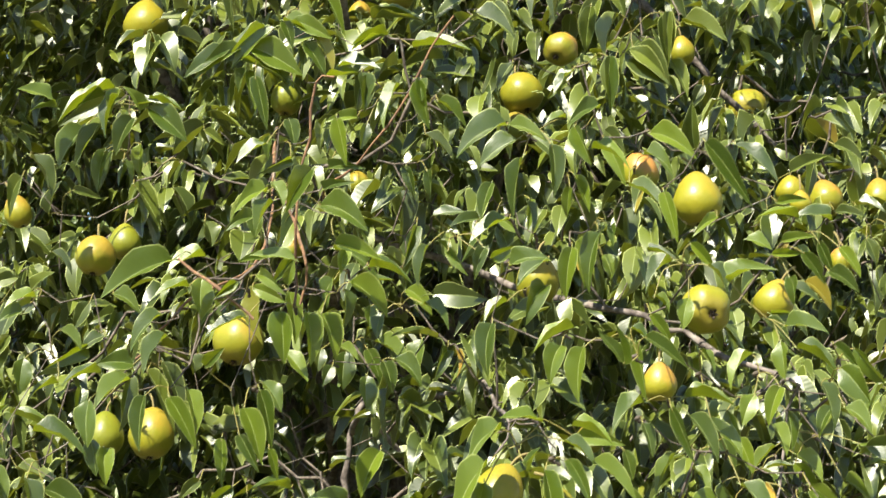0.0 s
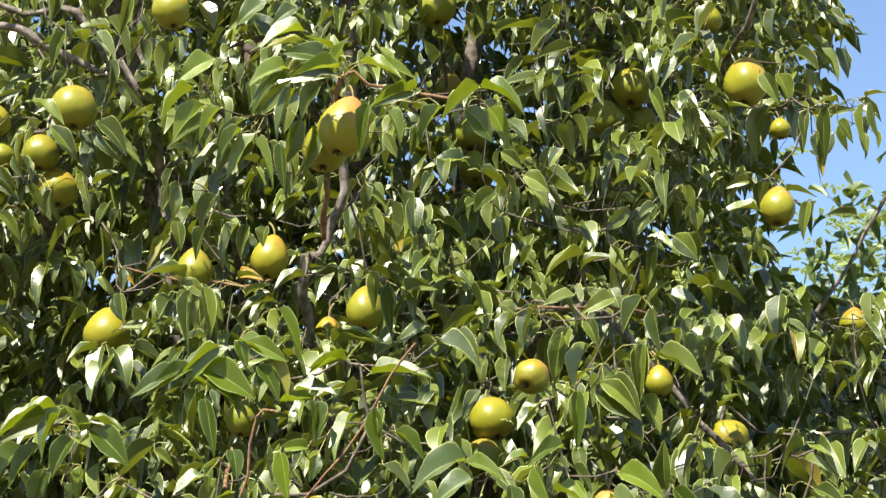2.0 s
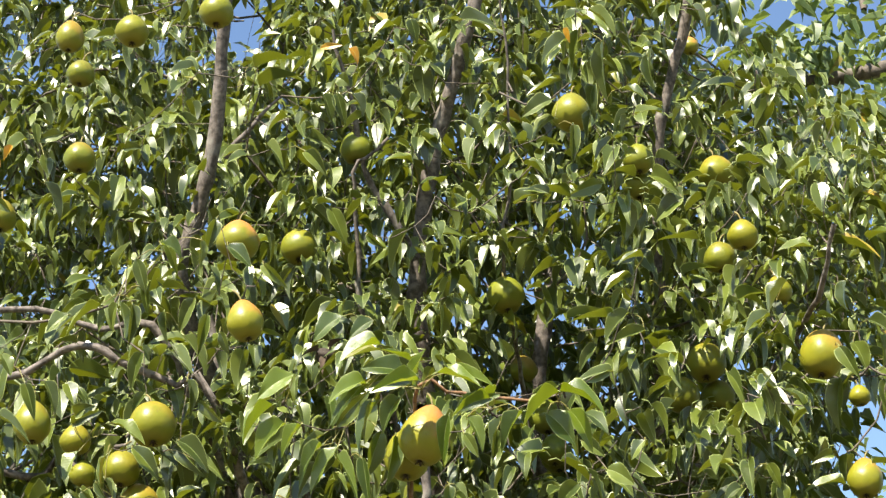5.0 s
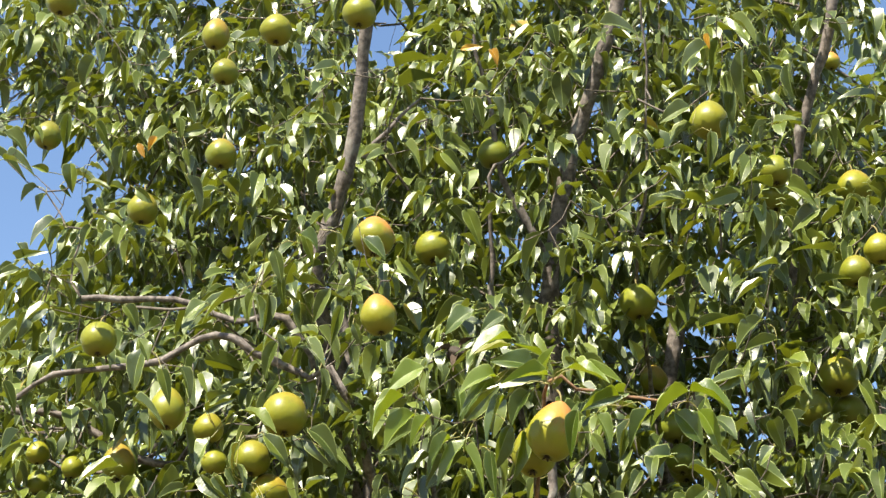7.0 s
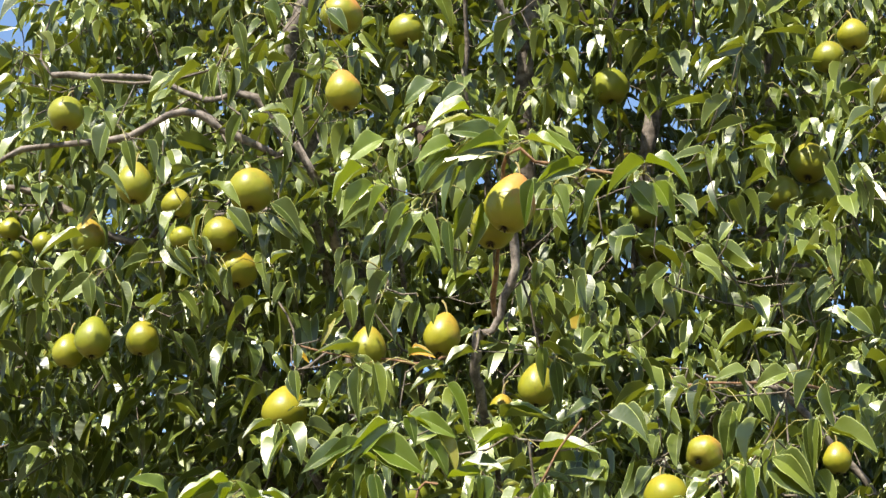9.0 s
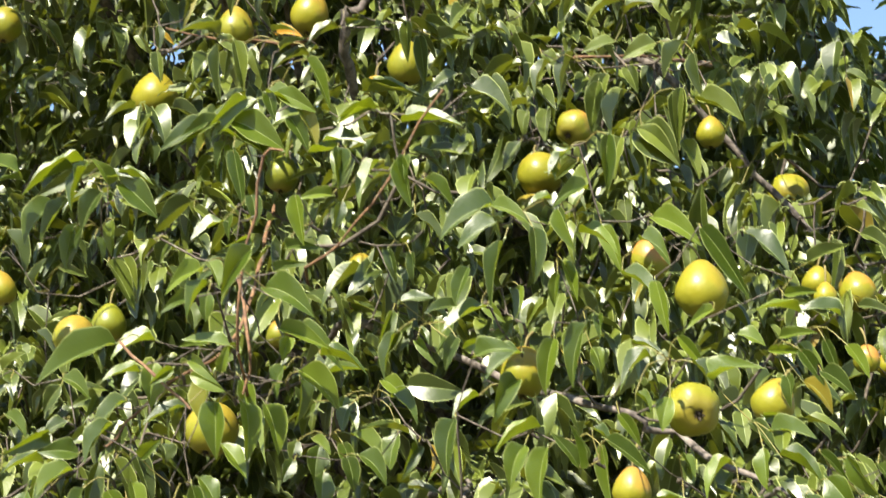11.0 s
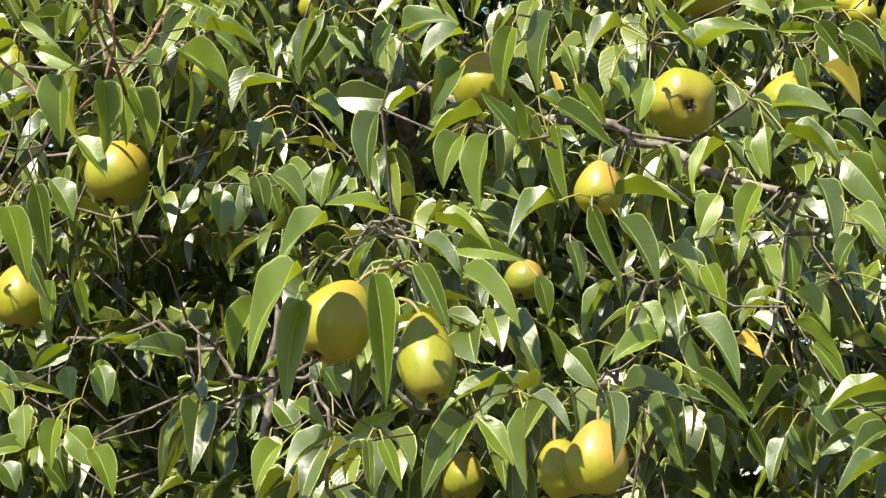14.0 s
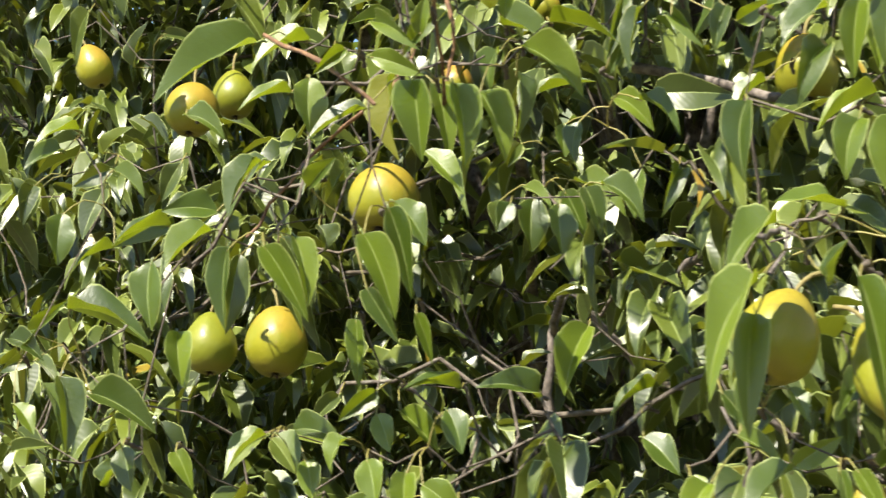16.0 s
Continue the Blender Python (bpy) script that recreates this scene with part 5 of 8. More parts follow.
shoot((0.385, 3.355, 3.474), [
    (0.006, -0.044, 0.005, 160, -53, -103, 0.040, 0.028),
    (-0.005, -0.027, -0.035, 99, -79, 173, 0.034, 0.028),
])
shoot((0.399, 3.359, 3.222), [
    (-0.000, -0.035, -0.015, -166, -6, -35, 0.089, 0.034),
])
shoot((0.285, 3.356, 3.199), [
    (-0.000, -0.035, -0.015, 180, -18, -95, 0.056, 0.024),
])
shoot((0.431, 3.427, 3.324), [
    (-0.011, -0.021, -0.049, 132, -74, -62, 0.068, 0.029),
    (0.011, -0.049, 0.020, 20, -35, 76, 0.035, 0.021),
])
shoot((0.004, 3.615, 3.533), [
    (-0.000, -0.035, -0.015, 92, -68, -175, 0.071, 0.035),
])
shoot((-1.027, 3.026, 2.860), [
    (0.000, -0.035, -0.015, 44, -62, 75, 0.062, 0.027),
])
shoot((-0.616, 2.919, 2.959), [
    (0.000, -0.035, -0.015, 176, -29, -42, 0.080, 0.034),
])
shoot((-0.814, 2.922, 2.613), [
    (0.025, -0.062, -0.029, -178, -53, -80, 0.059, 0.030),
    (0.016, -0.011, -0.022, 160, -57, -98, 0.042, 0.023),
])
shoot((-0.687, 2.946, 2.634), [
    (0.009, -0.038, -0.006, -168, -27, -55, 0.049, 0.025),
    (-0.009, -0.032, -0.023, 18, -41, 91, 0.039, 0.021),
])
shoot((-0.922, 3.018, 2.658), [
    (-0.000, -0.035, -0.015, 171, -63, -97, 0.054, 0.028),
])
shoot((-0.745, 2.853, 2.582), [
    (0.000, -0.035, -0.015, 63, -74, 154, 0.050, 0.026),
])
shoot((-0.394, 2.773, 2.849), [
    (-0.000, -0.035, -0.015, 48, -59, 123, 0.038, 0.017),
])
shoot((-0.446, 2.796, 2.784), [
    (-0.000, -0.035, -0.015, 84, -77, 143, 0.062, 0.027),
])
shoot((-0.356, 2.926, 2.642), [
    (-0.004, -0.041, -0.003, 146, -75, -125, 0.037, 0.021),
    (0.004, -0.029, -0.027, 140, -80, -142, 0.055, 0.024),
])
shoot((0.215, 3.341, 2.970), [
    (0.000, -0.035, -0.015, -168, -20, -112, 0.079, 0.034),
])
shoot((0.254, 3.392, 2.865), [
    (0.000, -0.035, -0.015, 131, -63, -119, 0.054, 0.030),
])
shoot((0.333, 3.508, 2.873), [
    (-0.000, -0.035, -0.015, 129, -70, -124, 0.054, 0.025),
])
shoot((0.434, 3.456, 2.770), [
    (0.000, -0.035, -0.015, -177, -38, -49, 0.054, 0.028),
])
shoot((0.336, 3.481, 3.179), [
    (-0.029, -0.042, -0.006, 53, -60, 160, 0.035, 0.019),
    (0.030, -0.027, -0.024, 39, -50, 86, 0.064, 0.027),
])
shoot((-0.040, 3.041, 2.761), [
    (0.000, -0.035, -0.015, 21, -59, 82, 0.047, 0.021),
])
shoot((-0.116, 2.417, 2.080), [
    (-0.027, -0.033, -0.038, -1, -2, 83, 0.047, 0.020),
])
shoot((-0.115, 2.608, 2.163), [
    (0.000, -0.035, -0.015, -160, -12, -70, 0.049, 0.021),
])
shoot((-0.178, 2.236, 1.900), [
    (0.005, -0.037, 0.000, -173, 6, -64, 0.054, 0.024),
    (-0.004, -0.033, -0.029, -56, 62, 150, 0.032, 0.015),
])
shoot((-0.036, 2.633, 2.013), [
    (0.000, -0.035, -0.015, -149, -69, -92, 0.065, 0.028),
])
shoot((0.049, 2.588, 2.000), [
    (0.002, -0.036, -0.001, -170, -15, -75, 0.044, 0.025),
    (-0.005, -0.035, -0.012, -174, -67, -132, 0.055, 0.024),
])
shoot((0.468, 2.656, 2.039), [
    (-0.000, -0.035, -0.015, 1, 4, 66, 0.044, 0.019),
])
shoot((0.496, 2.565, 1.972), [
    (0.038, -0.031, -0.025, -13, -59, 102, 0.051, 0.022),
    (0.010, -0.034, -0.018, 6, -69, 109, 0.053, 0.023),
    (-0.024, -0.034, -0.025, 4, -52, 37, 0.054, 0.023),
])
shoot((0.371, 2.575, 2.005), [
    (0.000, -0.035, -0.015, -162, -35, -24, 0.046, 0.020),
])
shoot((0.631, 2.769, 2.012), [
    (0.015, -0.035, -0.004, -4, -62, 75, 0.044, 0.022),
    (-0.015, -0.034, -0.026, 13, -69, 97, 0.041, 0.022),
])
shoot((0.525, 2.297, 1.673), [
    (-0.028, -0.031, -0.002, -10, -6, 107, 0.080, 0.034),
    (0.029, -0.030, 0.012, -12, -27, 19, 0.056, 0.024),
    (-0.025, -0.028, -0.023, -10, -8, 44, 0.054, 0.026),
    (0.029, -0.025, -0.020, -5, -26, 83, 0.065, 0.028),
    (0.009, -0.074, -0.042, -10, -37, 73, 0.049, 0.029),
    (0.012, -0.035, 0.042, -15, -66, 53, 0.027, 0.017),
    (-0.026, -0.021, -0.070, 0, -28, 66, 0.040, 0.018),
])
shoot((0.546, 2.316, 1.782), [
    (-0.023, -0.063, -0.002, -6, -62, 90, 0.042, 0.018),
    (0.023, -0.007, -0.028, -18, -44, 115, 0.066, 0.028),
])
shoot((0.582, 2.286, 1.643), [
    (-0.007, -0.062, -0.001, 7, -39, 81, 0.038, 0.017),
    (-0.002, -0.056, -0.042, 2, -23, 51, 0.031, 0.021),
    (-0.018, -0.004, -0.058, -11, -10, 64, 0.036, 0.018),
    (0.026, -0.016, 0.041, -1, -57, 83, 0.029, 0.024),
])
shoot((0.418, 2.253, 1.641), [
    (0.000, -0.035, -0.015, 5, -41, -1, 0.054, 0.023),
])
shoot((0.605, 2.486, 1.854), [
    (0.000, -0.035, -0.015, 7, -46, 72, 0.037, 0.017),
])
shoot((0.540, 2.389, 1.569), [
    (-0.006, -0.032, -0.002, -160, -4, -28, 0.084, 0.034),
    (-0.017, -0.031, -0.017, -175, -22, -75, 0.079, 0.034),
    (-0.009, -0.030, -0.023, -177, -34, -8, 0.062, 0.027),
    (0.020, -0.032, 0.018, -14, -16, 62, 0.046, 0.023),
    (0.011, -0.029, -0.019, -4, 14, 63, 0.055, 0.025),
    (-0.012, -0.030, -0.029, -141, -67, -57, 0.039, 0.026),
    (0.016, -0.048, -0.023, -12, -52, 48, 0.047, 0.020),
    (-0.004, -0.049, -0.028, -28, -68, 64, 0.039, 0.017),
])
shoot((0.569, 2.437, 1.654), [
    (-0.008, -0.046, -0.006, -9, -55, 61, 0.067, 0.034),
    (0.008, -0.023, -0.024, 3, -41, 57, 0.051, 0.027),
])
shoot((0.448, 2.445, 1.599), [
    (-0.003, -0.036, -0.006, -17, -56, 73, 0.076, 0.033),
    (0.019, -0.036, 0.007, -163, -55, -60, 0.054, 0.026),
    (-0.017, -0.033, -0.046, 0, -68, 86, 0.047, 0.025),
])
shoot((0.145, 2.348, 1.597), [
    (0.015, -0.056, -0.044, -19, -51, 55, 0.053, 0.023),
    (-0.014, -0.014, 0.014, -173, -54, -49, 0.045, 0.024),
])
shoot((0.539, 2.484, 1.758), [
    (-0.005, -0.031, -0.048, -8, 49, 50, 0.044, 0.022),
    (0.051, -0.030, -0.021, -17, -40, 63, 0.047, 0.024),
    (-0.047, -0.042, 0.024, -10, -56, 71, 0.056, 0.024),
])
shoot((-0.131, 2.591, 2.703), [
    (-0.008, -0.025, 0.031, -175, -28, -46, 0.069, 0.044, 3),
    (0.027, -0.026, -0.014, -163, 3, -44, 0.065, 0.041, 5),
    (0.040, -0.011, 0.005, -155, 17, -48, 0.055, 0.027, 0),
    (-0.029, -0.026, -0.026, -173, -30, -45, 0.060, 0.036, 3),
    (-0.030, -0.022, -0.037, 180, -44, -51, 0.070, 0.033, 6),
])
shoot((-0.083, 2.580, 2.670), [
    (-0.006, -0.027, -0.003, -60, 52, 91, 0.053, 0.034, 1),
    (0.023, -0.031, 0.012, -1, -22, 51, 0.065, 0.041, 0),
    (0.043, -0.012, 0.019, -2, -23, 51, 0.063, 0.027, 1),
    (-0.003, -0.048, -0.004, -171, -15, -43, 0.068, 0.038, 2),
    (0.038, -0.048, -0.057, 134, -78, -112, 0.068, 0.031, 2),
    (-0.064, 0.015, -0.011, 155, -69, -84, 0.081, 0.034, 3),
    (-0.031, -0.004, -0.012, 171, -64, -66, 0.056, 0.034, 1),
])
shoot((0.014, 2.616, 2.649), [
    (-0.003, -0.052, -0.002, -176, -27, -44, 0.060, 0.039, 1),
    (0.041, -0.026, -0.016, 168, -60, -63, 0.064, 0.036, 2),
    (-0.038, 0.012, -0.006, 18, -68, 99, 0.058, 0.027, 3),
])
shoot((0.106, 2.603, 2.651), [
    (0.001, -0.041, 0.000, 173, -43, -51, 0.073, 0.047, 1),
    (0.002, -0.041, 0.000, 0, -34, 58, 0.074, 0.047, 3),
    (-0.018, -0.012, -0.021, 4, -51, 71, 0.060, 0.038, 5),
    (0.015, 0.006, -0.012, 15, -64, 95, 0.068, 0.030, 3),
])
shoot((-0.193, 2.676, 2.608), [
    (-0.019, -0.024, -0.007, 22, -64, 92, 0.075, 0.026, 6),
    (0.019, -0.020, -0.009, 52, -79, 146, 0.071, 0.025, 1),
])
shoot((-0.174, 2.636, 2.803), [
    (-0.022, -0.025, -0.005, -178, -42, -50, 0.057, 0.037, 5),
    (0.022, -0.019, -0.011, -174, -39, -47, 0.046, 0.029, 5),
])
shoot((0.231, 3.063, 2.958), [
    (-0.012, -0.020, -0.012, -176, -5, -45, 0.082, 0.040, 3),
    (0.012, -0.024, -0.004, 167, -48, -56, 0.067, 0.040, 1),
])
shoot((0.261, 3.029, 3.031), [
    (0.010, -0.029, 0.006, -176, -19, -44, 0.049, 0.031, 3),
    (-0.010, -0.015, -0.022, 175, -32, -48, 0.065, 0.036, 1),
])
shoot((0.200, 2.910, 2.804), [
    (0.000, -0.022, -0.008, -177, -17, -44, 0.065, 0.024, 3),
])
shoot((-0.557, 2.807, 2.930), [
    (-0.029, -0.031, -0.027, -176, -45, -53, 0.075, 0.037, 3),
    (0.029, -0.013, 0.011, 47, -73, 127, 0.053, 0.023, 2),
])
shoot((-0.652, 2.893, 2.913), [
    (-0.005, -0.032, 0.013, -167, -45, -49, 0.047, 0.030, 5),
    (0.005, -0.012, -0.029, -153, -12, -40, 0.044, 0.028, 3),
])
shoot((-0.538, 2.885, 2.863), [
    (0.000, -0.022, -0.008, 154, -74, -96, 0.064, 0.029, 1),
])
shoot((-0.481, 2.849, 2.895), [
    (-0.014, -0.032, 0.009, 59, -78, 146, 0.053, 0.023, 2),
    (0.014, -0.012, -0.025, 28, -58, 87, 0.073, 0.034, 1),
])
shoot((-0.289, 2.702, 2.706), [
    (0.013, -0.021, 0.032, -174, -36, -47, 0.064, 0.041, 5),
    (-0.015, -0.028, -0.015, 178, -53, -57, 0.073, 0.046, 1),
    (0.002, -0.017, -0.041, 180, -51, -54, 0.069, 0.044, 1),
])
shoot((-0.263, 2.692, 2.665), [
    (0.000, -0.022, -0.008, 178, -60, -59, 0.057, 0.029, 2),
])
shoot((-0.754, 2.913, 2.861), [
    (-0.014, -0.002, 0.006, 139, -77, -120, 0.072, 0.038, 5),
    (-0.013, -0.036, 0.009, 21, -64, 83, 0.041, 0.026, 5),
    (0.027, -0.028, -0.040, 41, -71, 112, 0.062, 0.029, 1),
])
shoot((-0.697, 2.913, 2.834), [
    (0.000, -0.022, -0.008, 36, -70, 106, 0.058, 0.027, 1),
])
shoot((-0.771, 2.915, 2.777), [
    (0.000, -0.022, -0.008, 18, -37, 57, 0.069, 0.030, 6),
])
shoot((-0.627, 2.971, 2.757), [
    (-0.027, -0.011, -0.027, -177, -67, -65, 0.054, 0.035, 5),
    (0.027, -0.033, 0.011, 12, -33, 54, 0.067, 0.043, 5),
])
shoot((-0.780, 2.897, 2.662), [
    (0.000, -0.022, -0.008, -164, -35, -44, 0.081, 0.045, 3),
])
shoot((-0.927, 2.912, 2.940), [
    (0.000, -0.022, -0.008, -161, -39, -46, 0.052, 0.033, 3),
])
shoot((-0.923, 2.976, 3.057), [
    (0.000, -0.022, -0.008, 29, -55, 78, 0.054, 0.035, 1),
])
shoot((-0.809, 2.943, 2.956), [
    (0.000, -0.022, -0.008, 25, -59, 80, 0.048, 0.030, 1),
])
shoot((0.038, 2.998, 2.866), [
    (0.000, -0.022, -0.008, -122, 45, -97, 0.042, 0.025, 0),
])
shoot((0.244, 2.945, 2.701), [
    (0.000, -0.022, -0.008, -179, -54, -49, 0.039, 0.025, 5),
])
shoot((0.183, 2.962, 2.662), [
    (0.000, -0.022, -0.008, -8, -35, 56, 0.051, 0.033, 5),
])
shoot((0.092, 3.166, 3.227), [
    (0.030, -0.024, -0.004, -160, 8, -46, 0.048, 0.031, 3),
    (-0.030, -0.020, -0.012, -17, 8, 50, 0.064, 0.038, 1),
])
shoot((0.207, 3.004, 3.515), [
    (0.000, -0.022, -0.008, 17, -47, 82, 0.072, 0.037, 1),
])
shoot((-0.191, 2.764, 2.600), [
    (0.000, -0.022, -0.008, -126, 47, -89, 0.047, 0.030, 1),
])
shoot((-0.023, 3.096, 3.563), [
    (0.000, -0.022, -0.008, 0, -18, 54, 0.075, 0.040, 3),
])
shoot((-0.396, 3.106, 3.493), [
    (0.000, -0.022, -0.008, -4, 4, 49, 0.084, 0.054, 3),
])
shoot((0.078, 2.130, 1.676), [
    (-0.018, -0.015, 0.018, -161, -46, -41, 0.058, 0.036, 6),
    (-0.035, -0.032, -0.022, -163, -63, -48, 0.088, 0.040, 6),
    (-0.038, -0.010, -0.042, -147, -81, -47, 0.085, 0.030, 3),
    (0.028, -0.009, 0.025, -157, 5, -39, 0.052, 0.034, 5),
    (0.012, -0.054, -0.030, -52, 55, 85, 0.031, 0.020, 1),
    (0.052, -0.012, 0.003, -7, -41, 50, 0.045, 0.026, 1),
])
shoot((0.043, 2.184, 1.577), [
    (-0.011, -0.031, 0.021, -121, -72, -21, 0.039, 0.016, 1),
    (0.016, -0.025, 0.010, -36, -60, 39, 0.028, 0.017, 5),
    (-0.020, -0.009, -0.019, -11, -39, 44, 0.038, 0.019, 1),
    (0.015, -0.022, -0.045, -154, -41, -34, 0.053, 0.032, 1),
])
shoot((0.118, 2.101, 1.660), [
    (-0.014, -0.043, -0.014, -7, -84, 82, 0.100, 0.034, 2),
    (0.014, -0.001, -0.002, -7, -64, 64, 0.058, 0.020, 3),
])
shoot((0.150, 2.152, 1.685), [
    (-0.010, -0.016, 0.012, -5, -27, 46, 0.052, 0.032, 1),
    (0.010, -0.028, -0.028, -3, -44, 54, 0.067, 0.032, 1),
])
shoot((0.195, 2.194, 1.567), [
    (0.002, -0.018, 0.006, -164, -24, -36, 0.064, 0.034, 3),
    (-0.032, -0.019, -0.022, -158, -59, -40, 0.072, 0.035, 3),
    (0.014, -0.056, -0.015, -70, -81, 26, 0.065, 0.024, 2),
    (0.016, 0.004, -0.002, -15, -42, 47, 0.045, 0.021, 1),
])
shoot((0.093, 2.169, 1.536), [
    (-0.006, -0.023, -0.008, -68, -74, 21, 0.040, 0.014, 2),
    (0.006, -0.021, -0.008, -28, -65, 48, 0.044, 0.018, 1),
])
shoot((0.274, 2.163, 1.573), [
    (0.000, -0.022, -0.008, -67, -80, 31, 0.057, 0.024, 1),
])
shoot((0.294, 2.265, 1.602), [
    (-0.012, -0.005, -0.028, -11, -11, 42, 0.058, 0.036, 1),
    (0.049, -0.026, -0.016, -14, -40, 49, 0.060, 0.020, 2),
    (0.019, -0.028, 0.010, -165, -26, -36, 0.046, 0.030, 3),
    (-0.055, -0.029, 0.002, -19, -50, 50, 0.042, 0.027, 5),
])
shoot((0.330, 2.259, 1.667), [
    (0.010, -0.033, -0.039, -13, -57, 60, 0.069, 0.033, 3),
    (-0.010, -0.011, 0.023, -18, -49, 53, 0.041, 0.025, 3),
])
shoot((0.263, 2.237, 1.729), [
    (-0.032, -0.016, -0.003, -168, -44, -41, 0.057, 0.037, 6),
    (0.016, -0.016, 0.002, -10, -12, 44, 0.060, 0.038, 1),
    (-0.003, -0.034, -0.011, -5, -69, 76, 0.071, 0.024, 2),
    (0.019, -0.022, -0.019, -7, -61, 67, 0.065, 0.031, 1),
])
shoot((0.377, 2.285, 1.762), [
    (-0.014, -0.045, -0.029, -161, -63, -40, 0.040, 0.026, 5),
    (-0.006, 0.006, 0.024, -174, -58, -47, 0.053, 0.034, 3),
    (0.020, -0.028, -0.019, -168, -70, -47, 0.050, 0.028, 1),
])
shoot((0.397, 2.324, 1.831), [
    (-0.004, -0.002, -0.001, -13, -51, 60, 0.046, 0.025, 1),
    (0.017, -0.022, -0.012, -16, -11, 46, 0.053, 0.034, 1),
    (0.023, -0.057, -0.041, -12, -36, 53, 0.059, 0.037, 1),
    (0.008, -0.037, -0.032, -43, -84, 59, 0.047, 0.027, 5),
    (-0.043, 0.008, 0.047, -17, 11, 46, 0.062, 0.040, 6),
])
shoot((0.309, 2.389, 1.901), [
    (-0.001, -0.012, -0.036, -162, -76, -48, 0.042, 0.025, 5),
    (-0.024, -0.043, 0.007, -176, -50, -47, 0.054, 0.035, 6),
    (0.025, -0.011, 0.005, -9, -59, 68, 0.044, 0.028, 1),
])
shoot((0.198, 2.308, 1.808), [
    (0.030, -0.040, -0.008, 9, -81, 101, 0.073, 0.026, 2),
    (-0.030, -0.004, -0.008, -178, -84, -72, 0.069, 0.036, 1),
])
shoot((0.151, 2.352, 1.823), [
    (-0.009, -0.031, -0.020, -163, -72, -51, 0.051, 0.033, 3),
    (0.009, -0.013, 0.004, -168, -30, -40, 0.061, 0.036, 1),
])
shoot((0.173, 2.538, 1.960), [
    (0.000, -0.022, -0.008, 159, -81, -91, 0.071, 0.034, 1),
])
shoot((0.060, 2.398, 1.846), [
    (0.000, -0.022, -0.008, 180, -84, -78, 0.068, 0.034, 3),
])
shoot((0.107, 2.471, 1.891), [
    (-0.024, 0.003, -0.014, -163, -42, -40, 0.045, 0.029, 1),
    (0.024, -0.047, -0.002, -172, -61, -52, 0.058, 0.037, 6),
])
shoot((0.084, 2.384, 1.917), [
    (0.000, -0.022, -0.008, -9, 7, 45, 0.051, 0.032, 3),
])
shoot((0.135, 2.439, 1.929), [
    (0.000, -0.022, -0.008, -169, -39, -43, 0.055, 0.035, 3),
])
shoot((-0.056, 2.551, 1.884), [
    (0.028, -0.043, -0.005, 2, -47, 57, 0.049, 0.031, 3),
    (-0.028, -0.001, -0.011, -138, -74, -36, 0.037, 0.023, 5),
])
shoot((-0.084, 2.518, 1.806), [
    (-0.019, -0.058, -0.024, -98, -84, -6, 0.047, 0.030, 5),
    (0.002, -0.005, -0.002, -13, -76, 66, 0.046, 0.029, 1),
    (0.017, -0.003, 0.001, 2, -48, 56, 0.052, 0.033, 3),
])
shoot((-0.152, 2.571, 1.811), [
    (0.000, -0.022, -0.008, -141, -58, -34, 0.033, 0.021, 5),
])
shoot((-0.179, 2.259, 1.851), [
    (-0.014, -0.037, -0.009, 34, -86, 117, 0.063, 0.040, 1),
    (0.014, -0.007, -0.007, 36, -86, 119, 0.066, 0.033, 1),
])
shoot((-0.133, 2.335, 1.876), [
    (-0.017, -0.037, -0.029, 15, -74, 86, 0.060, 0.036, 1),
    (0.017, -0.007, 0.013, 12, -44, 57, 0.065, 0.042, 1),
])
shoot((-0.093, 2.352, 1.915), [
    (0.000, -0.022, -0.008, 6, -23, 47, 0.061, 0.038, 3),
])
shoot((-0.227, 2.281, 1.757), [
    (-0.011, -0.051, -0.027, 11, -73, 76, 0.069, 0.035, 1),
    (0.006, -0.028, -0.005, 13, -79, 86, 0.072, 0.032, 2),
    (0.005, 0.013, 0.008, 3, -59, 59, 0.044, 0.028, 5),
])
shoot((0.460, 2.268, 1.750), [
    (0.007, -0.020, 0.014, -14, -53, 62, 0.056, 0.036, 5),
    (-0.015, -0.014, -0.003, -18, -77, 77, 0.058, 0.028, 1),
    (0.008, -0.032, -0.035, -20, -47, 54, 0.044, 0.028, 3),
])
shoot((0.484, 2.174, 1.546), [
    (0.003, -0.004, 0.021, -174, -21, -37, 0.055, 0.035, 1),
    (-0.000, -0.022, -0.010, -164, -37, -33, 0.037, 0.024, 1),
    (-0.003, -0.041, -0.034, -170, -35, -35, 0.050, 0.030, 2),
])
shoot((-0.224, 2.416, 1.579), [
    (0.019, -0.012, 0.029, -30, -71, 43, 0.040, 0.026, 5),
    (-0.017, -0.019, -0.021, -92, -77, -4, 0.048, 0.030, 1),
    (-0.002, -0.035, -0.032, -2, -46, 47, 0.048, 0.031, 5),
])
shoot((-0.131, 2.446, 1.622), [
    (0.000, -0.022, -0.008, -151, 10, -38, 0.056, 0.035, 3),
])
shoot((-0.195, 2.382, 1.538), [
    (0.000, -0.022, -0.008, -14, -64, 50, 0.050, 0.032, 1),
])
shoot((-0.271, 2.408, 1.579), [
    (0.000, -0.022, -0.008, -53, -75, 26, 0.042, 0.027, 5),
])
shoot((-0.011, 2.273, 1.543), [
    (0.000, -0.022, -0.008, -47, -55, 29, 0.023, 0.015, 5),
])
shoot((0.122, 2.244, 1.539), [
    (0.000, -0.022, -0.008, -23, 31, 47, 0.030, 0.018, 2),
])
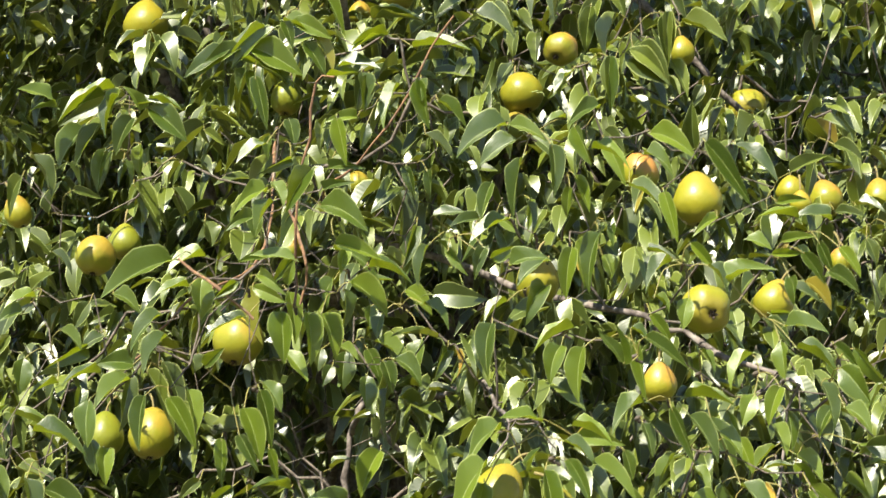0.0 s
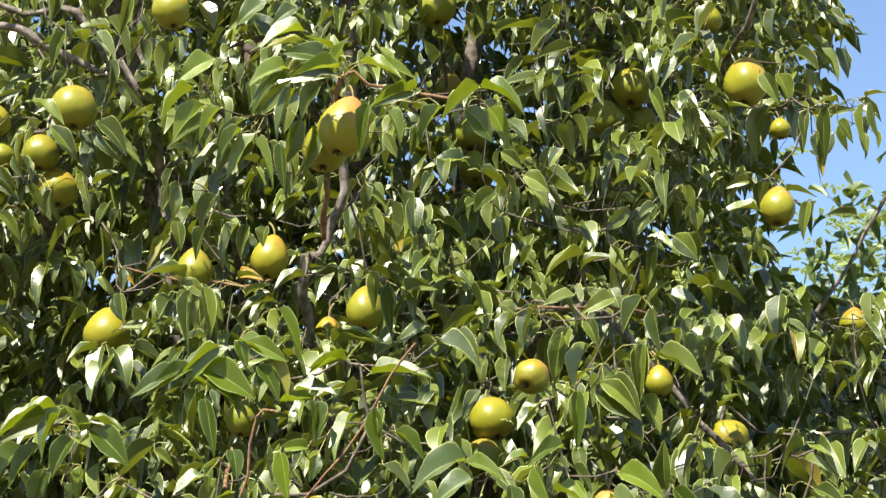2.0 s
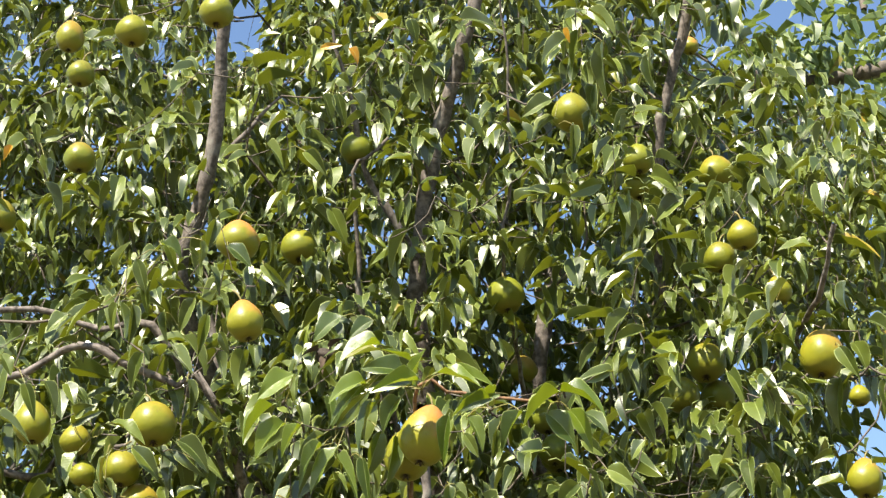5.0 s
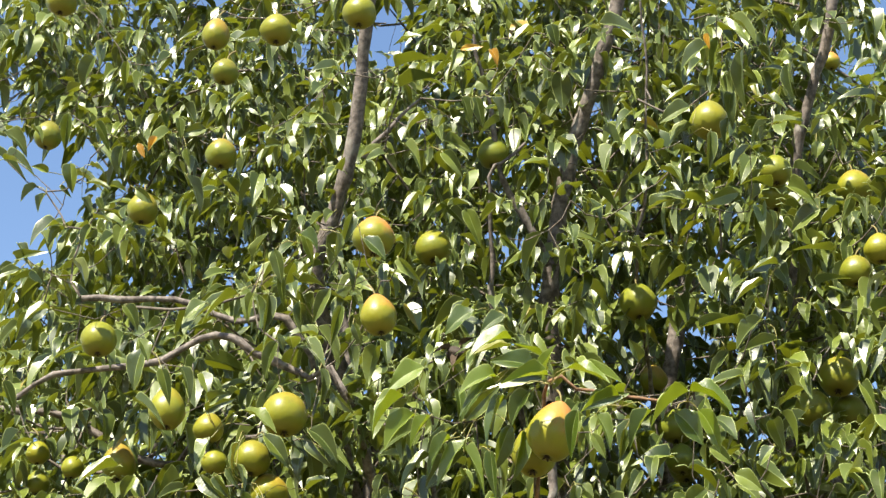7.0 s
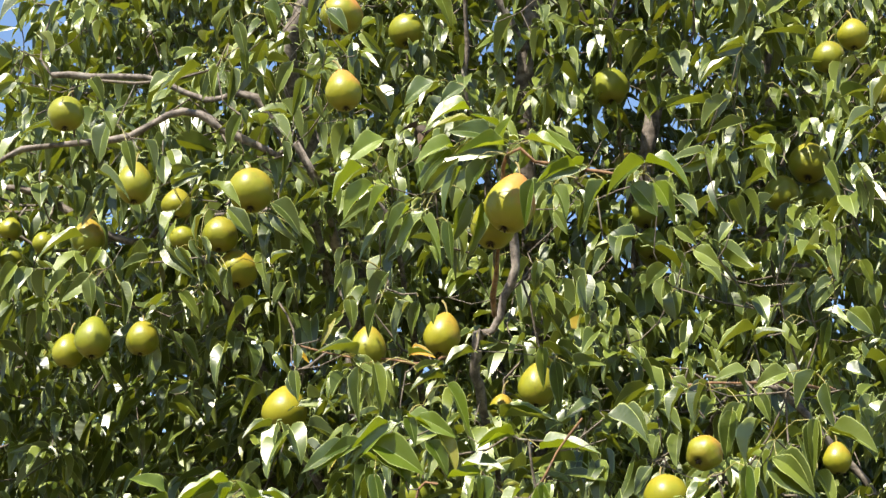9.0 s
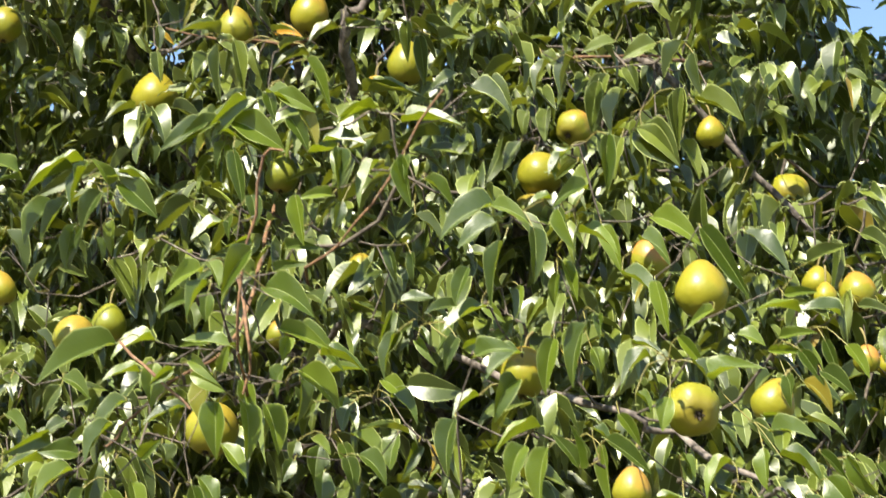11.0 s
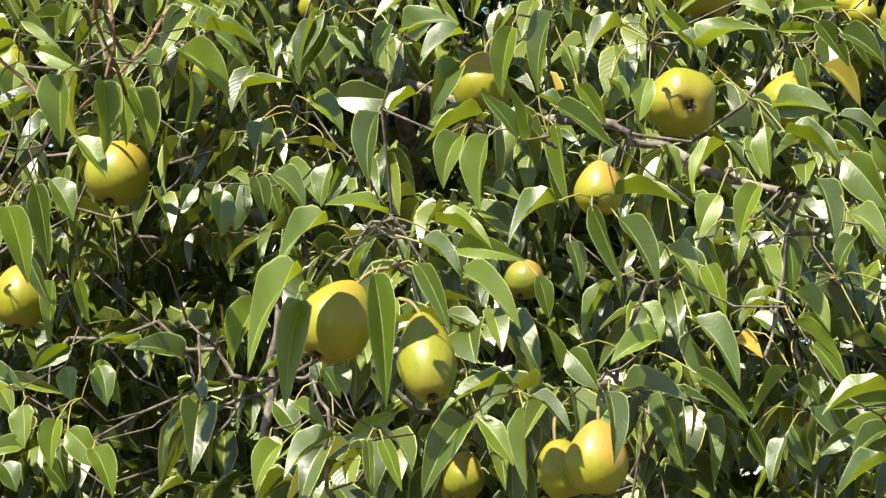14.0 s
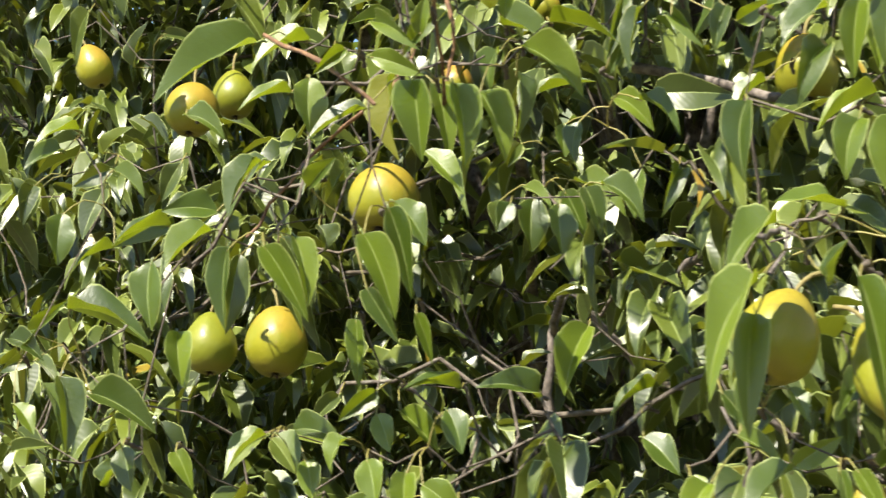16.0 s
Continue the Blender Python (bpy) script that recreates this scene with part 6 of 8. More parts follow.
shoot((0.415, 2.417, 1.667), [
    (-0.017, 0.005, -0.015, -22, -35, 46, 0.038, 0.025, 5),
    (0.017, -0.049, -0.001, -20, -49, 54, 0.048, 0.031, 1),
])
shoot((0.448, 2.393, 1.629), [
    (0.000, -0.022, -0.008, -23, -54, 55, 0.050, 0.026, 1),
])
shoot((0.326, 2.348, 1.677), [
    (-0.029, -0.025, -0.025, -27, -62, 54, 0.040, 0.025, 1),
    (0.029, -0.019, 0.009, -24, -69, 62, 0.048, 0.026, 1),
])
shoot((0.238, 2.337, 1.714), [
    (0.000, -0.022, -0.008, -32, -75, 57, 0.044, 0.021, 1),
])
shoot((0.400, 2.367, 1.711), [
    (0.000, -0.022, -0.008, -28, -68, 60, 0.044, 0.027, 1),
])
shoot((0.475, 2.344, 1.896), [
    (0.000, -0.022, -0.008, -15, -39, 55, 0.045, 0.029, 1),
])
shoot((-0.324, 2.420, 1.940), [
    (-0.018, -0.045, -0.013, -167, -29, -43, 0.103, 0.055, 1),
    (0.018, 0.001, -0.003, -163, -27, -41, 0.059, 0.038, 3),
])
shoot((-0.325, 2.489, 1.918), [
    (-0.009, -0.022, -0.014, -158, -19, -39, 0.051, 0.029, 3),
    (0.009, -0.022, -0.002, 169, -87, -93, 0.056, 0.035, 5),
])
shoot((-0.215, 2.438, 1.901), [
    (-0.015, -0.035, -0.005, 106, -86, -155, 0.076, 0.044, 1),
    (0.015, -0.009, -0.011, 30, -83, 122, 0.069, 0.029, 1),
])
shoot((-0.143, 2.503, 1.959), [
    (0.000, -0.022, -0.008, 3, -37, 56, 0.075, 0.039, 6),
])
shoot((-0.062, 2.678, 1.894), [
    (0.010, -0.028, 0.022, -5, -47, 59, 0.052, 0.029, 3),
    (-0.041, -0.025, 0.001, -115, -81, -12, 0.035, 0.023, 5),
    (0.030, -0.013, -0.047, -163, -77, -49, 0.050, 0.032, 5),
])
shoot((-0.382, 2.477, 1.829), [
    (0.025, -0.041, 0.009, -163, -58, -48, 0.059, 0.038, 1),
    (-0.025, -0.003, -0.025, -152, 0, -38, 0.051, 0.033, 5),
])
shoot((-0.354, 2.432, 1.769), [
    (0.005, -0.041, -0.014, 8, -63, 70, 0.075, 0.032, 1),
    (0.023, 0.002, -0.001, -6, -82, 79, 0.063, 0.029, 1),
    (-0.028, -0.028, -0.010, -152, -85, -56, 0.072, 0.030, 1),
])
shoot((-0.438, 2.469, 1.765), [
    (-0.018, -0.042, -0.009, -109, -86, -18, 0.061, 0.033, 5),
    (-0.001, -0.028, -0.070, -63, -82, 23, 0.049, 0.032, 1),
    (-0.010, -0.004, 0.028, -154, -19, -37, 0.056, 0.036, 3),
    (0.029, -0.013, 0.019, -159, -41, -40, 0.062, 0.040, 1),
])
shoot((-0.518, 2.414, 1.680), [
    (-0.003, -0.021, 0.036, 11, -27, 45, 0.077, 0.044, 3),
    (0.010, -0.008, -0.036, 8, -35, 46, 0.067, 0.042, 1),
    (-0.007, -0.036, -0.023, -47, -84, 35, 0.066, 0.035, 1),
])
shoot((-0.491, 2.458, 1.606), [
    (0.000, -0.022, -0.008, -39, -73, 37, 0.040, 0.026, 5),
])
shoot((-0.362, 2.522, 1.607), [
    (-0.014, -0.036, -0.003, -152, -41, -35, 0.051, 0.032, 1),
    (-0.005, -0.034, -0.003, -20, -62, 49, 0.040, 0.025, 1),
    (0.005, -0.011, -0.000, -3, -18, 41, 0.050, 0.032, 3),
    (0.014, -0.008, -0.026, -57, -72, 27, 0.037, 0.024, 5),
])
shoot((-0.291, 2.594, 1.629), [
    (0.000, -0.022, -0.008, -33, -68, 46, 0.039, 0.025, 5),
])
shoot((-0.213, 2.604, 1.647), [
    (0.000, -0.022, -0.008, -160, 0, -37, 0.058, 0.037, 3),
])
shoot((-0.133, 2.742, 1.850), [
    (-0.009, -0.029, -0.014, -154, -83, -48, 0.056, 0.036, 5),
    (0.023, -0.047, -0.013, -7, -70, 74, 0.056, 0.028, 1),
    (0.033, -0.029, -0.000, -4, -41, 54, 0.064, 0.040, 1),
    (-0.047, 0.017, -0.005, -131, -76, -25, 0.035, 0.023, 5),
])
shoot((-0.523, 2.513, 1.826), [
    (0.012, -0.011, -0.042, -150, -29, -36, 0.045, 0.028, 3),
    (-0.029, -0.031, -0.010, -132, -81, -40, 0.049, 0.030, 5),
    (0.017, -0.024, 0.028, 3, -46, 53, 0.040, 0.025, 1),
])
shoot((-0.303, 2.583, 1.717), [
    (0.000, -0.022, -0.008, -88, -86, 7, 0.067, 0.025, 1),
])
shoot((-0.091, 2.609, 1.697), [
    (0.000, -0.022, -0.008, -165, -66, -46, 0.069, 0.044, 1),
])
shoot((-0.039, 2.493, 1.607), [
    (0.008, 0.002, 0.015, -166, -31, -36, 0.053, 0.034, 3),
    (-0.008, -0.046, -0.031, -20, -49, 49, 0.045, 0.029, 5),
])
shoot((-0.602, 2.508, 1.691), [
    (0.007, -0.021, 0.004, -29, 43, 59, 0.026, 0.017, 5),
    (-0.004, -0.026, 0.015, 2, -35, 45, 0.039, 0.025, 3),
    (-0.003, -0.019, -0.043, -11, -57, 47, 0.035, 0.022, 5),
])
shoot((-0.438, 2.519, 1.908), [
    (0.000, -0.022, -0.008, 4, -37, 51, 0.044, 0.028, 3),
])
shoot((-0.554, 2.541, 1.899), [
    (0.008, -0.022, 0.002, -150, -22, -37, 0.046, 0.029, 3),
    (-0.008, -0.022, -0.018, -148, -25, -36, 0.041, 0.026, 3),
])
shoot((-0.471, 2.557, 1.606), [
    (0.000, -0.022, -0.008, -21, -65, 47, 0.041, 0.025, 1),
])
shoot((-0.264, 2.725, 2.283), [
    (-0.028, -0.016, -0.006, -171, -32, -43, 0.080, 0.037, 6),
    (0.025, -0.017, 0.031, -177, -44, -48, 0.091, 0.037, 0),
    (-0.013, -0.016, 0.002, 4, -29, 51, 0.089, 0.052, 0),
    (0.017, -0.009, -0.017, 5, -64, 77, 0.058, 0.032, 4),
    (-0.001, -0.051, -0.049, 24, -78, 111, 0.082, 0.028, 7),
])
shoot((-0.180, 2.729, 2.299), [
    (0.001, -0.022, -0.002, 6, -66, 81, 0.059, 0.028, 7),
    (0.031, -0.014, -0.044, -7, -6, 45, 0.065, 0.042, 0),
    (-0.032, -0.030, 0.022, -1, -27, 50, 0.065, 0.031, 0),
])
shoot((-0.107, 2.582, 2.216), [
    (0.000, -0.022, -0.008, 19, -88, 119, 0.057, 0.032, 1),
])
shoot((-0.032, 2.645, 2.216), [
    (0.000, -0.022, -0.008, 9, -76, 98, 0.071, 0.039, 2),
])
shoot((-0.132, 2.392, 2.112), [
    (0.000, -0.022, -0.008, 5, -79, 94, 0.064, 0.031, 4),
])
shoot((-0.180, 2.228, 1.992), [
    (0.028, -0.032, 0.015, -170, -59, -48, 0.062, 0.040, 2),
    (0.034, 0.028, -0.019, -4, -31, 49, 0.067, 0.042, 3),
    (-0.026, -0.032, -0.011, -163, -35, -38, 0.048, 0.031, 6),
    (-0.019, -0.033, -0.000, -23, -64, 55, 0.034, 0.022, 7),
    (-0.017, -0.041, -0.024, -160, -62, -43, 0.047, 0.030, 2),
])
shoot((-0.101, 2.805, 2.352), [
    (0.000, -0.022, -0.008, -5, -9, 46, 0.087, 0.049, 3),
])
shoot((-0.471, 2.663, 2.190), [
    (-0.002, -0.027, 0.011, -166, -32, -42, 0.080, 0.047, 1),
    (-0.012, -0.003, -0.027, -169, -58, -50, 0.072, 0.037, 4),
    (-0.039, 0.012, -0.026, -169, -59, -51, 0.072, 0.046, 7),
    (0.016, -0.034, 0.011, -175, -75, -66, 0.066, 0.034, 1),
    (0.044, -0.024, -0.013, -130, 47, -77, 0.044, 0.028, 3),
    (0.046, -0.024, -0.005, -12, 1, 43, 0.034, 0.022, 3),
    (0.057, -0.021, -0.007, 6, -42, 56, 0.074, 0.043, 0),
    (0.035, -0.023, -0.021, -168, -67, -54, 0.061, 0.037, 1),
    (-0.070, -0.036, -0.008, -153, -12, -36, 0.040, 0.026, 3),
    (-0.075, -0.040, 0.003, -151, 13, -42, 0.053, 0.034, 0),
])
shoot((-0.457, 2.794, 2.105), [
    (0.000, -0.022, -0.008, 8, -60, 70, 0.083, 0.041, 2),
])
shoot((-0.385, 2.783, 2.132), [
    (0.000, -0.022, -0.008, -158, -63, -43, 0.045, 0.029, 1),
])
shoot((-0.617, 2.824, 2.157), [
    (0.000, -0.022, -0.008, 11, -64, 74, 0.071, 0.044, 7),
])
shoot((-0.213, 2.461, 2.111), [
    (-0.013, -0.042, -0.028, -164, -34, -39, 0.048, 0.031, 0),
    (0.013, -0.002, 0.012, -26, -78, 63, 0.040, 0.026, 7),
])
shoot((-0.226, 2.265, 1.965), [
    (0.000, -0.022, -0.008, -158, -26, -36, 0.039, 0.025, 6),
])
shoot((-0.079, 2.733, 2.306), [
    (0.000, -0.022, -0.008, -171, -25, -41, 0.056, 0.036, 0),
])
shoot((0.095, 2.660, 2.153), [
    (0.000, -0.022, -0.008, -179, -32, -43, 0.087, 0.055, 3),
])
shoot((0.125, 2.540, 2.112), [
    (-0.021, -0.010, -0.008, -176, -35, -42, 0.064, 0.041, 0),
    (-0.031, -0.011, 0.011, -10, -27, 49, 0.058, 0.027, 3),
    (0.023, -0.047, -0.024, 61, -89, 169, 0.072, 0.031, 1),
    (-0.015, -0.023, -0.037, 169, -80, -75, 0.086, 0.034, 2),
    (0.045, -0.019, 0.018, -165, -20, -36, 0.033, 0.021, 3),
])
shoot((0.199, 2.532, 2.121), [
    (0.016, -0.017, 0.020, -176, -30, -41, 0.052, 0.033, 6),
    (-0.020, -0.045, -0.011, -9, -68, 77, 0.059, 0.034, 2),
    (0.005, -0.005, -0.033, -12, -32, 51, 0.060, 0.038, 3),
])
shoot((0.378, 2.800, 2.142), [
    (0.000, -0.022, -0.008, -100, 69, 160, 0.072, 0.042, 4),
])
shoot((0.355, 2.524, 2.096), [
    (0.000, -0.022, -0.008, -5, -57, 72, 0.108, 0.041, 2),
])
shoot((0.427, 2.728, 2.132), [
    (0.000, -0.022, -0.008, -11, -45, 60, 0.083, 0.041, 0),
])
shoot((0.304, 2.720, 2.150), [
    (0.000, -0.022, -0.008, -11, -33, 53, 0.078, 0.041, 3),
])
shoot((0.271, 2.614, 2.077), [
    (0.012, -0.017, 0.015, -14, -43, 56, 0.055, 0.035, 6),
    (-0.012, -0.027, -0.031, -13, -38, 53, 0.065, 0.037, 1),
])
shoot((0.299, 2.544, 2.033), [
    (0.000, -0.022, -0.008, -11, -77, 85, 0.073, 0.027, 1),
])
shoot((0.215, 2.681, 2.243), [
    (0.029, -0.039, -0.000, 109, -85, -138, 0.082, 0.034, 2),
    (-0.029, -0.005, -0.016, -167, -72, -47, 0.040, 0.026, 1),
])
shoot((0.362, 2.832, 2.348), [
    (-0.009, -0.040, -0.001, 128, -82, -113, 0.087, 0.037, 2),
    (0.009, -0.004, -0.015, -12, -28, 52, 0.072, 0.043, 3),
])
shoot((0.283, 2.831, 2.297), [
    (0.000, -0.022, -0.008, -7, -40, 58, 0.081, 0.051, 0),
])
shoot((0.234, 2.837, 2.373), [
    (0.000, -0.022, -0.008, 143, -80, -98, 0.076, 0.038, 4),
])
shoot((0.052, 2.744, 2.335), [
    (0.000, -0.022, -0.008, -5, -31, 53, 0.070, 0.045, 3),
])
shoot((0.090, 2.532, 2.000), [
    (0.000, -0.022, -0.008, -174, -31, -40, 0.065, 0.041, 0),
])
shoot((0.492, 3.060, 2.313), [
    (0.000, -0.022, -0.008, -35, 27, 51, 0.043, 0.028, 0),
])
shoot((0.473, 2.516, 1.989), [
    (0.000, -0.022, -0.008, -178, 1, -41, 0.058, 0.034, 3),
])
shoot((0.531, 2.587, 1.996), [
    (0.000, -0.022, -0.008, -178, 4, -42, 0.055, 0.035, 3),
])
shoot((0.613, 2.800, 2.050), [
    (0.000, -0.022, -0.008, -26, -19, 46, 0.046, 0.030, 3),
])
shoot((-0.483, 2.925, 2.728), [
    (0.000, -0.022, -0.008, 17, -47, 67, 0.071, 0.038, 3),
])
shoot((-0.532, 2.889, 2.796), [
    (0.000, -0.022, -0.008, -163, -60, -50, 0.036, 0.023, 4),
])
shoot((-0.563, 2.954, 2.731), [
    (0.000, -0.022, -0.008, 19, -49, 68, 0.070, 0.033, 0),
])
shoot((0.597, 3.280, 3.160), [
    (0.000, -0.022, -0.008, -179, -4, -46, 0.066, 0.042, 0),
])
shoot((0.669, 3.478, 3.251), [
    (0.000, -0.022, -0.008, -7, -26, 56, 0.100, 0.057, 3),
])
shoot((0.524, 3.269, 3.060), [
    (0.016, -0.034, 0.021, 154, -56, -66, 0.072, 0.046, 4),
    (-0.016, -0.010, -0.037, 173, -32, -48, 0.060, 0.039, 1),
])
shoot((0.501, 3.295, 2.998), [
    (0.000, -0.022, -0.008, 166, -40, -52, 0.079, 0.046, 3),
])
shoot((0.647, 3.267, 3.087), [
    (0.000, -0.022, -0.008, 109, -78, -127, 0.056, 0.036, 7),
])
shoot((0.779, 3.549, 3.129), [
    (0.000, -0.022, -0.008, 11, -62, 99, 0.077, 0.038, 7),
])
shoot((0.708, 3.516, 3.084), [
    (0.015, -0.032, 0.010, -7, -41, 65, 0.061, 0.039, 1),
    (-0.015, -0.012, -0.026, 17, -70, 114, 0.063, 0.040, 7),
])
shoot((0.779, 3.395, 2.950), [
    (-0.025, -0.017, -0.007, 91, -77, -147, 0.109, 0.037, 2),
    (0.042, -0.032, -0.005, 77, -78, -163, 0.086, 0.029, 2),
    (-0.059, -0.008, -0.012, 96, -81, -144, 0.060, 0.027, 1),
    (-0.001, -0.013, -0.032, -5, -61, 82, 0.051, 0.032, 2),
    (-0.002, -0.025, 0.001, -179, -10, -43, 0.046, 0.030, 3),
    (0.045, -0.037, 0.007, -27, -3, 49, 0.049, 0.024, 3),
])
shoot((0.834, 3.381, 2.955), [
    (0.000, -0.022, -0.008, 37, -76, 147, 0.075, 0.026, 4),
])
shoot((0.680, 3.510, 2.929), [
    (0.000, -0.022, -0.008, 102, -84, -140, 0.052, 0.023, 4),
])
shoot((0.647, 3.449, 2.967), [
    (0.000, -0.022, -0.008, 106, -76, -130, 0.103, 0.047, 1),
])
shoot((-0.339, 2.955, 2.486), [
    (0.000, -0.022, -0.008, -162, -6, -41, 0.073, 0.047, 6),
])
shoot((-0.223, 2.908, 2.456), [
    (-0.028, -0.027, 0.009, -10, -6, 45, 0.041, 0.026, 3),
    (0.028, -0.017, -0.025, -168, -27, -41, 0.062, 0.039, 3),
])
shoot((-0.151, 2.904, 2.478), [
    (0.000, -0.022, -0.008, -170, -33, -42, 0.057, 0.036, 1),
])
shoot((-0.304, 2.831, 2.435), [
    (0.010, -0.021, -0.005, 31, -78, 116, 0.077, 0.033, 4),
    (-0.010, -0.023, -0.011, 75, -83, 171, 0.089, 0.030, 2),
])
shoot((-0.207, 2.722, 2.345), [
    (0.036, -0.025, 0.024, 14, -64, 85, 0.082, 0.030, 2),
    (-0.019, -0.021, -0.023, 1, -34, 52, 0.062, 0.037, 1),
    (-0.018, -0.020, -0.025, -7, -73, 73, 0.043, 0.025, 1),
])
shoot((-0.098, 2.804, 2.351), [
    (0.000, -0.022, -0.008, -4, -6, 45, 0.083, 0.052, 0),
])
shoot((-0.056, 2.733, 2.298), [
    (-0.018, -0.021, 0.002, -168, -19, -40, 0.059, 0.038, 1),
    (0.018, -0.023, -0.018, -5, -6, 44, 0.088, 0.042, 1),
])
shoot((-0.283, 2.732, 2.282), [
    (-0.022, -0.027, -0.000, -169, -34, -42, 0.081, 0.036, 0),
    (0.029, -0.025, 0.033, -173, -46, -47, 0.086, 0.036, 3),
    (-0.013, -0.023, -0.015, 5, -27, 49, 0.091, 0.058, 0),
    (0.002, -0.018, -0.028, -154, -70, -44, 0.041, 0.026, 2),
    (0.005, -0.017, -0.030, 6, -82, 94, 0.062, 0.022, 7),
])
shoot((-0.182, 2.734, 2.271), [
    (0.013, -0.018, -0.034, -6, 0, 43, 0.068, 0.044, 0),
    (-0.013, -0.026, 0.018, 2, -60, 69, 0.057, 0.031, 7),
])
shoot((-0.022, 2.853, 2.453), [
    (-0.024, -0.026, 0.008, 44, -84, 143, 0.062, 0.030, 2),
    (-0.004, -0.023, -0.012, 37, -81, 133, 0.078, 0.032, 4),
    (0.027, -0.017, -0.020, -14, 1, 45, 0.049, 0.032, 6),
])
shoot((-0.026, 2.644, 2.220), [
    (0.000, -0.022, -0.008, -77, -82, 22, 0.037, 0.024, 1),
])
shoot((-0.443, 2.660, 2.212), [
    (-0.018, -0.024, -0.001, -161, -33, -40, 0.065, 0.042, 3),
    (-0.011, -0.022, -0.003, -150, -69, -43, 0.043, 0.028, 4),
    (0.029, -0.019, -0.020, 0, -17, 44, 0.052, 0.030, 1),
])
shoot((-0.441, 2.978, 2.467), [
    (0.000, -0.022, -0.008, 13, -81, 98, 0.051, 0.025, 7),
])
shoot((-0.301, 2.942, 2.591), [
    (0.008, -0.035, 0.014, 175, -69, -68, 0.059, 0.038, 7),
    (-0.008, -0.009, -0.030, 174, -75, -74, 0.057, 0.033, 2),
])
shoot((-0.359, 2.973, 2.583), [
    (0.000, -0.022, -0.008, 20, -80, 106, 0.049, 0.028, 7),
])
shoot((-0.098, 2.585, 2.212), [
    (0.000, -0.022, -0.008, -140, -80, -34, 0.042, 0.027, 2),
])
shoot((0.270, 2.944, 2.500), [
    (0.005, -0.031, 0.018, 177, -34, -46, 0.075, 0.048, 3),
    (0.005, 0.003, 0.007, -22, 12, 47, 0.052, 0.033, 3),
    (-0.010, -0.038, -0.049, -175, -20, -41, 0.054, 0.027, 0),
])
shoot((0.204, 2.858, 2.407), [
    (-0.004, 0.002, 0.015, 164, -74, -73, 0.072, 0.040, 1),
    (0.042, -0.032, -0.028, 162, -73, -74, 0.083, 0.040, 7),
    (-0.039, -0.036, -0.010, 179, -66, -56, 0.054, 0.034, 1),
])
shoot((0.295, 2.816, 2.323), [
    (-0.021, -0.021, 0.023, 169, -71, -66, 0.070, 0.045, 1),
    (0.053, -0.023, 0.024, 121, -85, -125, 0.080, 0.034, 2),
    (-0.001, -0.010, -0.030, -5, -47, 62, 0.079, 0.048, 3),
    (-0.031, -0.034, -0.049, 174, -82, -71, 0.063, 0.038, 1),
])
shoot((0.351, 2.897, 2.442), [
    (0.010, -0.020, -0.001, 172, -60, -56, 0.064, 0.041, 4),
    (0.022, -0.033, -0.022, 13, -79, 113, 0.070, 0.034, 2),
    (-0.032, -0.013, -0.000, -178, -27, -42, 0.055, 0.035, 0),
])
shoot((0.363, 2.844, 2.316), [
    (0.011, -0.019, 0.022, -11, -28, 51, 0.075, 0.048, 1),
    (-0.011, -0.025, -0.038, -7, -68, 80, 0.063, 0.030, 1),
])
shoot((0.398, 3.013, 2.574), [
    (-0.016, -0.005, 0.001, -14, -26, 51, 0.050, 0.032, 0),
    (0.026, -0.010, 0.003, -8, -47, 64, 0.057, 0.037, 0),
    (-0.009, -0.052, -0.028, 151, -78, -87, 0.066, 0.028, 2),
])
shoot((0.139, 3.102, 2.661), [
    (0.000, -0.022, -0.008, 140, -86, -110, 0.048, 0.030, 1),
])
shoot((0.199, 3.206, 2.721), [
    (0.000, -0.022, -0.008, -4, -44, 61, 0.052, 0.033, 3),
])
shoot((0.426, 3.278, 2.716), [
    (0.000, -0.022, -0.008, -179, -41, -45, 0.043, 0.027, 3),
])
shoot((0.276, 2.912, 2.415), [
    (0.000, -0.022, -0.008, -12, -68, 75, 0.045, 0.029, 1),
])
shoot((0.074, 2.771, 2.349), [
    (0.000, -0.022, -0.008, -3, -47, 61, 0.060, 0.038, 6),
])
shoot((0.402, 2.980, 2.476), [
    (0.000, -0.022, -0.008, -15, -20, 49, 0.059, 0.034, 0),
])
shoot((0.195, 2.698, 2.241), [
    (0.000, -0.022, -0.008, -174, -51, -45, 0.050, 0.032, 0),
])
shoot((0.718, 3.382, 2.764), [
    (-0.008, -0.028, -0.010, 126, -79, -110, 0.073, 0.027, 7),
    (0.008, -0.016, -0.006, 131, -79, -104, 0.066, 0.032, 2),
])
shoot((0.618, 3.363, 2.739), [
    (0.000, -0.022, -0.008, 177, -10, -44, 0.079, 0.039, 3),
])
shoot((-0.277, 3.420, 3.604), [
    (-0.028, -0.024, -0.008, 51, -67, 135, 0.060, 0.036, 4),
    (-0.001, -0.022, -0.008, 57, -67, 143, 0.067, 0.032, 7),
    (0.029, -0.019, -0.008, 39, -64, 116, 0.054, 0.035, 7),
])
shoot((-0.158, 3.363, 3.720), [
    (0.000, -0.022, -0.008, 177, -35, -52, 0.056, 0.036, 3),
])
shoot((-0.118, 3.250, 3.663), [
    (0.000, -0.022, -0.008, 55, -69, 148, 0.050, 0.030, 7),
])
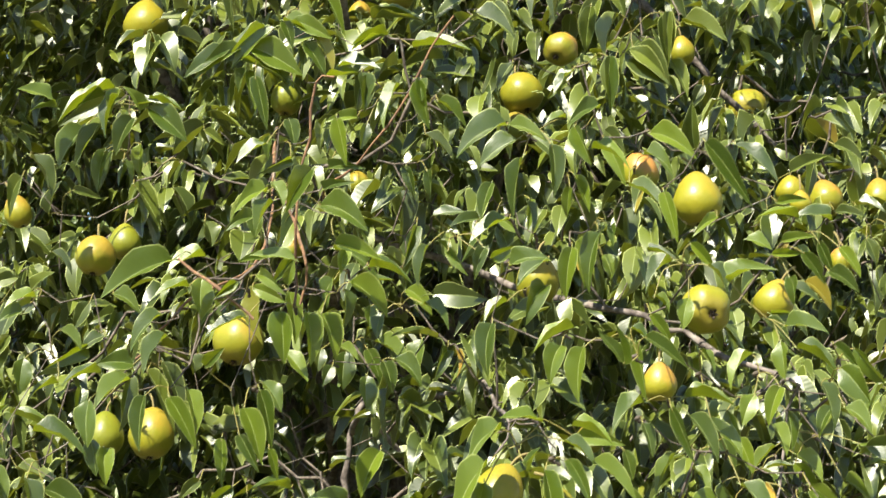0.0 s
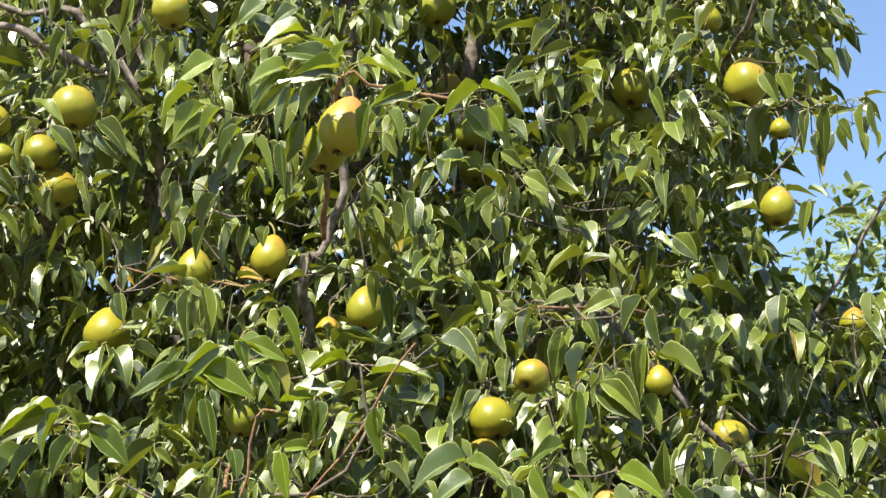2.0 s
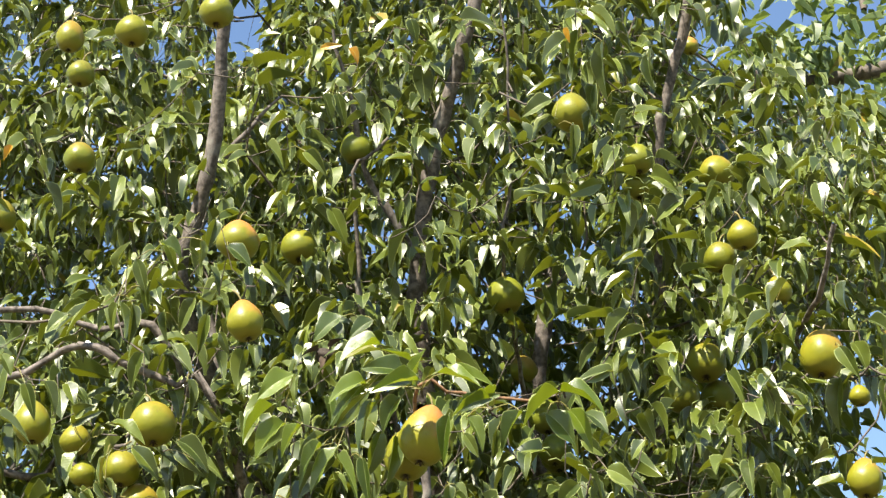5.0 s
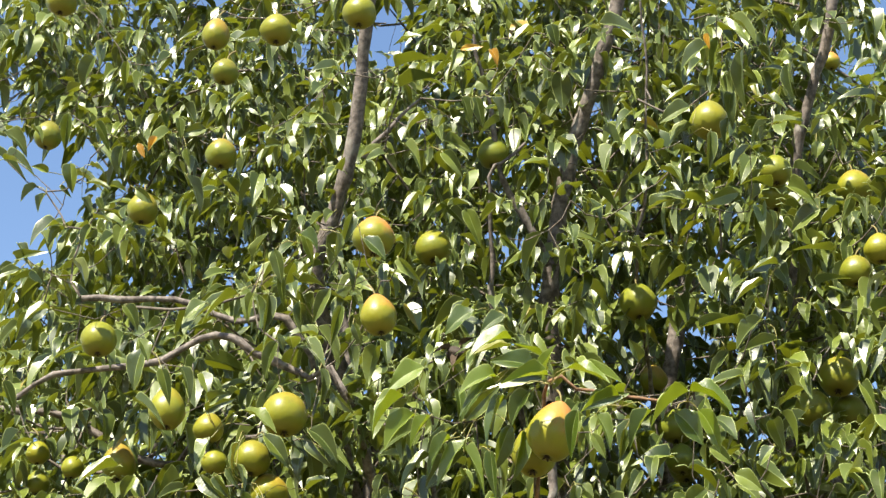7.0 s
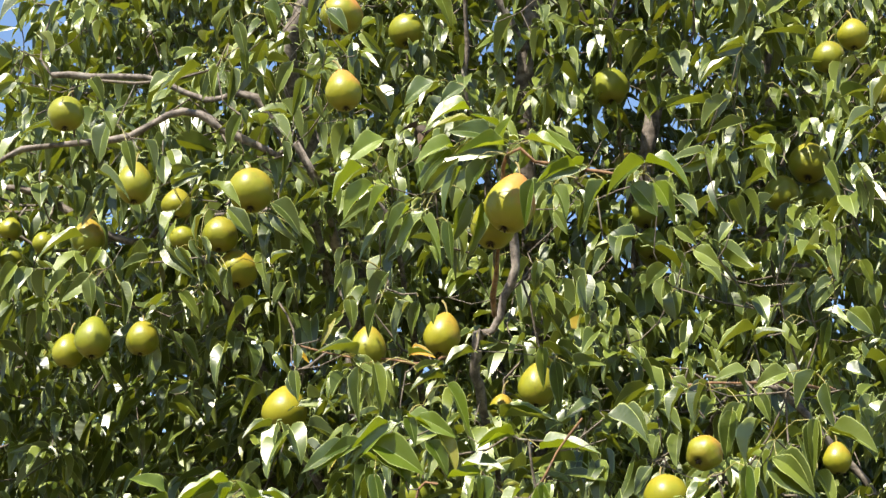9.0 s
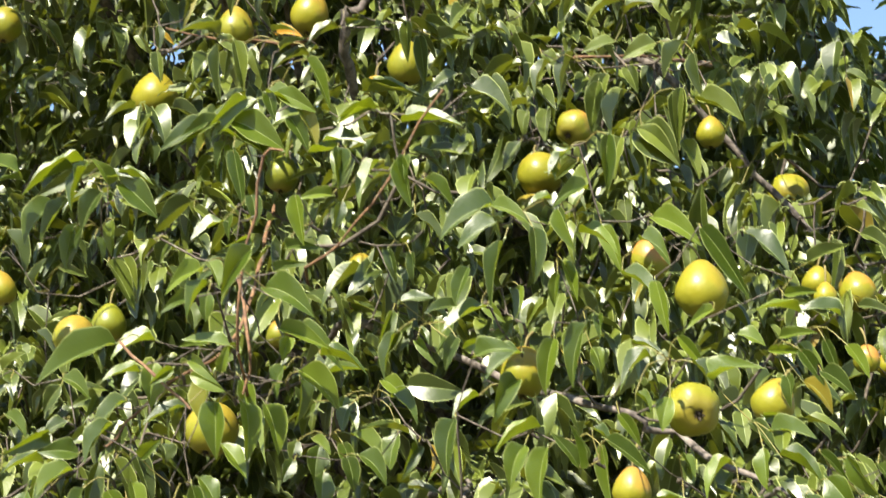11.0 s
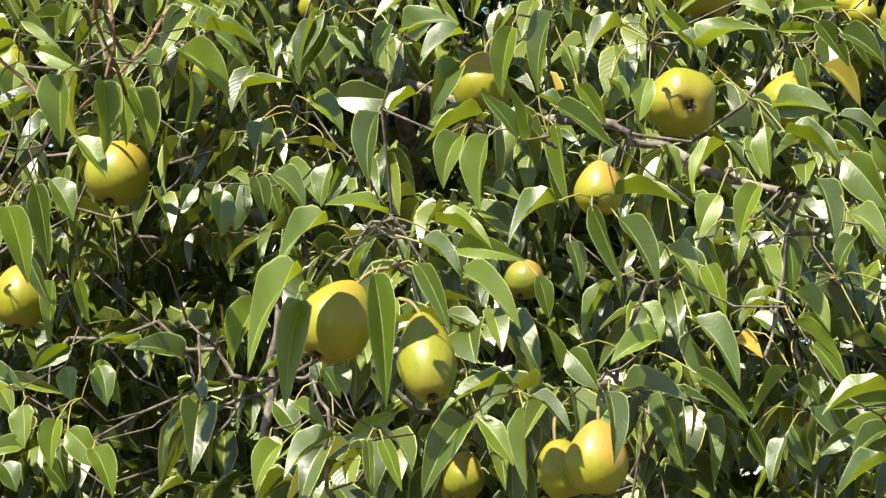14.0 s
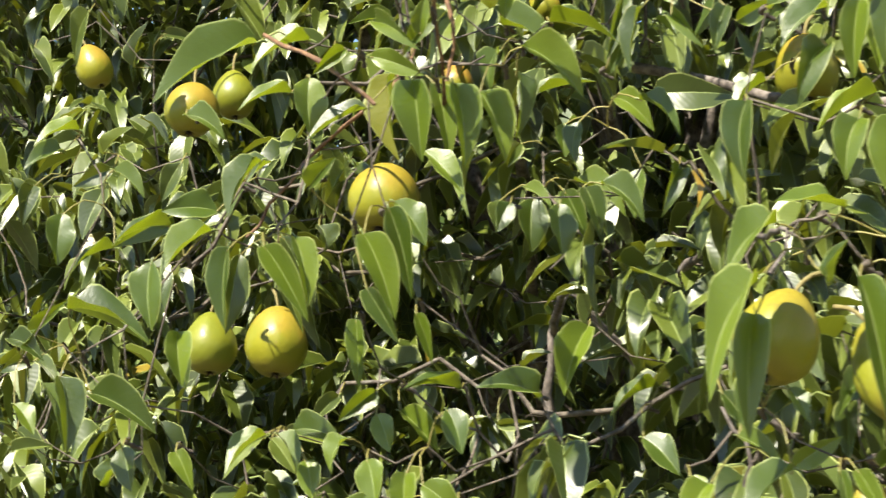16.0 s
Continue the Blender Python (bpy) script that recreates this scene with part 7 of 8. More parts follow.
shoot((0.148, 3.170, 3.430), [
    (-0.009, -0.039, -0.017, 175, -29, -49, 0.065, 0.040, 0),
    (0.014, -0.005, 0.041, 176, -22, -48, 0.076, 0.038, 0),
    (-0.006, -0.022, -0.047, 169, -43, -55, 0.058, 0.037, 1),
])
shoot((0.196, 3.154, 3.557), [
    (-0.001, -0.023, -0.002, 120, -66, -109, 0.075, 0.028, 2),
    (0.044, -0.012, -0.021, 85, -66, -156, 0.119, 0.042, 4),
    (-0.019, -0.023, -0.022, 166, -38, -55, 0.069, 0.044, 3),
    (-0.025, -0.029, 0.013, -31, 14, 53, 0.046, 0.029, 0),
])
shoot((0.242, 3.214, 3.449), [
    (-0.028, -0.014, -0.025, 126, -70, -107, 0.058, 0.027, 2),
    (0.028, -0.030, 0.009, -1, -33, 61, 0.056, 0.036, 0),
])
shoot((0.328, 3.273, 3.572), [
    (0.000, -0.022, -0.008, 63, -69, 171, 0.074, 0.031, 4),
])
shoot((0.487, 3.283, 3.535), [
    (0.001, -0.006, -0.040, -175, 1, -48, 0.071, 0.039, 3),
    (-0.001, -0.038, 0.024, 175, -28, -48, 0.045, 0.029, 1),
])
shoot((0.353, 3.386, 3.345), [
    (-0.030, -0.028, 0.013, 2, -37, 64, 0.068, 0.044, 6),
    (0.030, -0.016, -0.029, 168, -37, -52, 0.070, 0.045, 0),
])
shoot((0.164, 3.261, 3.274), [
    (0.000, -0.022, -0.008, -170, 4, -47, 0.088, 0.053, 3),
])
shoot((-0.137, 3.493, 3.479), [
    (0.000, -0.022, -0.008, -164, -2, -45, 0.058, 0.036, 3),
])
shoot((-0.159, 3.474, 3.386), [
    (0.000, -0.022, -0.008, 133, -76, -112, 0.047, 0.030, 2),
])
shoot((-0.284, 3.332, 3.311), [
    (0.000, -0.022, -0.008, 39, -63, 111, 0.078, 0.036, 7),
])
shoot((0.064, 3.131, 3.320), [
    (0.018, -0.007, -0.037, 3, -38, 64, 0.052, 0.033, 1),
    (-0.018, -0.037, 0.021, 180, -40, -50, 0.040, 0.026, 3),
])
shoot((0.190, 3.074, 3.563), [
    (0.000, -0.022, -0.008, -172, -7, -46, 0.056, 0.036, 3),
])
shoot((-0.416, 3.303, 3.564), [
    (0.000, -0.022, -0.008, -7, 8, 49, 0.087, 0.056, 1),
])
shoot((-0.360, 3.289, 3.487), [
    (0.000, -0.022, -0.008, 173, -46, -58, 0.063, 0.040, 6),
])
shoot((-0.412, 3.256, 3.639), [
    (0.000, -0.022, -0.008, -13, 6, 50, 0.047, 0.030, 0),
])
shoot((-0.424, 3.224, 3.377), [
    (0.000, -0.022, -0.008, -166, -26, -44, 0.044, 0.028, 0),
])
shoot((-0.387, 3.104, 3.271), [
    (0.000, -0.022, -0.008, 175, -57, -62, 0.045, 0.029, 7),
])
shoot((-0.528, 3.233, 3.566), [
    (0.000, -0.022, -0.008, -164, -16, -44, 0.056, 0.036, 3),
])
shoot((-0.684, 3.201, 3.490), [
    (0.000, -0.022, -0.008, -169, -36, -48, 0.047, 0.030, 6),
])
shoot((-0.821, 3.214, 3.427), [
    (0.002, -0.039, 0.016, 66, -75, 149, 0.045, 0.021, 7),
    (-0.016, -0.019, -0.006, -173, -44, -53, 0.055, 0.035, 3),
    (0.014, -0.009, -0.034, 48, -72, 124, 0.042, 0.022, 4),
])
shoot((-0.808, 3.245, 3.354), [
    (0.000, -0.022, -0.008, 50, -62, 112, 0.084, 0.036, 7),
])
shoot((-0.952, 3.199, 3.421), [
    (0.022, -0.007, -0.027, 97, -74, -171, 0.062, 0.032, 1),
    (-0.022, -0.037, 0.011, 43, -58, 94, 0.063, 0.030, 2),
])
shoot((-1.131, 3.194, 3.432), [
    (0.032, -0.039, -0.012, 26, -51, 72, 0.040, 0.026, 3),
    (-0.032, -0.005, -0.004, 30, -40, 64, 0.064, 0.041, 3),
])
shoot((-1.180, 3.272, 3.411), [
    (0.000, -0.022, -0.008, 22, -25, 52, 0.072, 0.046, 6),
])
shoot((-1.028, 3.176, 3.454), [
    (0.000, -0.022, -0.008, 105, -72, -162, 0.073, 0.033, 4),
])
shoot((-1.031, 3.297, 3.385), [
    (-0.024, -0.020, 0.020, 73, -73, 152, 0.060, 0.039, 7),
    (0.028, -0.059, -0.005, 11, -33, 54, 0.037, 0.023, 3),
    (-0.004, 0.013, -0.039, 25, -58, 79, 0.039, 0.023, 1),
])
shoot((-1.105, 3.297, 3.355), [
    (0.016, -0.042, -0.026, 171, -74, -87, 0.041, 0.026, 4),
    (-0.016, -0.002, 0.010, -167, -51, -54, 0.046, 0.029, 1),
])
shoot((-0.988, 3.276, 3.304), [
    (-0.003, -0.007, 0.021, 26, -61, 84, 0.038, 0.021, 4),
    (0.003, -0.037, -0.037, 8, -19, 49, 0.043, 0.028, 3),
])
shoot((-1.046, 3.268, 3.263), [
    (-0.005, -0.025, -0.005, -171, -45, -53, 0.070, 0.045, 3),
    (0.005, -0.019, -0.011, -175, -58, -62, 0.052, 0.033, 2),
])
shoot((-0.976, 3.136, 3.554), [
    (0.000, -0.022, -0.008, 143, -68, -107, 0.066, 0.042, 7),
])

fruit_ends = len(ends)
for x, y, z, wide, tall, *_ in FRUIT:
    ends.append(np.array([x, y + 0.02, z + wide * tall * 0.5 + 0.03]))
# an open hollow under the shoots, where bare twigs show, cleared along the camera's sight lines
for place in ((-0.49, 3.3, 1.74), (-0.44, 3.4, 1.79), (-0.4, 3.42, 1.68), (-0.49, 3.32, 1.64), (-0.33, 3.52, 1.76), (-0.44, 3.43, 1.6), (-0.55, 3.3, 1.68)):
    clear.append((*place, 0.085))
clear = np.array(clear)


def front(x, z):
    """How far off the crown's face is."""
    return 2.2 + 0.6 * np.clip(z - 1.6, 0, 9) - 0.1 * np.clip(1.4 - z, 0, 1) + np.interp(z, (2.3, 2.8), (0.62, 0.12)) * np.abs(x - 0.1)


# Openings through which the sky shows, fitted to the camera's view: bearing, rise and breadth, as slopes
OPENINGS = [(-0.155, 0.617, 0.0204), (0.047, 0.484, 0.0110), (0.024, 0.624, 0.0133), (-0.298, 0.602, 0.0128), (-0.080, 0.525, 0.0128), (-0.074, 0.469, 0.0128), (0.053, 0.380, 0.0095), (0.134, 0.587, 0.0160), (-0.010, 0.624, 0.0120), (-0.143, 0.637, 0.0161)]
HOLLOWS = [(np.array([-0.30, 2.95, 1.62]), 0.27), (np.array([-0.36, 3.35, 1.6]), 0.3), (np.array([-0.25, 2.78, 1.60]), 0.19), (np.array([-0.30, 3.1, 1.35]), 0.3), (np.array([-0.55, 3.55, 2.25]), 0.26), (np.array([0.06, 3.5, 2.05]), 0.18), (np.array([0.02, 4.0, 3.3]), 0.22)]


def in_crown(p, rng):
    """Which places lie within the crown, with its ragged outline, fitted as slopes from the camera."""
    x, y, z = p.T
    ragged = np.array([noise.noise((a * 2.2, b * 2.2, c * 2.2)) for a, b, c in p])
    tan_x, tan_z = (x - 0.06) / (y - 0.1), (z - 1.7) / (y - 0.1)
    right = np.interp(tan_z, (-0.3, 0.2, 0.25, 0.285, 0.34, 0.38, 0.42, 0.48, 0.535, 0.565, 0.6, 0.7), (0.5, 0.45, 0.32, 0.16, 0.172, 0.197, 0.212, 0.224, 0.235, 0.175, 0.148, 0.13)) + 0.025 * ragged
    left = -np.interp(tan_z, (-0.3, 0.25, 0.38, 0.43, 0.475, 0.51, 0.535, 0.555, 0.58), (0.6, 0.46, 0.43, 0.385, 0.36, 0.325, 0.32, 0.36, 0.46)) + 0.03 * ragged
    inside = (tan_x < right) & (tan_x > left) & (y > front(x, z) + 0.1 + 0.18 * ragged)
    inside &= (y < 5.7 + 0.3 * ragged) & (np.hypot(x + 0.1, y - 4.2) < 2.15 + 0.3 * ragged)
    for across, rise, r in OPENINGS:
        inside &= np.hypot(tan_x - across, tan_z - rise) > r * (1 + 0.5 * ragged)
    for place, r in HOLLOWS:
        inside &= (np.linalg.norm(p - place, axis=1) > r * (1 + 0.4 * ragged)) | (rng.random(len(p)) < 0.15)
    return inside


def spread(count, rng):
    found = np.zeros((0, 3))
    while len(found) < count:
        p = rng.uniform((-2.0, 2.0, 0.7), (1.9, 5.8, 5.2), (4000, 3))
        p = p[in_crown(p, rng)]
        deep = p[:, 1] - front(p[:, 0], p[:, 2])
        high = np.clip((p[:, 2] - 3.3) / 1.2, 0, 1)
        p = p[rng.random(len(p)) < np.interp(deep, (0, 0.35, 0.9, 1.4, 2.4), (1.0, 1.0, 0.75, 0.68, 0.6)) * (1 - 0.1 * high) * np.interp(p[:, 2], (1.9, 2.3), (0.78, 1.0))]
        clump = np.array([noise.noise((a * 3.4 + 7, b * 3.4, c * 3.4)) for a, b, c in p])
        p = p[rng.random(len(p)) < np.interp(clump, (-0.35, 0.1), (0.3, 1.0))]
        found = np.vstack([found, p])
    return found[:count]


for place, r in HOLLOWS[:3]:
    for _ in range(14):
        ends.append(place + grow_rng.normal(0, r * 0.55, 3))
spurs = np.vstack([spread(11500, grow_rng), leafy])
targets = np.vstack([np.array(ends), spurs])

# Fine twigs: each spur and fruit is joined to the nearest wood.
wood_at = np.array(nodes)
parent = [-1] * len(wood_at)
order = np.argsort([np.min(np.sum((wood_at - p) ** 2, 1)) for p in targets])
places_now = np.zeros((len(wood_at) + 8 * len(targets), 3))
places_now[: len(wood_at)] = wood_at
total = len(wood_at)
runs = []
for n in order:
    p = targets[n]
    gap = np.sum((places_now[:total] - p) ** 2, 1)
    hanging = fruit_ends <= n < fruit_ends + len(FRUIT)
    gap = gap + (0.3 if hanging else 0.06) * (places_now[:total, 1] < p[1] - 0.03)  # wood nearer the camera is avoided, so that fruit and spurs stand before what bears them
    near = int(np.argmin(gap))
    start = places_now[near]
    reach = float(np.linalg.norm(start - p))
    steps = max(2, min(7, int(reach / 0.05)))
    sag = np.array([0, 0, -0.12 * reach]) + grow_rng.normal(0, 0.07, 3) * reach
    ids = [near]
    for u in np.arange(1, steps + 1) / steps:
        places_now[total] = start + (p - start) * u + sag * 4 * u * (1 - u)
        parent.append(ids[-1])
        ids.append(total)
        total += 1
    runs.append(ids)
load = np.zeros(total)
for ids in runs:
    load[ids[-1]] += 1
first = len(wood_at)
for n in range(total - 1, first - 1, -1):
    if parent[n] >= 0:
        load[parent[n]] += load[n]
twig_verts, twig_quads, base = [], [], 0
face_of = []  # fruit kept free of twigs: place, reach, towards the sun and the camera's view
for x, y, z, wide, *_ in FRUIT:
    side = NEAR_VIEW if z < 2.05 else FAR_VIEW
    way = side - np.array([x, y, z])
    face_of.append((np.array([x, y, z]), wide * 0.5, np.array(sun_dir), way / np.linalg.norm(way)))


face_at = np.array([row[0] for row in face_of])


def crosses(line):
    for k in np.where(np.sum((face_at - line[len(line) // 2]) ** 2, 1) < 0.3)[0]:
        place, reach, *ways = face_of[k]
        off = line - place
        for way in ways:
            along = off @ way
            apart = np.linalg.norm(off - along[:, None] * way, axis=1)
            if np.any((along > 0.015) & (apart < reach)):
                return True
    return False


for n, ids in zip(order, runs):
    line = places_now[ids]
    if not fruit_ends <= n < fruit_ends + len(FRUIT) and crosses(line):
        continue
    thick = 0.0008 * np.maximum(load[ids], 1) ** 0.42
    thick[0] = thick[1]
    v, q = tube(line - TREE, np.minimum(thick, 0.0034), 4)
    twig_verts.append(v)
    twig_quads.append(q + base)
    base += len(v)
tagged(part("twigwork", mesh_from("twigwork", np.vstack(twig_verts), np.vstack(twig_quads), twig_bark), tree, "thin grey-brown twigs"), kind="stuff")

# The leaves of the inner crown, in drooping rosettes.
leaf_place, leaf_way, leaf_up = [], [], []
for p in spurs:
    count = grow_rng.integers(5, 10)
    start = grow_rng.uniform(0, 2 * np.pi)
    for k in range(count):
        a = start + k * 2.4 + grow_rng.normal(0, 0.3)
        dip = radians(grow_rng.triangular(-6, 62, 92))
        out = np.array([math.cos(a), math.sin(a), 0]) + (0, -0.35, 0)
        out /= np.linalg.norm(out)
        way = out * math.cos(dip) + np.array([0, 0, -math.sin(dip)])
        leaf_place.append(p + out * grow_rng.uniform(0.015, 0.04) + grow_rng.normal(0, 0.008, 3))
        leaf_way.append(way)
        leaf_up.append(np.array([0, -0.2, 0.9]) + out * 0.45 + grow_rng.normal(0, 0.36, 3))
leaf_place, leaf_way, leaf_up = np.array(leaf_place), np.array(leaf_way), np.array(leaf_up)
leaf_length = np.clip(grow_rng.normal(0.060, 0.012, len(leaf_place)), 0.032, 0.088)
leaf_width = leaf_length * grow_rng.uniform(0.44, 0.62, len(leaf_place))
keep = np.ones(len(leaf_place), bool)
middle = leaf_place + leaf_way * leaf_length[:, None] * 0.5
# Drop inner leaves that stand on the camera's sight lines to the cleared places.
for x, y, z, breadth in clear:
    side = NEAR_VIEW if z < 2.05 else FAR_VIEW
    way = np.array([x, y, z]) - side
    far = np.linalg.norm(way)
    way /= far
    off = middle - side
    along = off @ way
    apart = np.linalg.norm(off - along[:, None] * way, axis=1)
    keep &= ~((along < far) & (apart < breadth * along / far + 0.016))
# Inner leaves are dropped from the sun's path so ripe fruit and chosen outer leaves are lit.
to_sun = np.array(sun_dir)
sunny = [(x, y, z, wide * 0.5 + 0.012, 1.6) for x, y, z, wide, tall, tilt, lean, ripe, blush in FRUIT if ripe > 0.52]
sunny += [(*(place + turn3[:, 0] * length * 0.5), 0.014, 0.45) for n, (place, turn3, length, width) in enumerate(outer) if n % 2 and (place[2] > 1.68 or place[0] < 0.15)]
for x, y, z, breadth, reach in sunny:
    off = middle - (x, y, z)
    along = off @ to_sun
    apart = np.linalg.norm(off - along[:, None] * to_sun, axis=1)
    keep &= ~((along > 0.01) & (along < reach) & (apart < breadth + 0.012))
turns = frames(leaf_way, leaf_up)
deep = leaf_place[:, 1] > front(leaf_place[:, 0], leaf_place[:, 2]) + 0.75
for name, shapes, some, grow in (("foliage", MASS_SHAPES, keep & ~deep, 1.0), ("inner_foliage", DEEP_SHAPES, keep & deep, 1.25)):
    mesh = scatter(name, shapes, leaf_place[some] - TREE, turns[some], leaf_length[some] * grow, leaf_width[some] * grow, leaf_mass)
    tagged(part(name, mesh, tree, "glossy green drooping leaves with pale margins"), kind="stuff")


# ---- the fruit ----
def pear_mesh(neck, lobes, seed):
    """A pear of unit width and height: hollow at the stalk, dimple at the calyx, slightly lobed."""
    rng = np.random.default_rng(seed)
    rows, sides = 17, 22
    verts = []
    for r in range(rows):
        s = r / (rows - 1)
        angle = math.pi * (1 - s)
        z = 0.5 * math.cos(angle)
        round_part = math.sin(angle) ** 0.9
        slim = 1 - neck * max(0.0, (s - 0.42) / 0.58) ** 1.25
        radius_now = 0.5 * round_part * slim
        if s < 0.16:
            z += 0.075 * (1 - s / 0.16) ** 2
        if s > 0.93:
            z -= 0.035 * ((s - 0.93) / 0.07) ** 2
        z -= 0.06 * neck
        for k in range(sides):
            a = 2 * math.pi * k / sides
            lump = noise.noise((1.7 * math.cos(a) + seed * 3.1, 1.7 * math.sin(a), 3.2 * s)) * math.sin(math.pi * s)
            bulge = 1 + 0.09 * lump + lobes * math.cos(5 * a + seed) * (1 - s) ** 2 + 0.025 * math.sin(2 * a + seed * 2) + 0.02 * math.sin(3 * a + 4 * s + seed)
            verts.append((radius_now * bulge * math.cos(a), radius_now * bulge * math.sin(a), z))
    i, j = np.meshgrid(np.arange(rows - 1), np.arange(sides), indexing="ij")
    k = (j + 1) % sides
    quads = np.stack([i * sides + j, i * sides + k, (i + 1) * sides + k, (i + 1) * sides + j], -1).reshape(-1, 4)
    return mesh_from("pear_body", verts, quads, pear_skin)


def stalk_mesh(bend):
    line = smooth_line([(0, 0, 0), (bend * 0.2, 0.001, 0.009), (bend * 0.6, 0.004, 0.019), (bend * 1.2, 0.011, 0.027)], 0.004)
    v, q = tube(line, np.linspace(0.0014, 0.0019, len(line)), 6)
    return mesh_from("stalk", v, q, pear_stalk)


def calyx_mesh():
    """Five dry sepals bent outwards round a dark knob."""
    bm = bmesh.new()
    bmesh.ops.create_uvsphere(bm, u_segments=8, v_segments=5, radius=0.0036)
    for n in range(5):
        a = n * 2 * math.pi / 5
        c, s = math.cos(a), math.sin(a)
        rows = [[bm.verts.new((c * r - s * w, s * r + c * w, z)) for w in (-side, side)] for r, side, z in ((0.002, 0.0020, -0.001), (0.005, 0.0017, -0.0042), (0.0075, 0.0005, -0.0052))]
        for low, high in zip(rows, rows[1:]):
            bm.faces.new((low[0], low[1], high[1], high[0]))
    mesh = bpy.data.meshes.new("calyx")
    bm.to_mesh(mesh)
    bm.free()
    mesh.materials.append(calyx_dry)
    return mesh


BODIES = [pear_mesh(0.16, 0.030, 1), pear_mesh(0.30, 0.022, 2), pear_mesh(0.52, 0.015, 3), pear_mesh(0.24, 0.11, 4)]
STALKS = [stalk_mesh(b) for b in (0.004, -0.006, 0.010, -0.012)]
CALYX = calyx_mesh()


def pear(n, x, y, z, wide, tall, tilt, lean, ripe, blush):
    colour = "orange-blushed yellow" if blush > 0.45 else ("green" if ripe < 0.45 else "yellow-green")
    ob = tagged(new("pear"), f"{colour} pear hanging among the leaves", "pear", "pears on the tree")
    ob.matrix_world = pose(x, y, z, -tilt, lean, (n * 47) % 70 - 35)
    shape = 2 if tilt <= 8 or tall > 1.12 else (0 if tall < 1.02 else 1)
    if n % 7 == 3 or tilt > 45:
        shape = 3
    body = part("body", BODIES[shape], ob)
    body.scale = (wide, wide, wide * tall)
    body["ripe"], body["blush"] = ripe, min(0.95, blush * 1.1)
    lift = (0.5 - 0.06 * (0.16, 0.30, 0.52, 0.24)[shape] - 0.04) * wide * tall
    stalk = part("stalk", STALKS[n % 4], ob, "thin greenish-brown stalk")
    stalk.location = (0, 0, lift)
    eye = part("calyx", CALYX, ob, "dry blackish calyx")
    eye.location = (0, 0, (-0.5 + 0.062 - 0.06 * (0.16, 0.30, 0.52, 0.24)[shape]) * wide * tall)
    eye.scale = (wide / 0.07,) * 3
    return ob


for n, row in enumerate(FRUIT):
    pear(n, *row)

# ---- a withered fruit among the leaves ----
def withered_pear(x, y, z, wide):
    """A shrunken fruit on its spur, with dead leaves hanging about it."""
    ob = tagged(new("withered_pear"), "shrivelled blackish-brown pear among dead leaves on a spur", "pear")
    ob.matrix_world = pose(x, y, z)
    bm = bmesh.new()
    bmesh.ops.create_icosphere(bm, subdivisions=3, radius=wide / 2)
    for v in bm.verts:
        v.co *= 1 + 0.30 * noise.noise(v.co * 70) + 0.15 * noise.noise(v.co * 160)
        v.co.z *= 0.8
    mesh = bpy.data.meshes.new("withered_body")
    bm.to_mesh(mesh)
    bm.free()
    mesh.polygons.foreach_set("use_smooth", np.ones(len(mesh.polygons), bool))
    mesh.materials.append(calyx_dry)
    part("body", mesh, ob)
    dead = mesh_from("dead_leaf", *NEAR_SHAPES[6][:2], plain_material("dead_leaf", (0.03, 0.018, 0.010), (0.10, 0.06, 0.03), 90), NEAR_SHAPES[6][2])
    for dx, dz, turn_y, turn_z in ((-0.012, 0.006, 25, 200), (0.014, 0.0, 40, -20), (0.0, -0.004, 75, 250), (0.008, 0.012, -10, 320)):
        leaf = part("dead_leaf", dead, ob, "dry dark-brown curled leaf")
        leaf.matrix_local = pose(dx, -0.008, dz, 0, turn_y, turn_z) @ Matrix.Diagonal((0.038, 0.02, 0.02, 1))
    return ob


withered_pear(-0.283, 3.2, 2.964, 0.034)

# ---- the leaves of the outer shoots: the nearest one by one, the further ones joined ----
OUTER_MESHES = [mesh_from("leaf", v, q, leaf_near, u, crease=r) for v, q, u, r in NEAR_SHAPES]


def droop(n, turn3):
    """The shape of a leaf that hangs with its bow uppermost."""
    kind = (n * 5 + n // 8) % len(KINDS) if outer_kind[n] is None else outer_kind[n]
    return kind + (0 if turn3[2][1] > 0 else len(KINDS))


def spur_mesh(seed):
    """A stubby, ringed fruiting spur that rises from the twig behind it."""
    rng = np.random.default_rng(seed)
    line = smooth_line([(rng.normal(0, 0.003), 0.016, -0.007), (rng.normal(0, 0.002), 0.008, -0.001), (0, 0, 0.001)], 0.0025)
    ringed = 0.0017 + 0.0005 * np.sin(np.arange(len(line)) * 2.6) + np.linspace(0, 0.0009, len(line))
    v, q = tube(line, ringed, 7, 0.2, rng)
    return mesh_from("spur", v, q, twig_bark)


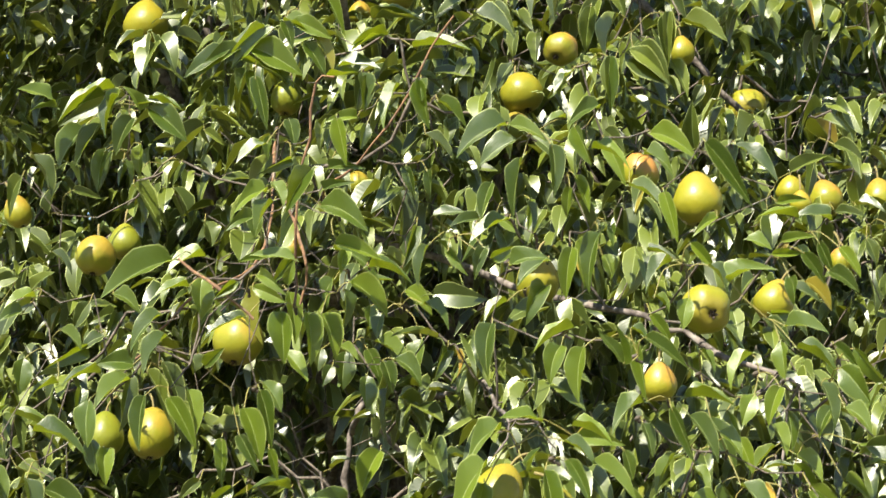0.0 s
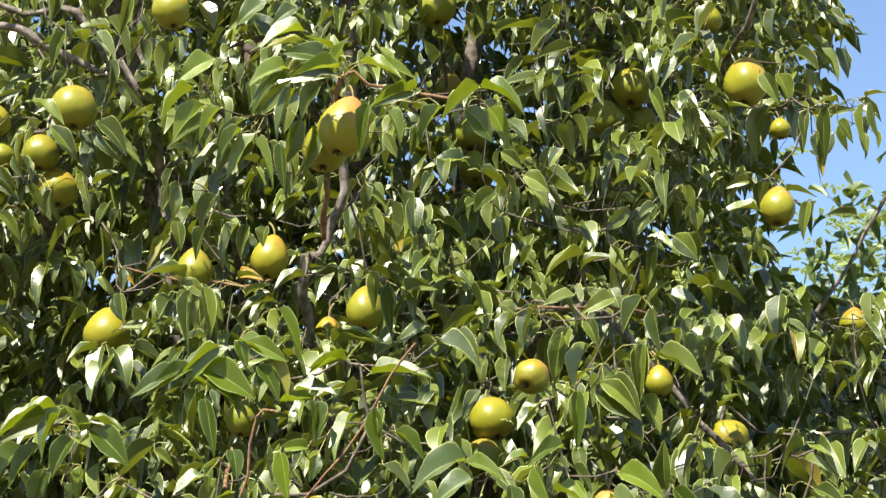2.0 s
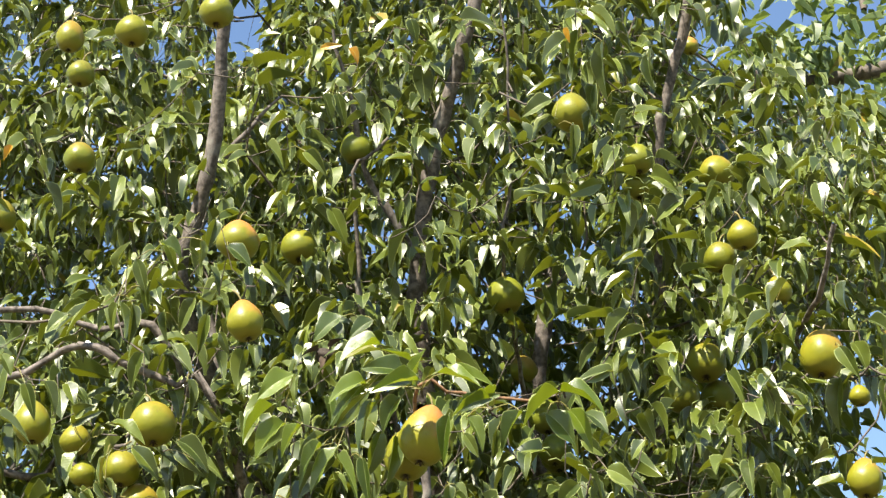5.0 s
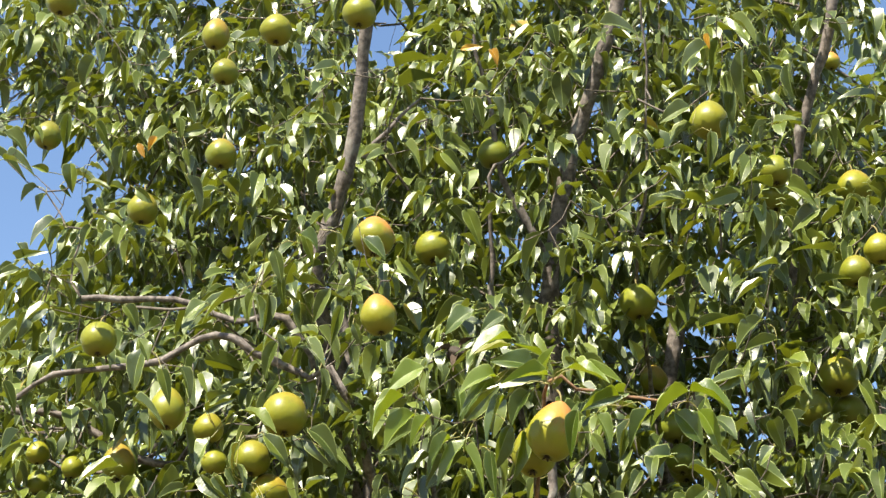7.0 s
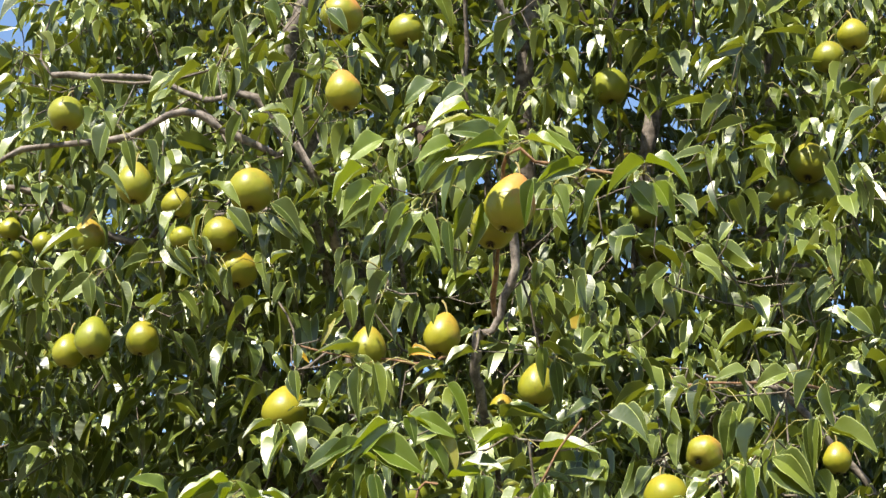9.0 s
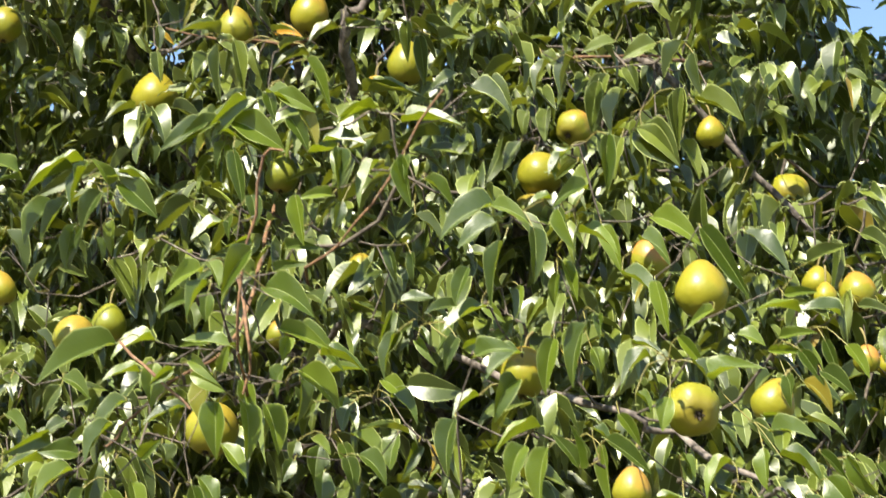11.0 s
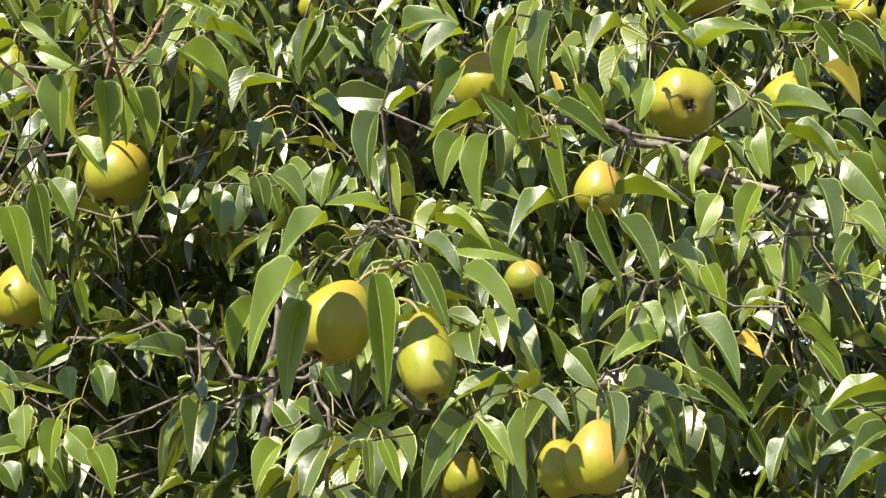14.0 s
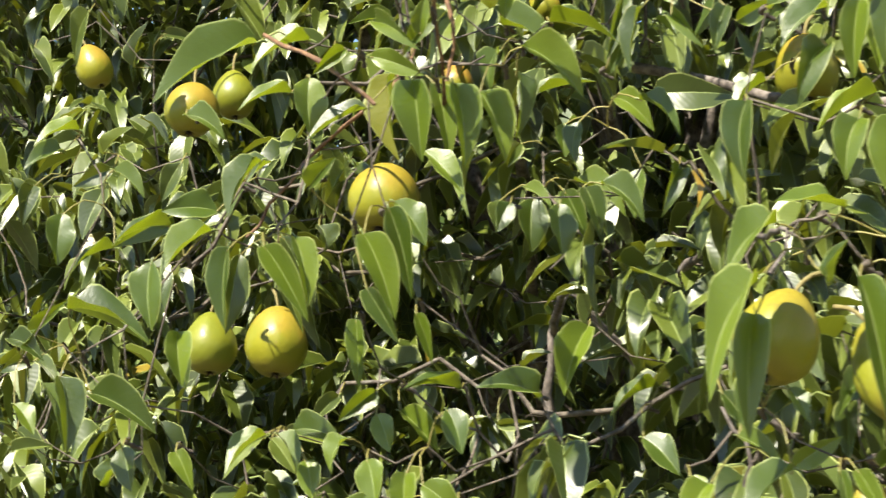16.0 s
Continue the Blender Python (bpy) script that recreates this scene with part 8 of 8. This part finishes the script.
SPURS = [spur_mesh(seed) for seed in range(4)]
spur_at = {}
further = []
for n, (place, turn3, length, width) in enumerate(outer):
    if place[1] > 2.72:
        further.append(n)
        continue
    at = outer_spur[n]
    if at not in spur_at:
        spur_at[at] = part("spur", SPURS[len(spur_at) % len(SPURS)], tree, "stubby ringed grey-brown spur")
        spur_at[at].location = np.array(at) - TREE
    ob = part("leaf", OUTER_MESHES[droop(n, turn3)], spur_at[at])
    m = Matrix([[*turn3[r], place[r] - at[r]] for r in range(3)] + [[0, 0, 0, 1]])
    ob.matrix_local = m @ Matrix.Diagonal((length, width, width, 1))
TURNING_MESHES = [mesh_from("leaf", v, q, leaf_turning, u, crease=r) for v, q, u, r in NEAR_SHAPES[3:6]]
for n, (x, y, z, heading, dip, face, length, width) in enumerate((
    (-0.270, 3.042, 2.509, -6, -6, 69, 0.043, 0.028),
    (-0.462, 3.062, 2.522, 0, -41, 72, 0.033, 0.015),
    (-0.267, 2.995, 3.465, -11, 1, 82, 0.042, 0.015),
    (-0.214, 2.999, 3.466, 32, -65, 120, 0.034, 0.019),
    (0.163, 2.955, 3.458, 34, -72, 131, 0.030, 0.016),
    (-0.835, 2.981, 3.285, 23, -59, 96, 0.030, 0.014),
    (0.380, 2.355, 1.624, -23, -35, 60, 0.030, 0.020),
    (-0.791, 2.940, 3.276, 179, -68, -95, 0.031, 0.020),
)):
    a, b, c = radians(heading), radians(dip), radians(face)
    way = np.array([math.cos(a) * math.cos(b), math.sin(a) * math.cos(b), math.sin(b)])
    side = np.cross(way, (0, 0, 1.0))
    side /= np.linalg.norm(side)
    turn3 = frames(way, side * math.sin(c) + np.cross(side, way) * math.cos(c))
    ob = part("leaf", TURNING_MESHES[n % 3], tree, "orange-yellow leaf about to fall")
    m = Matrix([[*turn3[r], (x, y, z)[r] - TREE[r]] for r in range(3)] + [[0, 0, 0, 1]])
    ob.matrix_local = m @ Matrix.Diagonal((length, width, width, 1))
stalk_verts, stalk_quads, base = [], [], 0
for line in petioles:
    v, q = tube(line - TREE, np.full(len(line), 0.00075), 4)
    stalk_verts.append(v)
    stalk_quads.append(q + base)
    base += len(v)
tagged(part("stalkwork", mesh_from("stalkwork", np.vstack(stalk_verts), np.vstack(stalk_quads), petiole_skin), tree, "thin yellowish leaf stalks"), kind="stuff")
places, turns, lengths, widths = (np.array([outer[n][k] for n in further]) for k in range(4))
chosen = np.array([droop(n, outer[n][1]) for n in further])
tagged(part("outer_foliage", scatter("outer_foliage", NEAR_SHAPES, places - TREE, turns, lengths, widths, leaf_mass, chosen), tree, "glossy green leaves of the outer shoots"), kind="stuff")
